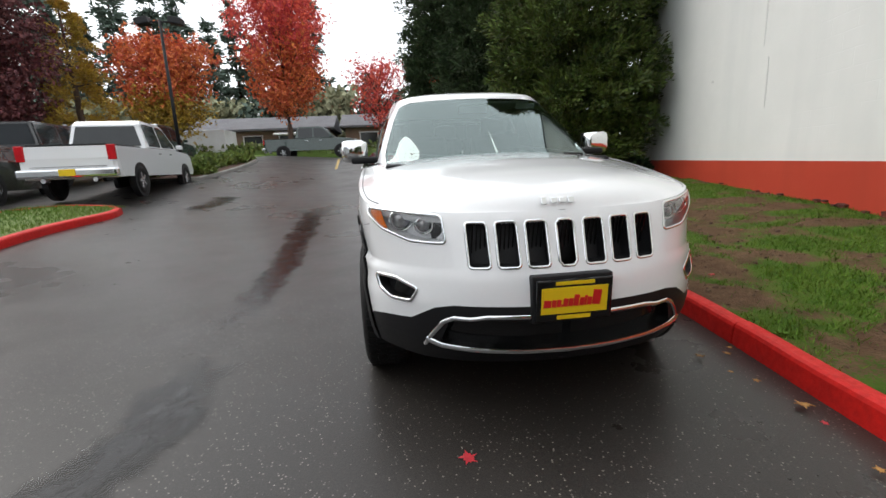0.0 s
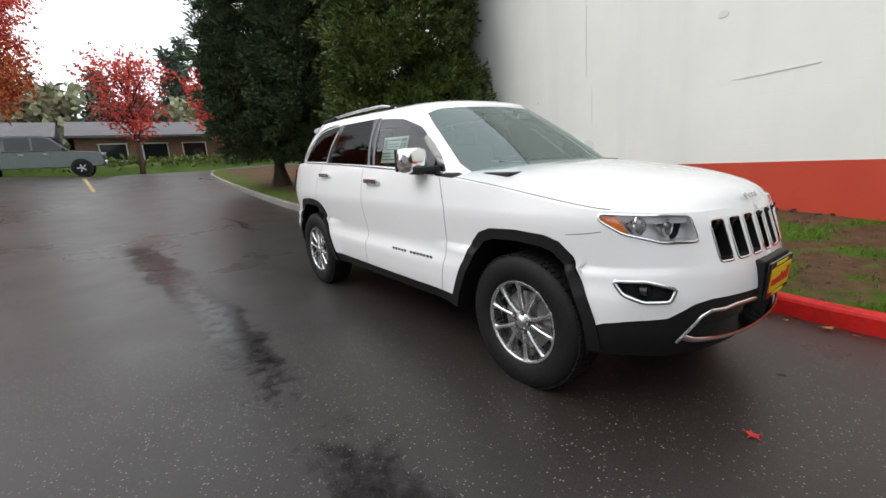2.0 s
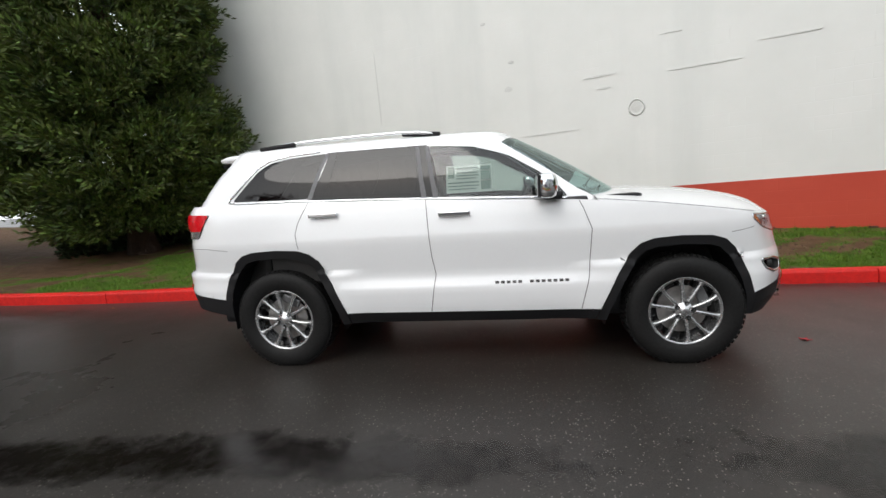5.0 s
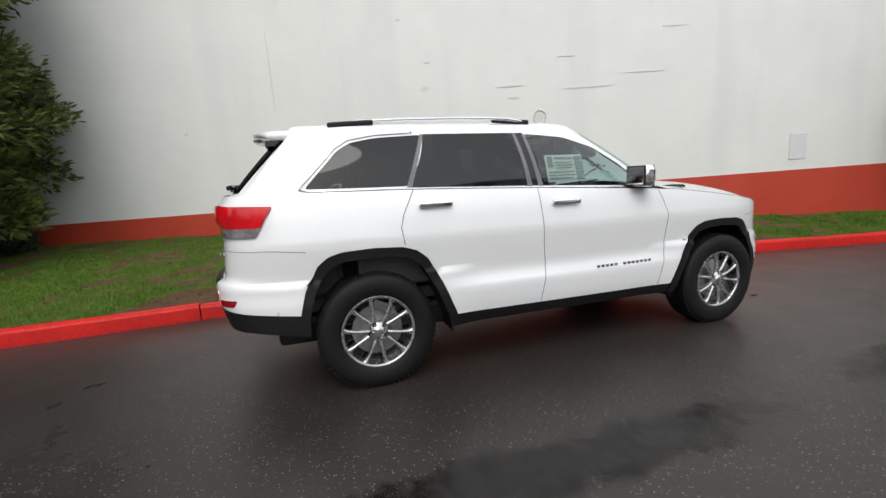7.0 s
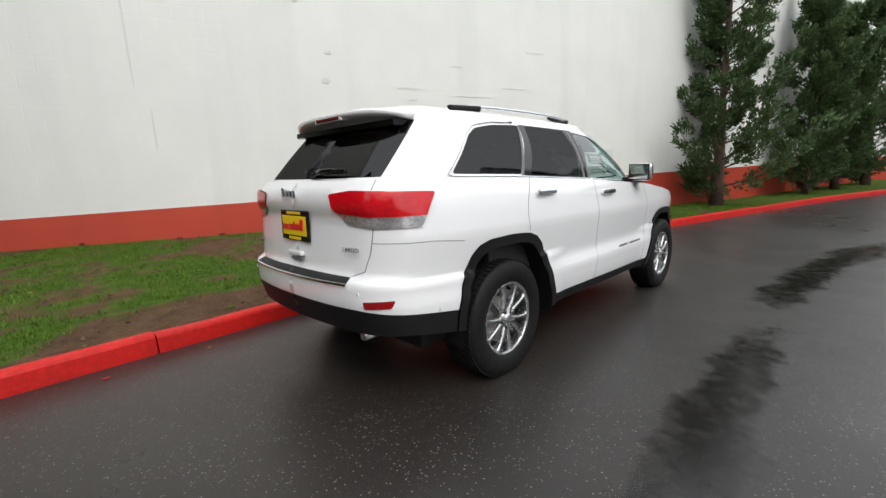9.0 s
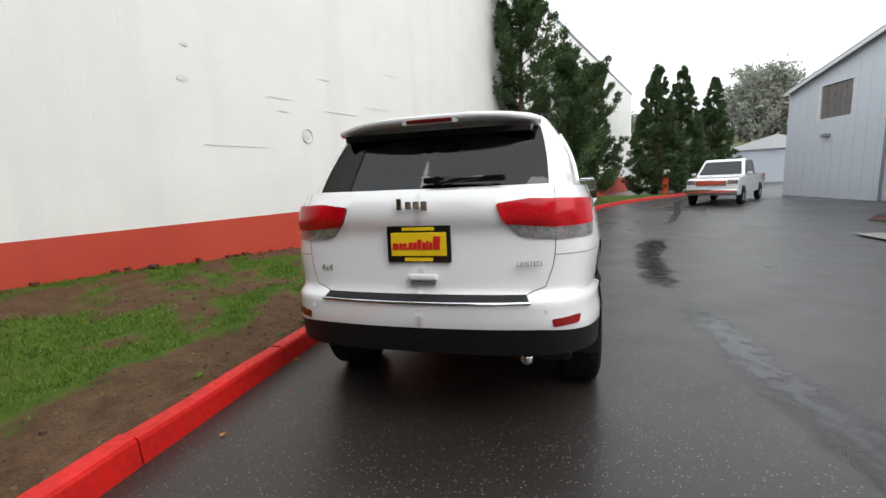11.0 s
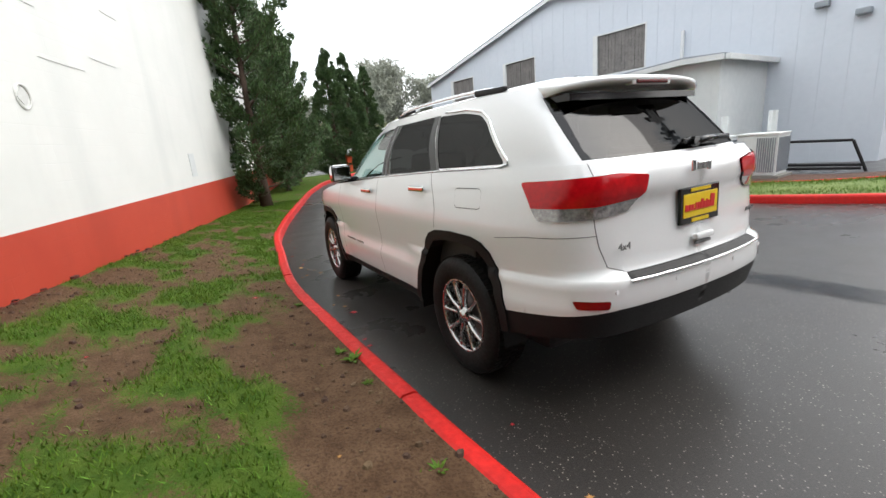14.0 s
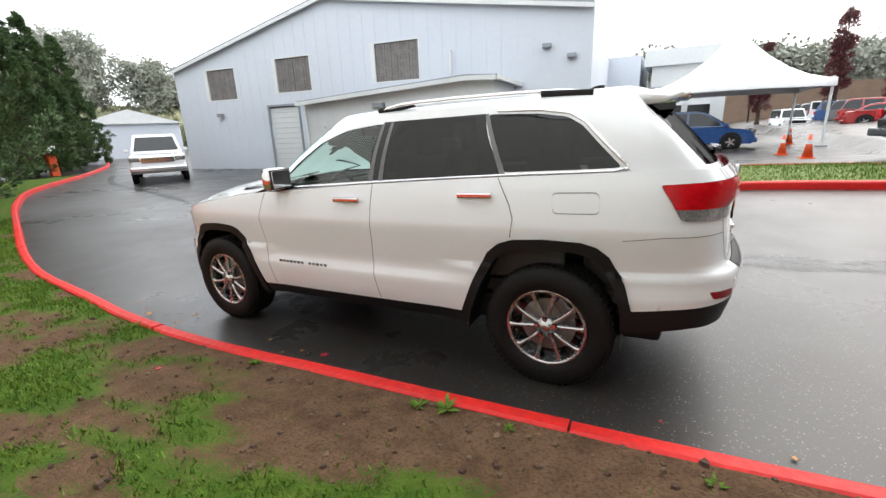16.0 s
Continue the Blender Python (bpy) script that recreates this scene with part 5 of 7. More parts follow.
# under the skin: floor, wheel wells
part("underbody", box((4.05, 1.5, 0.18), (-0.05, 0, 0.40), 0.04), BLACK_PLASTIC, suv, "dark underbody")
part("engine_bay", box((1.1, 1.15, 0.50), (1.55, 0, 0.74), 0.05), BLACK_PLASTIC, suv)
for s in (1, -1):
    for inner in (ARCH_RI, ARCH_FI):
        bm = bmesh.new()
        a = []
        b = []
        c = []
        run = [(a0[0] + (b0[0] - a0[0]) * k / 3, a0[1] + (b0[1] - a0[1]) * k / 3) for a0, b0 in zip(inner, inner[1:]) for k in range(3)] + [inner[-1]]
        for x, z in run:
            q = body(s_of_x(x, z), z, 0.006)
            a.append(bm.verts.new((q.x, q.y * s, z)))
            b.append(bm.verts.new((q.x, 0.55 * s, z)))
        for i in range(len(a) - 1):
            bm.faces.new((a[i], a[i + 1], b[i + 1], b[i]))
        bm.faces.new(b)
        part("wheel_well", bm, BLACK_PLASTIC, suv, "black wheel arch liner")


# wheels
def lathe(profile, n=56):
    """Turn (radius, along) points round the y axis."""
    bm = bmesh.new()
    rings = [[bm.verts.new((r * math.cos(k * math.tau / n), y, r * math.sin(k * math.tau / n))) for k in range(n)] for r, y in profile]
    for a, b in zip(rings, rings[1:]):
        for k in range(n):
            bm.faces.new((a[k], a[(k + 1) % n], b[(k + 1) % n], b[k]))
    return bm


TYRE_R, RIM_R = 0.380, 0.243


def build_wheel():
    """Wheel lying in the xz plane, outer face towards +y."""
    w = empty("wheel")
    tyre = part("tyre", lathe([(RIM_R - 0.01, -0.12), (RIM_R + 0.02, -0.13), (0.31, -0.132), (0.352, -0.122), (0.375, -0.10), (TYRE_R, -0.06), (TYRE_R, 0.06), (0.375, 0.098), (0.366, 0.110), (0.352, 0.119), (0.33, 0.126), (0.31, 0.128), (0.285, 0.126), (RIM_R + 0.014, 0.118), (RIM_R, 0.108), (RIM_R - 0.012, 0.095)]), RUBBER, w, "black treaded tyre", smooth=True)
    bm = bmesh.new()
    for k in range(64):
        for y, d in ((-0.078, 0.02), (-0.027, -0.02), (0.027, 0.02), (0.078, -0.02)):
            a = (k + d * 8) * math.tau / 64
            add_box(bm, (0.010, 0.042, 0.027), ((TYRE_R + 0.001) * math.cos(a), y, (TYRE_R + 0.001) * math.sin(a)), 0, Matrix.Rotation(-a, 4, "Y"))
    part("tread", bm, RUBBER, w)
    part("rim", lathe([(RIM_R - 0.004, 0.110), (RIM_R - 0.010, 0.112), (RIM_R - 0.022, 0.104), (RIM_R - 0.016, 0.085), (RIM_R - 0.030, 0.02), (RIM_R - 0.03, -0.10)]), ALLOY, w, "bright alloy rim", smooth=True)
    part("barrel", lathe([(0.215, 0.03), (0.05, 0.02), (0.02, 0.02)]), GLOSS_BLACK, w)
    part("brake_disc", lathe([(0.165, 0.034), (0.165, 0.042), (0.09, 0.042), (0.05, 0.05), (0.02, 0.05)]), DISC, w, "steel brake disc")
    part("caliper", box((0.07, 0.03, 0.15), (-0.15, 0.048, 0.02), 0.015), ALLOY_DARK, w)
    for k in range(10):
        a = k * math.tau / 10
        pair = 0.10 if k % 2 else -0.10
        bm = bmesh.new()
        rows = []
        for r, half, y, drift in ((0.040, 0.016, 0.090, 0.0), (0.07, 0.0145, 0.097, 0.25), (0.12, 0.0115, 0.101, 0.5), (0.17, 0.0115, 0.101, 0.75), (0.205, 0.014, 0.101, 0.9), (0.218, 0.021, 0.102, 1.0), (0.228, 0.034, 0.102, 1.0)):
            aa = a + pair * (1 - drift)
            c, t = Vector((math.cos(aa), 0, math.sin(aa))), Vector((-math.sin(aa), 0, math.cos(aa)))
            rows.append([bm.verts.new(c * r + t * (half * f) + Vector((0, y + dy, 0))) for f, dy in ((-1, -0.030), (-1, -0.006), (-0.55, 0.004), (0.55, 0.004), (1, -0.006), (1, -0.030))])
        for p, q in zip(rows, rows[1:]):
            for j in range(5):
                bm.faces.new((p[j], p[j + 1], q[j + 1], q[j]))
        bm.faces.new(rows[-1])
        part("spoke", bm, ALLOY, w, smooth=True)
    part("hub", lathe([(0.066, 0.07), (0.064, 0.094), (0.055, 0.103), (0.034, 0.106), (0.032, 0.112), (0.012, 0.115), (0.001, 0.115)], 32), ALLOY, w, smooth=True)
    for k in range(5):
        a = (k + 0.5) * math.tau / 5 + 0.3
        c = Vector((0.055 * math.cos(a), 0, 0.055 * math.sin(a)))
        part("lug_hole", tube(c + Vector((0, 0.098, 0)), c + Vector((0, 0.1055, 0)), 0.0155, None, 12), GLOSS_BLACK, w)
        part("lug_nut", tube(c + Vector((0, 0.098, 0)), c + Vector((0, 0.113, 0)), 0.0095, 0.008, 6), CHROME, w)
    return w


wheel = build_wheel()
wheel.parent = suv
tagged(wheel, "ten-spoke grey polished alloy wheel")
wheel.matrix_basis = pose(1.4575, 0.805, TYRE_R - 0.004, 0, 12, 0)
for x, y, turn, spin in ((-1.4575, 0.805, 0, 40), (1.4575, -0.805, 180, 25), (-1.4575, -0.805, 180, 64)):
    ob = copy_thing(wheel, pose(x, y, TYRE_R - 0.004, 0, spin, turn))
    ob.parent = suv

# cabin inside
part("dashboard", box((0.42, 1.40, 0.28), (0.72, 0, 1.03), 0.07), SEAT, suv, "black dashboard")
for s in (1, -1):
    part("door_card", box((2.4, 0.06, 0.55), (-0.35, s * 0.80, 0.92), 0.02), SEAT, suv)
part("cabin_floor", box((3.2, 1.5, 0.08), (-0.6, 0, 0.56)), SEAT, suv)
part("boot_trim", box((0.55, 1.40, 0.55), (-1.90, 0, 0.85), 0.05), SEAT, suv)
part("headliner", box((1.75, 1.18, 0.02), (-0.85, 0, 1.672)), PAPER, suv, "pale headliner")
for x, ys in ((-0.02, (0.37, -0.37)), (-0.95, (0.40, 0.0, -0.40))):
    for y in ys:
        seat = empty("seat")
        seat.parent = suv
        tagged(seat, "black leather car seat")
        w = 0.50 if x > -0.5 else 0.38
        part("cushion", box((0.52, w, 0.16), (x, y, 0.80), 0.06), SEAT, seat, smooth=True)
        part("backrest", box((0.15, w, 0.62), (x - 0.30, y, 1.10), 0.06, Matrix.Rotation(-0.28, 4, "Y")), SEAT, seat, smooth=True)
        part("headrest", box((0.11, 0.26, 0.18), (x - 0.43, y, 1.475), 0.045), SEAT, seat, smooth=True)
ring = [Vector((0.42 + 0.185 * math.sin(k * math.tau / 32) * 0.35, 0.37 + 0.185 * math.cos(k * math.tau / 32), 1.09 + 0.185 * math.sin(k * math.tau / 32) * 0.93)) for k in range(33)]
part("steering_wheel", sweep(ring, 0.017, 8), SEAT, suv, "black steering wheel", smooth=True)
bm = box((0.05, 0.14, 0.10), (0.43, 0.37, 1.08), 0.02)
add_box(bm, (0.02, 0.34, 0.035), (0.43, 0.37, 1.09), 0.008)
part("steering_hub", add_box(bm, (0.25, 0.05, 0.05), (0.56, 0.37, 1.05), 0.01), SEAT, suv)
part("inner_mirror", box((0.03, 0.24, 0.07), (0.36, 0, 1.585), 0.015), SEAT, suv, "black inner mirror")
# price sheet behind the right front window
sticker = empty("price_sheet")
sticker.parent = suv
tagged(sticker, "pale printed price sheet in the window")
def glass_at(x, z, inn):
    q = cabin(u_of_x(x, z), z, -inn)
    return Vector((q.x, -q.y, q.z))
def sticker_patch(name, x0, x1, z0, z1, inn, material):
    q = [glass_at(x, z, inn) for x, z in ((x0, z0), (x1, z0), (x1, z1), (x0, z1))]
    back = [p + Vector((0, 0.002, 0)) for p in q]
    return solid(name, q + back, [(0, 1, 2, 3), (7, 6, 5, 4), (0, 4, 5, 1), (1, 5, 6, 2), (2, 6, 7, 3), (3, 7, 4, 0)], material, sticker)
sticker_patch("sheet", -0.135, 0.195, 1.268, 1.465, 0.018, PAPER)
for a, b, c, d in ((-0.12, -0.075, 1.375, 1.455), (0.115, 0.185, 1.425, 1.452), (0.115, 0.185, 1.355, 1.415), (0.115, 0.185, 1.285, 1.345), (-0.06, 0.10, 1.435, 1.448), (-0.06, 0.09, 1.405, 1.413), (-0.06, 0.10, 1.385, 1.393), (-0.06, 0.08, 1.365, 1.373), (-0.12, 0.10, 1.335, 1.345), (-0.12, 0.10, 1.312, 1.32), (-0.12, 0.08, 1.29, 1.298)):
    sticker_patch("print_bar", a, b, c, d, 0.014, PRINT)
q = cabin(u_front(0.5, 1.6), 1.6, -0.02)
part("screen_label", box((0.02, 0.16, 0.04), (0.275, 0.47, 1.61), 0.001, Matrix.Rotation(0.6, 4, "Y")), PAPER, suv, "white windscreen label")



# ---- plants ----
def leaf_cloud(points, ways, sizes, seed, per=4, flat=0.35, spread=0.9):
    """Small diamond leaflets fanned out at each point along its way."""
    r = np.random.RandomState(seed)
    n = len(points)
    p = np.repeat(np.asarray(points), per, 0)
    w = np.repeat(np.asarray(ways), per, 0) + r.normal(0, spread * 0.5, (n * per, 3))
    w /= np.linalg.norm(w, axis=1, keepdims=True) + 1e-9
    s = np.repeat(np.asarray(sizes), per)[:, None] * r.uniform(0.7, 1.3, (n * per, 1))
    a = np.cross(w, r.normal(0, 1, (n * per, 3)))
    a /= np.linalg.norm(a, axis=1, keepdims=True) + 1e-9
    p = p + r.normal(0, 0.35, (n * per, 3)) * s
    v = np.stack([p, p + w * s * 0.5 + a * s * flat, p + w * s, p + w * s * 0.45 - a * s * flat], 1).reshape(-1, 3)
    f = np.arange(len(v)).reshape(-1, 4)
    return v, f


def cloud_mesh(name, v, f, material, parent, label=""):
    me = bpy.data.meshes.new(name)
    me.from_pydata(v.tolist(), [], f.tolist())
    me.materials.append(material)
    ob = new(name, me)
    ob.parent = parent
    return tagged(ob, label)


def trunk_bm(height, r0, seed, lean=0.02, r1=0.03):
    r = random.Random(seed)
    pts, x, y = [], 0.0, 0.0
    for k in range(9):
        t = k / 8
        pts.append((x, y, height * t - 0.15))
        x += r.uniform(-lean, lean) * height / 8
        y += r.uniform(-lean, lean) * height / 8
    return sweep(pts, [r0 * (1 - t / 8) + r1 * t / 8 + (0.25 * r0 if t == 0 else 0) for t in range(9)], 9)


def conifer(name, at, height, radius, foliage, seed, label, count=2600, leaf=0.28, base=0.10, shape=0.75, lumps=0.28, group="", per=5, tuft=0.34):
    """A dense conifer: tapered trunk and a lumpy crown of many tufts."""
    root = tagged(empty(name, Matrix.Translation(at)), label, "tree", group)
    part("trunk", trunk_bm(height * 0.95, height * 0.022 + 0.04, seed), BARK, root, smooth=True)
    r = np.random.RandomState(seed)
    # sprays gathered into tufts over the crown, a third of them deeper inside
    each = 42
    tufts = max(60, count // each)
    h = base + (1 - base) * r.beta(1.0, 1.3, tufts)
    ang = r.uniform(0, math.tau, tufts)
    prof = np.clip(np.minimum((h - base) / 0.12 * 0.35 + 0.65, 1) * (1 - (h - base) / (1 - base)) ** shape, 0.02, 1)
    lump = np.array([noise.noise((math.cos(a) * 1.7 + seed, math.sin(a) * 1.7, hh * height * 0.75)) + 0.6 * noise.noise((math.cos(a) * 4 + seed, math.sin(a) * 4, hh * height * 2.2)) for a, hh in zip(ang, h)])
    depth = np.where(r.uniform(0, 1, tufts) < 0.34, r.uniform(0.35, 0.8, tufts), r.uniform(0.82, 1.08, tufts))
    rad = radius * prof * (1 + lumps * lump) * depth
    out = np.stack([np.cos(ang), np.sin(ang), np.full(tufts, 0.35)], 1)
    centre = np.stack([np.cos(ang) * rad, np.sin(ang) * rad, h * height], 1)
    size = (tuft * r.uniform(0.6, 1.35, tufts) * np.clip(prof * 1.6, 0.35, 1))[:, None, None]
    ball = r.normal(0, 1, (tufts, each, 3))
    ball /= np.linalg.norm(ball, axis=2, keepdims=True) + 1e-9
    ball += out[:, None, :] * 0.35
    p = (centre[:, None, :] + ball * size * np.array([1, 1, 0.62]) * r.uniform(0.45, 1.0, (tufts, each, 1))).reshape(-1, 3)
    w = (ball + out[:, None, :] * 0.5).reshape(-1, 3)
    v, f = leaf_cloud(p, w, np.full(len(p), leaf), seed, per, 0.17, 0.7)
    cloud_mesh("crown", v, f, foliage, root)
    for k in range(10):
        a, z = r.uniform(0, math.tau), height * r.uniform(base, 0.75)
        L = radius * 0.7 * (1 - z / height) ** 0.6
        part("limb", sweep([(0, 0, z), (math.cos(a) * L * 0.5, math.sin(a) * L * 0.5, z + L * 0.12), (math.cos(a) * L, math.sin(a) * L, z + L * 0.35)], [0.045, 0.03, 0.01], 5), BARK, root)
    return root


def juniper(name, at, height, radius, foliage, seed, label, group="", arms=40):
    """A twisted juniper: arms that sweep out and turn up, each carrying dense pads of foliage."""
    root = tagged(empty(name, Matrix.Translation(at)), label, "tree", group)
    part("trunk", trunk_bm(height * 0.97, height * 0.016 + 0.04, seed, 0.03, 0.015), BARK, root, smooth=True)
    r = random.Random(seed)
    pads, ways, sizes = [], [], []
    for k in range(arms):
        t = 0.02 + 0.96 * (k + r.random() * 0.8) / arms
        a = k * 2.4 + r.uniform(-0.6, 0.6)
        L = (radius * (1 - t) ** 0.5 + 0.2) * r.uniform(0.45, 1.3)
        bend = r.uniform(-0.5, 0.5)
        lift = r.uniform(0.1, 0.6) * (0.5 + t)
        pts = []
        for m in range(7):
            q = m / 6
            aa = a + bend * q
            pts.append(Vector((math.cos(aa) * L * q, math.sin(aa) * L * q, height * t + L * (lift * q + 0.5 * q ** 3))))
        part("bough", sweep(pts, [0.03 * (1 - m / 7) for m in range(7)], 5), BARK, root)
        for m in range(2 if t < 0.75 else 1, 7):
            pads.append(pts[m] + Vector((r.gauss(0, 0.05), r.gauss(0, 0.05), r.gauss(0.02, 0.04))))
            d = (pts[m] - pts[m - 1]).normalized()
            ways.append((d.x, d.y, d.z + 0.35))
            sizes.append(r.uniform(0.16, 0.30) * (1.15 - 0.45 * m / 6) * (1.1 - 0.4 * t))
    for k in range(9):
        pads.append(Vector((r.gauss(0, 0.05), r.gauss(0, 0.05), height * (0.86 + 0.15 * k / 8))))
        ways.append((0, 0, 1))
        sizes.append(0.16 - 0.011 * k)
    rs = np.random.RandomState(seed)
    each = 48
    ball = rs.normal(0, 1, (len(pads), each, 3))
    ball /= np.linalg.norm(ball, axis=2, keepdims=True)
    way = np.array(ways)[:, None, :]
    size = np.array(sizes)[:, None, None]
    p = (np.array([tuple(q) for q in pads])[:, None, :] + ball * size * np.array([1, 1, 0.55]) + way * size * rs.uniform(-0.4, 0.8, (len(pads), each, 1))).reshape(-1, 3)
    w = (ball * 0.7 + way).reshape(-1, 3)
    v, f = leaf_cloud(p, w, np.full(len(p), 0.10), seed, 5, 0.2, 0.7)
    cloud_mesh("crown", v, f, foliage, root)
    return root


def layered(name, at, height, radius, foliage, seed, label, whorls=18, leaf=0.5, group="", per=5, droop=-0.15, base=0.15, twist=0.25, dens=10):
    """An open conifer whose boughs show: limbs in whorls, sprays along each."""
    root = tagged(empty(name, Matrix.Translation(at)), label, "tree", group)
    part("trunk", trunk_bm(height, height * 0.014 + 0.03, seed, 0.015, 0.015), BARK, root, smooth=True)
    r = random.Random(seed)
    pts, ways, limbs = [], [], bmesh.new()
    for k in range(whorls):
        t = base + (1 - base) * (k + r.random() * 0.6) / whorls
        reach = radius * (1 - t) ** 0.7 * r.uniform(0.7, 1.15) + 0.12
        for b in range(r.randint(4, 6)):
            a = r.uniform(0, math.tau)
            L = reach * r.uniform(0.55, 1.2)
            rise = (r.uniform(0.1, twist * 2.4) if twist > 0.3 else r.uniform(-0.1, 0.15)) + droop
            end = Vector((math.cos(a) * L, math.sin(a) * L, height * t + L * rise))
            add_tube(limbs, (0, 0, height * t), end, 0.02 + 0.012 * L, 0.006, 5)
            m = max(3, int(dens * L / max(leaf, 0.2) * 0.35) + 2)
            for j in range(m):
                q = Vector((0, 0, height * t)).lerp(end, (j + 0.6) / m)
                q.z += 0.25 * rise * L * ((j / m) ** 2)
                pts.append(q + Vector((r.gauss(0, 0.08), r.gauss(0, 0.08), r.gauss(0, 0.05))) * (L * 0.5 + 0.3))
                ways.append((math.cos(a) + r.gauss(0, 0.4), math.sin(a) + r.gauss(0, 0.4), rise + r.uniform(-0.1, 0.5)))
    part("bough", limbs, BARK, root)
    v, f = leaf_cloud(np.array([tuple(p) for p in pts]), np.array(ways), np.full(len(pts), leaf), seed, per, 0.2, 0.7)
    cloud_mesh("crown", v, f, foliage, root)
    return root


def broadleaf(name, at, height, width, foliage, seed, label, clear=0.28, count=1500, leaf=0.30, bare=0.0, shape="egg", second=None, group=""):
    """Trunk, forking limbs and a crown of leaf clumps with gaps."""
    root = tagged(empty(name, Matrix.Translation(at)), label, "tree", group)
    r = random.Random(seed)
    part("trunk", trunk_bm(height * 0.8, height * 0.018 + 0.03, seed), BARK, root, smooth=True)
    tips, limbs = [], bmesh.new()
    for k in range(26):
        t = clear + (0.92 - clear) * k / 26
        a = k * 2.4 + r.uniform(-0.4, 0.4)
        u = (t - clear) / (1 - clear)
        L = width * (math.sin(math.pi * min(1, 0.18 + 0.82 * u)) ** 0.6 if shape == "egg" else 1 - u * 0.75) * r.uniform(0.65, 1.1)
        mid = Vector((math.cos(a) * L * 0.5, math.sin(a) * L * 0.5, height * t + L * 0.45))
        end = Vector((math.cos(a) * L, math.sin(a) * L, height * t + L * 0.95))
        end.z = min(end.z, height)
        add_tube(limbs, (0, 0, height * t * 0.9), mid, 0.05, 0.03, 5)
        add_tube(limbs, mid, end, 0.03, 0.008, 5)
        tips += [mid, mid.lerp(end, 0.5), end, Vector((0, 0, height * t)).lerp(mid, 0.6)]
    part("bough", limbs, BARK, root)
    pts = []
    for _ in range(count):
        c = r.choice(tips)
        q = c + Vector((r.gauss(0, 1), r.gauss(0, 1), r.gauss(0, 0.8))) * width * 0.17
        if q.z > height * clear * 0.85 and r.random() > bare:
            pts.append(tuple(q))
    pts = np.array(pts)
    ways = np.random.RandomState(seed).normal(0, 1, pts.shape)
    if second is not None:
        low = pts[:, 2] < height * (clear + 0.38) + np.random.RandomState(seed + 1).normal(0, height * 0.07, len(pts))
        v, f = leaf_cloud(pts[low], ways[low], np.full(low.sum(), leaf), seed + 2, 5, 0.4, 1)
        cloud_mesh("lower_crown", v, f, second, root)
        pts, ways = pts[~low], ways[~low]
    v, f = leaf_cloud(pts, ways, np.full(len(pts), leaf), seed, 5, 0.4, 1)
    cloud_mesh("crown", v, f, foliage, root)
    return root


def shrub(at, size, seed, foliage=FOL_SHRUB, label="low leafy green shrub in a planting bed", count=260, leaf=0.12):
    root = tagged(empty("shrub", Matrix.Translation(at)), label, "shrub", "shrubs")
    r = np.random.RandomState(seed)
    d = r.normal(0, 1, (count, 3))
    d /= np.linalg.norm(d, axis=1, keepdims=True)
    d[:, 2] = np.abs(d[:, 2])
    p = d * np.array([size, size, size * 0.8]) * (r.uniform(0.55, 1.05, (count, 1)))
    v, f = leaf_cloud(p, d + (0, 0, 0.4), np.full(count, leaf), seed, 5, 0.3, 1)
    cloud_mesh("leaves", v, f, foliage, root)
    bm = bmesh.new()
    for k in range(7):
        a = k * 0.9
        add_tube(bm, (0, 0, -0.1), (math.cos(a) * size * 0.6, math.sin(a) * size * 0.6, size * 0.5), 0.02, 0.006, 5)
    part("stems", bm, BARK, root)
    return root


def gz(x, y):
    return ground_z(x, y)


# cedars behind the car
conifer("cedar", (-7.45, 4.3, 0.52), 11.5, 1.85, FOL_CEDAR, 11, "tall dense cedar with yellow-green sprays by the wall", 50000, 0.12, 0.05, 0.36, 0.36, per=6, tuft=0.36)
conifer("cedar", (-13.0, 2.4, 0.95), 12.0, 1.95, FOL_DARK, 12, "tall dark dense cedar with a bare trunk foot", 44000, 0.12, 0.08, 0.33, 0.32, per=5, tuft=0.34)
conifer("cedar", (-11.3, 3.6, 0.8), 12.0, 2.05, FOL_DARK, 13, "tall dark dense cedar with a bare trunk foot", 44000, 0.12, 0.08, 0.33, 0.32, per=5, tuft=0.34)
for k, (x, y, s) in enumerate(((-8.0, 5.55, 0.75), (-9.2, 5.9, 0.8), (-8.9, 4.6, 0.6), (-6.9, 5.75, 0.5))):
    shrub((x, y, 0.58), s, 70 + k, FOL_DARK, "dark evergreen shrub at the foot of the wall", 420, 0.14)
# cypresses along the wall
for k, (x, y, tall, wide) in enumerate(((10.5, 0.48, 7.8, 1.5), (15.2, -1.05, 6.6, 1.15), (17.6, -1.7, 6.0, 1.05), (20.2, -2.5, 6.8, 1.3))):
    juniper("juniper", (x, y, -0.05), tall, wide, FOL_CYPRESS, 21 + k, "twisted dark green juniper against the white wall", "wall junipers", 48 if k == 0 else 38)
conifer("arborvitae", (30.6, -9.1, -0.1), 8.6, 2.0, FOL_CYPRESS, 31, "tall conical arborvitae at the bend of the drive", 16000, 0.13, 0.02, 0.8, 0.12, "arborvitae row", 5, 0.22)
conifer("arborvitae", (36.5, -12.9, -0.1), 8.6, 2.1, FOL_CYPRESS, 32, "tall conical arborvitae at the bend of the drive", 16000, 0.13, 0.02, 0.8, 0.12, "arborvitae row", 5, 0.22)
conifer("arborvitae", (27.5, -6.9, -0.1), 8.2, 2.0, FOL_CYPRESS, 33, "tall conical arborvitae at the bend of the drive", 16000, 0.13, 0.02, 0.8, 0.12, "arborvitae row", 5, 0.22)


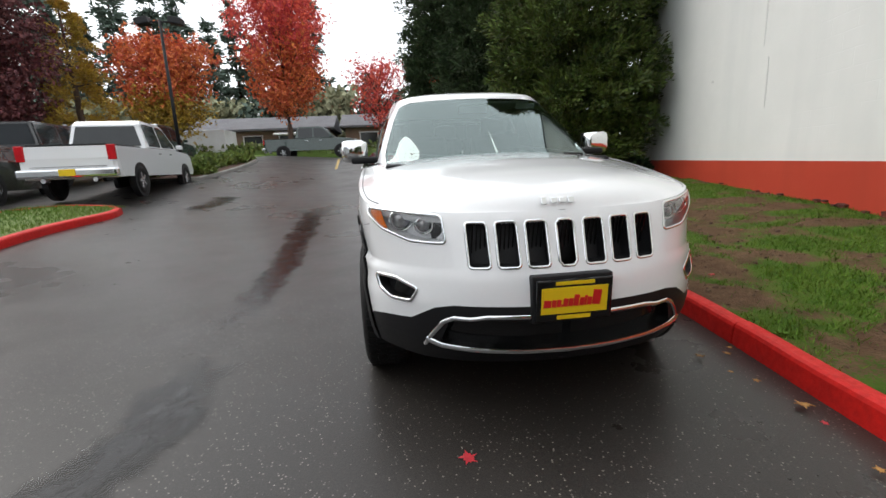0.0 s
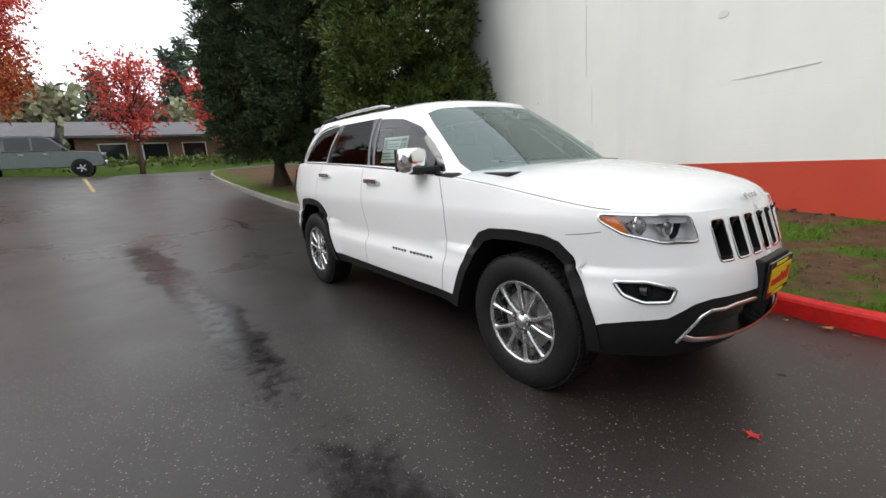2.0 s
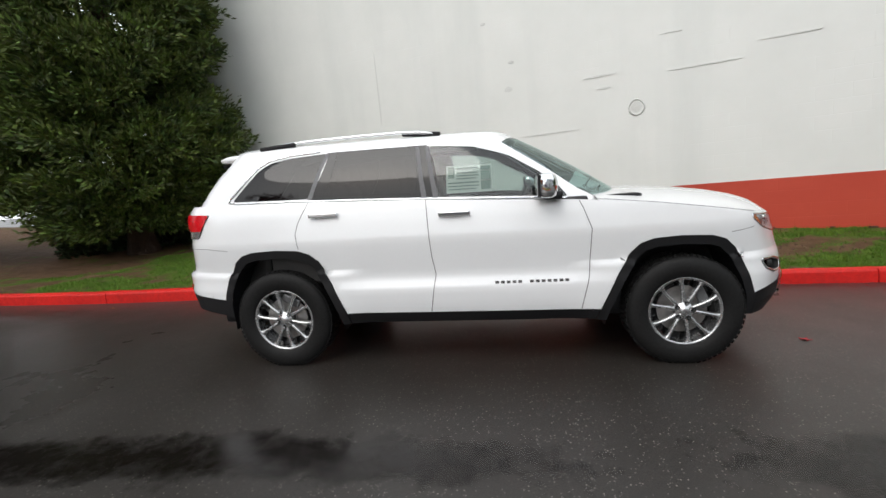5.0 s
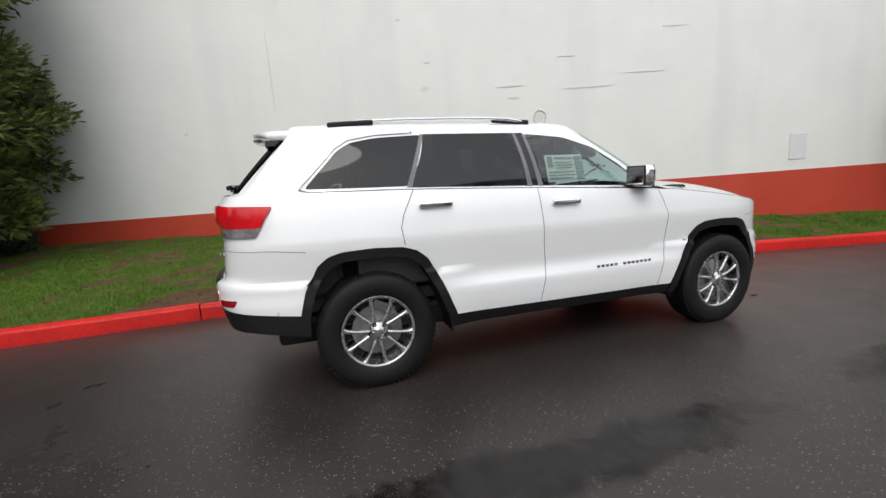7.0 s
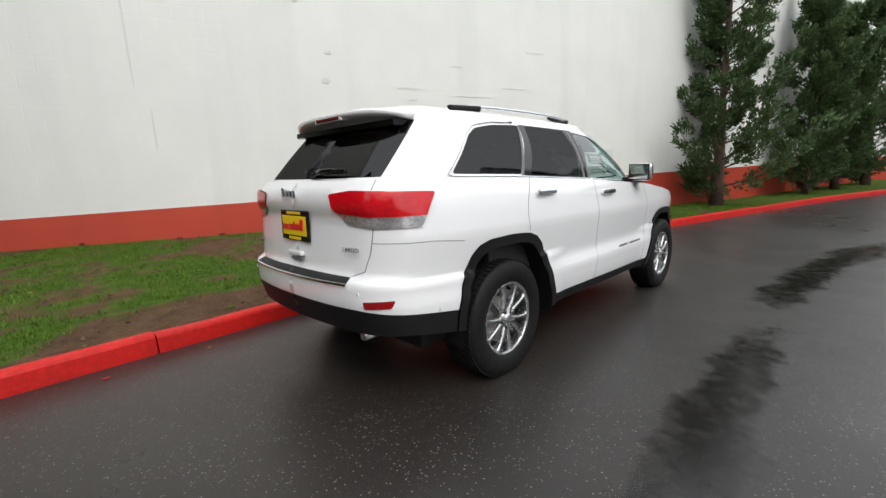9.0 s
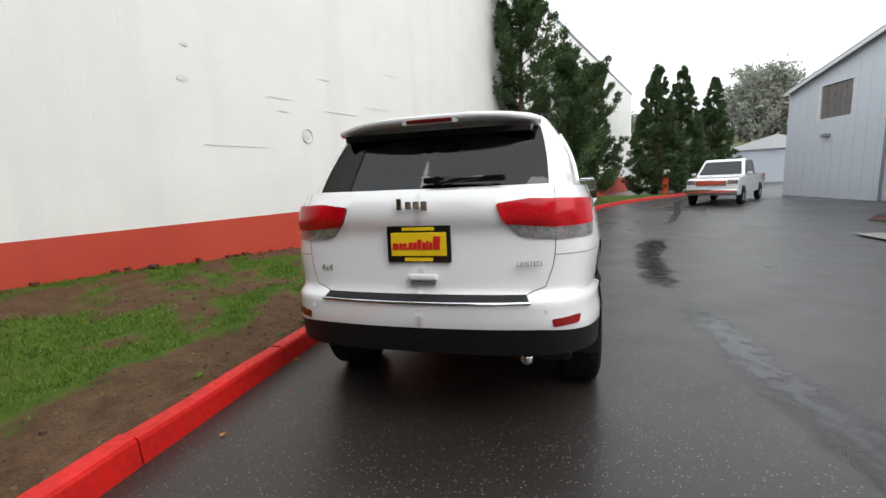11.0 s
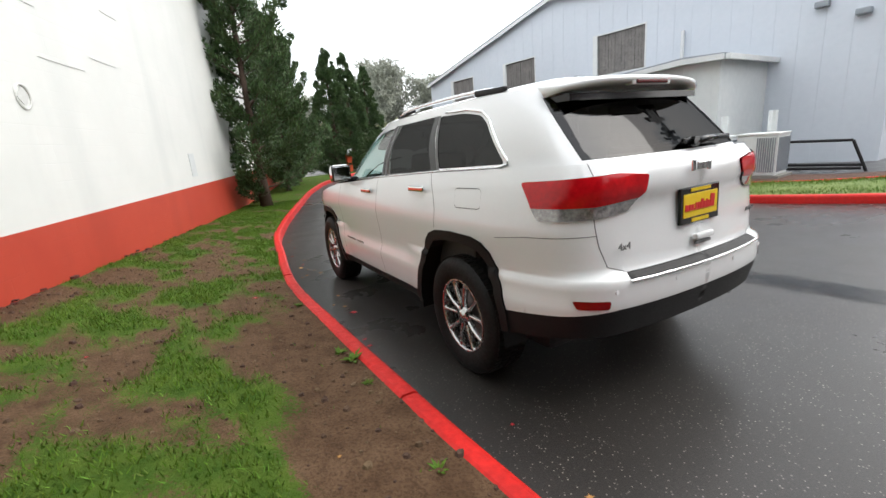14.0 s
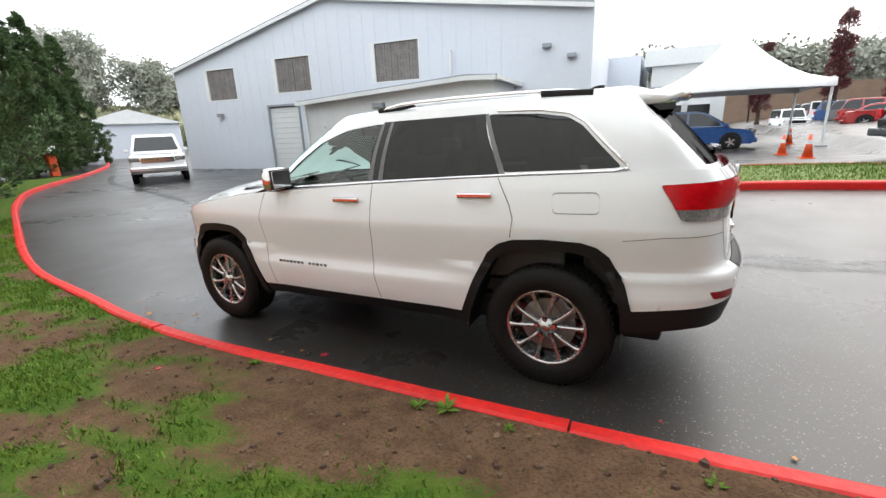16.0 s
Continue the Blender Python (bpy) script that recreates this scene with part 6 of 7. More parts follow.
# grass blades on the turf
def grass_blades():
    r = np.random.RandomState(9)
    v = []
    near = [i for i in range((LAWN_ROWS - 1) * LAWN_COLS) if -7.5 < LAWN_V[i][0] < 11 and (i % LAWN_COLS) < LAWN_COLS - 1]
    for i in near:
        a, b, c = Vector(LAWN_V[i]), Vector(LAWN_V[i + 1]), Vector(LAWN_V[i + LAWN_COLS])
        k = LAWN_C[i]
        n = int(max(0, k - 0.42) * 46 + r.random_sample() * 1.2) if k > 0.40 else int(r.random_sample() * 1.15)
        for _ in range(n):
            p = a + (b - a) * r.random_sample() + (c - a) * r.random_sample()
            ang, h = r.uniform(0, math.tau), r.uniform(0.018, 0.05)
            d = Vector((math.cos(ang), math.sin(ang), 0))
            lean = Vector((r.normal(0, 0.5), r.normal(0, 0.5), 1.0)).normalized() * h
            v += [p - d * 0.0045, p + d * 0.0045, p + lean]
    f = [(i, i + 1, i + 2) for i in range(0, len(v), 3)]
    return tagged(solid("grass", v, f, GRASS), "short wet green grass blades in patches", "grass", kind="stuff")


grass_blades()


def soil_clods():
    """Crumbs of earth and small stones lying on the bare soil."""
    r = random.Random(31)
    v, f = [], []
    spots = [i for i in range(len(LAWN_V)) if -4.5 < LAWN_V[i][0] < 4.5 and LAWN_C[i] < 0.4]
    for i in r.sample(spots, min(len(spots), 1500)):
        x, y, z = LAWN_V[i]
        x, y, a = x + r.uniform(-0.08, 0.08), y + r.uniform(-0.03, 0.03), r.uniform(0, math.tau)
        size = 0.006 + 0.022 * r.random() ** 3
        base = len(v)
        for k in range(5):
            b = a + k * math.tau / 5
            q = size * r.uniform(0.7, 1.2)
            v.append((x + math.cos(b) * q, y + math.sin(b) * q, z - 0.004))
            v.append((x + math.cos(b) * q * 0.65, y + math.sin(b) * q * 0.65, z + size * r.uniform(0.35, 0.8)))
        for k in range(5):
            m = (k + 1) % 5
            f.append((base + 2 * k, base + 2 * m, base + 2 * m + 1, base + 2 * k + 1))
        f.append(tuple(base + 2 * k + 1 for k in range(5)))
    return tagged(solid("soil_clods", v, f, CLOD), "small crumbs of brown earth on the bare soil", "soil", kind="stuff")


CLOD = varied(surface("crumbled_brown_earth", (0.13, 0.08, 0.048), (0.06, 0.034, 0.02), 0.9, big=6, small=60, bump=0.6), 0.4)
soil_clods()


def weed(at, size, seed):
    """A low rosette of narrow leaves."""
    root = tagged(empty("weed", Matrix.Translation(at)), "small green weed tuft beside the red kerb", "weed", "kerb weeds")
    r = random.Random(seed)
    for k in range(14):
        a, L = k * 2.4 + r.uniform(-0.3, 0.3), size * r.uniform(0.6, 1.1)
        d, n = Vector((math.cos(a), math.sin(a), 0)), Vector((-math.sin(a), math.cos(a), 0))
        rise = r.uniform(0.25, 0.9)
        q = [d * 0.005, d * L * 0.5 + n * L * 0.16 + Vector((0, 0, L * rise * 0.7)), d * L + Vector((0, 0, L * rise)), d * L * 0.5 - n * L * 0.16 + Vector((0, 0, L * rise * 0.7))]
        low = [p - Vector((0, 0, 0.002)) for p in q]
        solid("leaf_blade", q + low, [(0, 1, 2, 3), (7, 6, 5, 4), (0, 4, 5, 1), (1, 5, 6, 2), (2, 6, 7, 3), (3, 7, 4, 0)], GRASS, root)


for k, (x, out, size) in enumerate(((-1.1, 0.17, 0.08), (-0.95, 0.2, 0.06), (-1.45, 0.2, 0.04), (0.3, 0.18, 0.05), (-2.3, 0.25, 0.05), (1.9, 0.16, 0.06))):
    i = min(range(len(KERB)), key=lambda i: abs(KERB[i].x - x))
    weed((x, KERB[i].y + out, ground_z(x, 1.3) + KERB_H - 0.012), size, 60 + k)


# ---- vehicles ----
CAR_GLASS = surface("dark_car_glass", (0.02, 0.024, 0.026), (0.015, 0.018, 0.02), 0.05, 0.07)
def paint(name, col):
    return surface(name, col, tuple(c * 0.92 for c in col), 0.25, 0.3, big=1, small=50, coat=1.0)
P_WHITE = PAINT
P_BLACK = paint("black_car_paint", (0.008, 0.008, 0.009))
P_GREEN = paint("dark_green_car_paint", (0.006, 0.03, 0.022))
P_BLUE = paint("blue_car_paint", (0.01, 0.07, 0.24))
P_RED = paint("red_car_paint", (0.35, 0.012, 0.015))
P_GREY = paint("grey_car_paint", (0.10, 0.105, 0.11))
P_SILVER = paint("silver_car_paint", (0.42, 0.43, 0.44))

STYLES = {
    # body outline (x, z), then the cabin's outline (x, z) from its rear foot round to its front foot, axle places
    "suv": ([(-2.3, 0.45), (-2.35, 0.75), (-2.3, 1.05), (0.95, 1.08), (1.9, 1.0), (2.25, 0.85), (2.3, 0.5), (2.15, 0.32), (-2.1, 0.32)],
            [(-2.28, 1.04), (-2.0, 1.68), (-1.7, 1.76), (-0.1, 1.75), (0.2, 1.68), (0.98, 1.06)], (-1.4, 1.4)),
    "boxy": ([(-2.1, 0.5), (-2.15, 0.8), (-2.12, 1.15), (1.1, 1.15), (1.95, 1.08), (2.05, 0.9), (2.05, 0.5), (1.9, 0.36), (-2.0, 0.36)],
             [(-2.1, 1.14), (-2.05, 1.82), (-1.9, 1.86), (0.4, 1.85), (0.55, 1.8), (0.95, 1.14)], (-1.3, 1.35)),
    "sedan": ([(-2.35, 0.4), (-2.4, 0.7), (-2.3, 0.98), (-1.7, 1.02), (1.0, 0.98), (1.95, 0.85), (2.3, 0.7), (2.35, 0.42), (2.2, 0.25), (-2.2, 0.27)],
              [(-2.0, 1.0), (-1.35, 1.36), (-0.9, 1.43), (0.0, 1.43), (0.3, 1.38), (1.15, 0.97)], (-1.4, 1.42)),
    "van": ([(-2.5, 0.42), (-2.55, 0.8), (-2.5, 1.05), (1.3, 1.0), (2.1, 0.9), (2.45, 0.75), (2.5, 0.45), (2.35, 0.27), (-2.35, 0.28)],
            [(-2.48, 1.03), (-2.25, 1.66), (-2.0, 1.74), (0.1, 1.74), (0.5, 1.66), (1.55, 0.99)], (-1.5, 1.55)),
    "pickup": ([(-2.9, 0.62), (-2.92, 0.9), (-2.9, 1.17), (1.3, 1.2), (2.55, 1.12), (2.8, 0.95), (2.85, 0.55), (2.7, 0.42), (-2.8, 0.45)],
               [(-0.95, 1.18), (-0.85, 1.82), (-0.7, 1.92), (0.55, 1.91), (0.8, 1.84), (1.5, 1.19)], (-1.75, 1.82)),
}


def flank(outline, half, inset_top, z0, z1, scale=1.0):
    """Rings of an outline at several widths: rounded shoulders, tucked-in top."""
    bm = bmesh.new()
    cx = sum(p[0] for p in outline) / len(outline)
    cz = sum(p[1] for p in outline) / len(outline)
    rings = []
    for y, k in ((-half, 0.955), (-half * 0.97, 0.985), (-half * 0.9, 1.0), (half * 0.9, 1.0), (half * 0.97, 0.985), (half, 0.955)):
        ring = []
        for x, z in outline:
            t = max(0, min(1, (z - z0) / max(z1 - z0, 0.01)))
            ring.append(bm.verts.new((cx + (x - cx) * k, y * (1 - inset_top * t), cz + (z - cz) * k)))
        rings.append(ring)
    n = len(outline)
    for a, b in zip(rings, rings[1:]):
        for i in range(n):
            bm.faces.new((a[i], a[(i + 1) % n], b[(i + 1) % n], b[i]))
    bm.faces.new(rings[0])
    bm.faces.new(reversed(rings[-1]))
    return bm


def build_far_wheel():
    w = empty("wheel")
    part("tyre", lathe([(0.2, -0.1), (0.31, -0.11), (0.345, -0.08), (0.35, 0.0), (0.345, 0.08), (0.31, 0.11), (0.23, 0.108), (0.2, 0.1)], 28), RUBBER, w, smooth=True)
    bm = lathe([(0.235, 0.105), (0.215, 0.10), (0.205, 0.06)], 28)
    for k in range(5):
        a = k * math.tau / 5
        add_box(bm, (0.19, 0.03, 0.065), (0.11 * math.cos(a), 0.085, 0.11 * math.sin(a)), 0.006, Matrix.Rotation(-a, 4, "Y"))
    part("rim", bm, ALLOY, w)
    part("hub", tube((0, 0.05, 0), (0, 0.07, 0), 0.2, None, 20), GLOSS_BLACK, w)
    return w


FAR_WHEEL = build_far_wheel()


def vehicle(style, at, yaw, paint_mat, label, half=0.92, category="car", group="", plate_on=False):
    outline, top, axles = STYLES[style]
    root = tagged(empty("pickup_truck" if style == "pickup" else "parked_car", Matrix.Translation(at) @ Matrix.Rotation(radians(yaw), 4, "Z")), label, category, group)
    low, high = min(z for _, z in outline), max(z for _, z in outline)
    part("body", flank(outline, half, 0.05, low, high), paint_mat, root, smooth=False)
    cab_z0, cab_z1 = top[0][1], max(z for _, z in top)
    part("cabin", flank(top, half * 0.93, 0.17, cab_z0, cab_z1), paint_mat, root)
    # glass: side panes inside the cabin outline, screens front and rear
    cx = sum(x for x, _ in top) / len(top)
    for s in (1, -1):
        posts = {"pickup": [-0.8, 0.15, 1.4], "sedan": [-1.75, -0.45, 1.0], "boxy": [-2.0, -1.0, -0.15, 0.9]}.get(style, [-2.2, -1.2, -0.2, 1.3])
        for a, b in zip(posts, posts[1:]):
            def roof(x):
                return interp(x, [p[0] for p in top], [p[1] for p in top])
            z0 = cab_z0 + 0.05
            pts = []
            for x in np.linspace(a + 0.04, b - 0.04, 9):
                z = min(roof(x), cab_z1) - 0.09
                if z > z0 + 0.04:
                    pts.append((float(x), z))
            if len(pts) < 2:
                continue
            poly = [(pts[0][0], z0)] + pts + [(pts[-1][0], z0)]
            bm = bmesh.new()
            f = []
            for x, z in poly:
                t = (z - cab_z0) / (cab_z1 - cab_z0)
                f.append(bm.verts.new((x, s * (half * 0.93 * (1 - 0.17 * t) + 0.006), z)))
            g = [bm.verts.new(v.co - Vector((0, s * 0.03, 0))) for v in f]
            bm.faces.new(f)
            bm.faces.new(reversed(g))
            for i in range(len(f)):
                bm.faces.new((f[i], f[(i + 1) % len(f)], g[(i + 1) % len(f)], g[i]))
            part("side_window", bm, CAR_GLASS, root)
        part("mirror", box((0.12, 0.18, 0.13), (top[-1][0] - 0.25, s * (half + 0.08), cab_z0 + 0.1), 0.03), paint_mat, root)
    for name, a, b in (("windscreen", top[-1], top[-2]), ("rear_screen", top[0], top[1])):
        d = Vector((b[0] - a[0], 0, b[1] - a[1]))
        n = Vector((d.z, 0, -d.x)).normalized()
        if n.x * (1 if name == "windscreen" else -1) < 0:
            n = -n
        bm = bmesh.new()
        q = []
        for t in (0.10, 0.92):
            w = half * 0.93 * (1 - 0.17 * t) - 0.10
            for y in (-w, w):
                q.append(Vector((a[0], y, a[1])) + d * t + n * 0.02)
        v = [bm.verts.new(p) for p in (q[0], q[1], q[3], q[2])]
        g = [bm.verts.new(p.co - n * 0.05) for p in v]
        bm.faces.new(v)
        bm.faces.new(reversed(g))
        for i in range(4):
            bm.faces.new((v[i], v[(i + 1) % 4], g[(i + 1) % 4], g[i]))
        part(name, bm, CAR_GLASS, root)
    x0, x1 = min(x for x, _ in outline), max(x for x, _ in outline)
    zl = high - 0.18
    for s in (1, -1):
        part("tail_lamp", box((0.07, 0.17, 0.34 if style in ("pickup", "boxy") else 0.22), (x0 + 0.02, s * (half - 0.11), zl), 0.02), RED_LENS, root, "red tail lamp")
        part("headlight", box((0.16, 0.36, 0.18), (x1 - 0.10, s * (half - 0.22), zl - 0.05), 0.04), SMOKE_LENS, root, "clear headlight")
        for x in axles:
            part("arch", tube((x, s * (half - 0.12), 0.36), (x, s * (half + 0.006), 0.36), 0.44, 0.43, 28), BLACK_PLASTIC, root)
            wh = copy_thing(FAR_WHEEL, Matrix.Translation((x, s * (half - 0.085), 0.35)) @ Matrix.Rotation(0 if s > 0 else math.pi, 4, "Z"))
            wh.parent = root
        for x in (-0.2, 0.8) if style != "pickup" else (0.35, 1.2):
            part("door_handle", box((0.2, 0.03, 0.035), (x - 0.6, s * (half - 0.005), cab_z0 - 0.14), 0.008), CHROME if style == "pickup" else paint_mat, root)
    part("grille", box((0.05, half * 1.15, 0.22), (x1 - 0.02, 0, zl - 0.08), 0.02), CHROME if style == "pickup" else BLACK_PLASTIC, root)
    part("front_bumper", box((0.16, half * 1.96, 0.2), (x1 - 0.03, 0, low + 0.16), 0.05), CHROME if style == "pickup" else paint_mat, root)
    part("rear_bumper", box((0.2, half * 1.96, 0.2), (x0 - 0.02, 0, low + 0.16), 0.05), CHROME if style == "pickup" else paint_mat, root)
    if style == "pickup":
        part("bed_floor", box((1.85, half * 1.6, 0.03), (-1.92, 0, high + 0.004), 0.004), BLACK_PLASTIC, root, "dark open load bed")
        part("tailgate_gap", box((0.01, half * 1.5, 0.012), (x0 - 0.002, 0, low + 0.30)), DARK_GAP, root)
        part("exhaust", tube((x0 + 0.1, -0.5, low), (x0 - 0.08, -0.5, low), 0.05), CHROME, root)
        part("exhaust", tube((x0 + 0.1, 0.5, low), (x0 - 0.08, 0.5, low), 0.05), CHROME, root)
    if plate_on:
        part("plate", box((0.02, 0.31, 0.15), (x0 - 0.13, 0, low + 0.17), 0.004), PLATE_YELLOW, root, "yellow dealer plate")
    return root


vehicle("pickup", (-9.67, -8.1, gz(-9.67, -8.1)), 187, P_WHITE, "white crew-cab pickup truck with chrome bumpers, parked nose away", 0.98, "truck", plate_on=True)
vehicle("boxy", (-12.2, -11.6, gz(-12, -11.6) + 0.1), 185, P_BLACK, "black boxy off-road car parked in the lot", 0.9)
vehicle("sedan", (-8.9, -11.3, gz(-8.9, -11.3)), 194, P_BLACK, "black low saloon parked beside the pickup", 0.92)
vehicle("pickup", (-17.6, -11.2, gz(-17.6, -11.2)), 182, P_GREEN, "dark green pickup truck parked near the planter", 0.95, "truck")
vehicle("pickup", (-25.6, -5.2, gz(-26, -5)), 88, P_GREEN, "dark green pickup truck on the street above the lot", 0.92, "truck")
vehicle("pickup", (18.4, -8.2, -0.16), 150, P_WHITE, "white pickup truck coming round the shed", 0.98, "truck")
vehicle("van", (-2.6, -21.2, gz(-2.6, -21)), 182, P_BLUE, "blue minivan parked under the white tent", 0.97)
vehicle("van", (-1.4, -24.2, gz(-1.2, -24)), 182, P_BLACK, "black van parked behind the blue one", 0.97)
lot = (("boxy", -5.8, -31, 95, P_WHITE, "white boxy car in the sales lot"), ("sedan", -9.4, -22.6, 168, P_RED, "red saloon in the sales lot"), ("suv", -10.0, -26.4, 168, P_RED, "dark red sport utility car in the sales lot"),
       ("suv", -10.2, -30, 168, P_GREY, "grey sport utility car in the sales lot"), ("van", -10.5, -34, 170, P_BLUE, "bright blue car in the sales lot"), ("boxy", -10.5, -38, 170, P_WHITE, "white boxy car in the sales lot"),
       ("suv", -10.6, -42, 170, P_SILVER, "silver sport utility car in the sales lot"), ("suv", -10.6, -46, 170, P_BLACK, "black sport utility car in the sales lot"), ("suv", -15.5, -28, 165, P_SILVER, "silver sport utility car in the sales lot"),
       ("suv", -15.5, -33, 165, P_GREY, "grey sport utility car in the sales lot"), ("sedan", -15.5, -38, 165, P_BLACK, "black saloon in the sales lot"))
for style, x, y, yaw, pm, label in lot:
    vehicle(style, (x - 4.0, y - 10, gz(x, y - 9) - 0.15), yaw, pm, label, group="cars in the sales lot")


# ---- the far side: street, bank, houses ----
def slab_strip(name, pts, z_add, material, label, category, kind="structure", thick=0.0):
    """A flat strip draped on the ground along pairs of edge points."""
    v = []
    for a, b in pts:
        for k in range(5):
            q = Vector(a).lerp(Vector(b), k / 4)
            v.append((q.x, q.y, gz(q.x, q.y) + z_add))
    f = [(i * 5 + k, (i + 1) * 5 + k, (i + 1) * 5 + k + 1, i * 5 + k + 1) for i in range(len(pts) - 1) for k in range(4)]
    return tagged(solid(name, v, f, material, smooth=True), label, category, kind=kind)


def mound(name, x0, x1, y0, y1, height, material, label, category="bank", nx=26, ny=40, base=None, rough=0.12):
    v, f = [], []
    for i in range(nx + 1):
        for j in range(ny + 1):
            x, y = x0 + (x1 - x0) * i / nx, y0 + (y1 - y0) * j / ny
            e = min(1, 6 * min(i / nx, 1 - i / nx)) ** 0.6 * min(1, 10 * min(j / ny, 1 - j / ny))
            z = (gz(x, y) if base is None else base) - 0.05 + e * (height + rough * noise.noise((x * 0.8, y * 0.8, 0)) * 2)
            v.append((x, y, z))
    m = ny + 1
    f = [(i * m + j, (i + 1) * m + j, (i + 1) * m + j + 1, i * m + j + 1) for i in range(nx) for j in range(ny)]
    return tagged(solid(name, v, f, material, smooth=True), label, category, kind="structure")


GREEN_BANK = surface("green_ground_cover", (0.09, 0.17, 0.025), (0.14, 0.21, 0.035), 0.8, big=1.2, small=14, bump=1.0, dist=0.06)
SHORT_GRASS = surface("bright_wet_turf", (0.11, 0.17, 0.03), (0.16, 0.21, 0.045), 0.7, big=1.0, small=40, bump=1.0, dist=0.03)
mound("bank", -33, -28.5, -40, 14, 0.75, GREEN_BANK, "green planted bank between the street and the houses")
mound("bank_verge", -24.5, -23.0, -7.0, -40, 0.25, GREEN_BANK, "rough green verge at the edge of the street")
slab_strip("street_line", [((-17.0, -3.08), (-17.0, -2.96)), ((-20.5, -3.3), (-20.5, -3.18)), ((-22.6, -3.45), (-22.6, -3.3))], 0.005, YELLOW_LINE, "worn yellow centre line", "road marking")

# clumps over the bank
r = np.random.RandomState(41)
p = np.stack([r.uniform(-33, -28.2, 2600), r.uniform(-34, 12, 2600), np.zeros(2600)], 1)
p[:, 2] = [gz(a, b) + 0.62 + r.uniform(-0.1, 0.25) for a, b in p[:, :2]]
v, f = leaf_cloud(p, r.normal(0, 0.6, p.shape) + (0, 0, 0.8), np.full(len(p), 0.3), 41, 4, 0.3, 1)
bank_leaves = cloud_mesh("ground_cover", v, f, FOL_SHRUB, None, "leafy ground cover on the far bank")
tagged(bank_leaves, category="ground cover", kind="stuff")


def island(name, ring, material, kerb_mat, label, h=0.13, joints=()):
    """A raised bed: kerb round it and a filled top."""
    path = curve_points([Vector(p) for p in ring] + [Vector(ring[0])], 0.3)
    root = tagged(empty(name), label, "island", kind="structure")
    n = max(2, len(path) // 8)
    for a in range(0, len(path) - 1, n):
        run = path[a:min(a + n, len(path) - 1) + 1]
        if len(run) < 2:
            continue
        vv, ff = kerb_stone(run, kerb_mat, h, 1)
        vv = [(x, y, z - ground_z(x) + gz(x, y)) for x, y, z in vv]
        solid("kerb_stone", vv, ff, kerb_mat, root)
    c = sum(path[:-1], Vector((0, 0))) / (len(path) - 1)
    v, f = [], []
    rings = 6
    for k in range(rings + 1):
        for q in path[:-1]:
            e = q + (c - q).normalized() * 0.10
            w = e.lerp(c, k / rings)
            v.append((w.x, w.y, gz(w.x, w.y) + h - 0.02 + 0.05 * (k / rings)))
    m = len(path) - 1
    f = [(k * m + i, k * m + (i + 1) % m, (k + 1) * m + (i + 1) % m, (k + 1) * m + i) for k in range(rings) for i in range(m)]
    solid("bed", v, f, material, root, smooth=True)
    return root


island("grass_island", [(4.0, -5.85), (2.1, -5.9), (0.5, -6.0), (-1.5, -6.05), (-3.5, -6.1), (-5.3, -6.1), (-6.0, -6.5), (-6.1, -7.4), (-5.2, -8.3), (-2.0, -8.5), (0.5, -8.4), (2.5, -7.6)], SHORT_GRASS, KERB_RED, "grass island with a bright red painted kerb")
island("planter_island", [(-12.3, -7.2), (-14.5, -7.0), (-17.5, -7.0), (-20.5, -7.4), (-21.6, -8.6), (-20, -9.8), (-16, -9.8), (-13, -9.6), (-12.0, -8.4)], SOIL, CONCRETE, "planted island with a grey concrete kerb")
for k in range(26):
    r2 = random.Random(k)
    x, y = r2.uniform(-20.5, -12.8), r2.uniform(-9.3, -7.6)
    shrub((x, y, gz(x, y) + 0.12), r2.uniform(0.3, 0.6), 200 + k, FOL_SHRUB if k % 3 else FOL_CEDAR, "yellow-green shrub in the planted island" if k % 3 else "dark green shrub in the planted island", 150, 0.14)
# tufts on the grass island
r = np.random.RandomState(6)
tv = []
for _ in range(16000):
    x, y = r.uniform(-5.9, 3.2), r.uniform(-8.2, -6.25)
    if x > 1.5 and y < -7.6:
        continue
    z = gz(x, y) + 0.12
    a, hgt = r.uniform(0, math.tau), r.uniform(0.03, 0.07)
    tv += [(x, y, z), (x + 0.012 * math.cos(a), y + 0.012 * math.sin(a), z), (x + r.normal(0, 0.02), y + r.normal(0, 0.02), z + hgt)]
tagged(solid("island_grass", tv, [(i, i + 1, i + 2) for i in range(0, len(tv), 3)], GRASS), "short bright grass on the island", "grass", kind="stuff")
# bed in front of the annex
slab_strip("mulch_bed", [((9.5, -8.6), (11, -9.7)), ((6.8, -8.9), (6.9, -10.1))], 0.02, SOIL, "red-brown mulch bed along the annex", "bed")
slab_strip("mulch_bed", [((4.5, -6.6), (4.6, -10.25)), ((3.5, -8.0), (3.6, -10.4)), ((0.5, -8.6), (0.6, -10.6)), ((-1.5, -8.7), (-1.5, -11))], 0.02, SOIL, "red-brown mulch bed along the annex", "bed")
slab_strip("door_apron", [((6.8, -6.8), (6.7, -10.2)), ((4.62, -6.7), (4.6, -10.3))], 0.03, CONCRETE, "wet concrete apron before the annex door", "pavement")


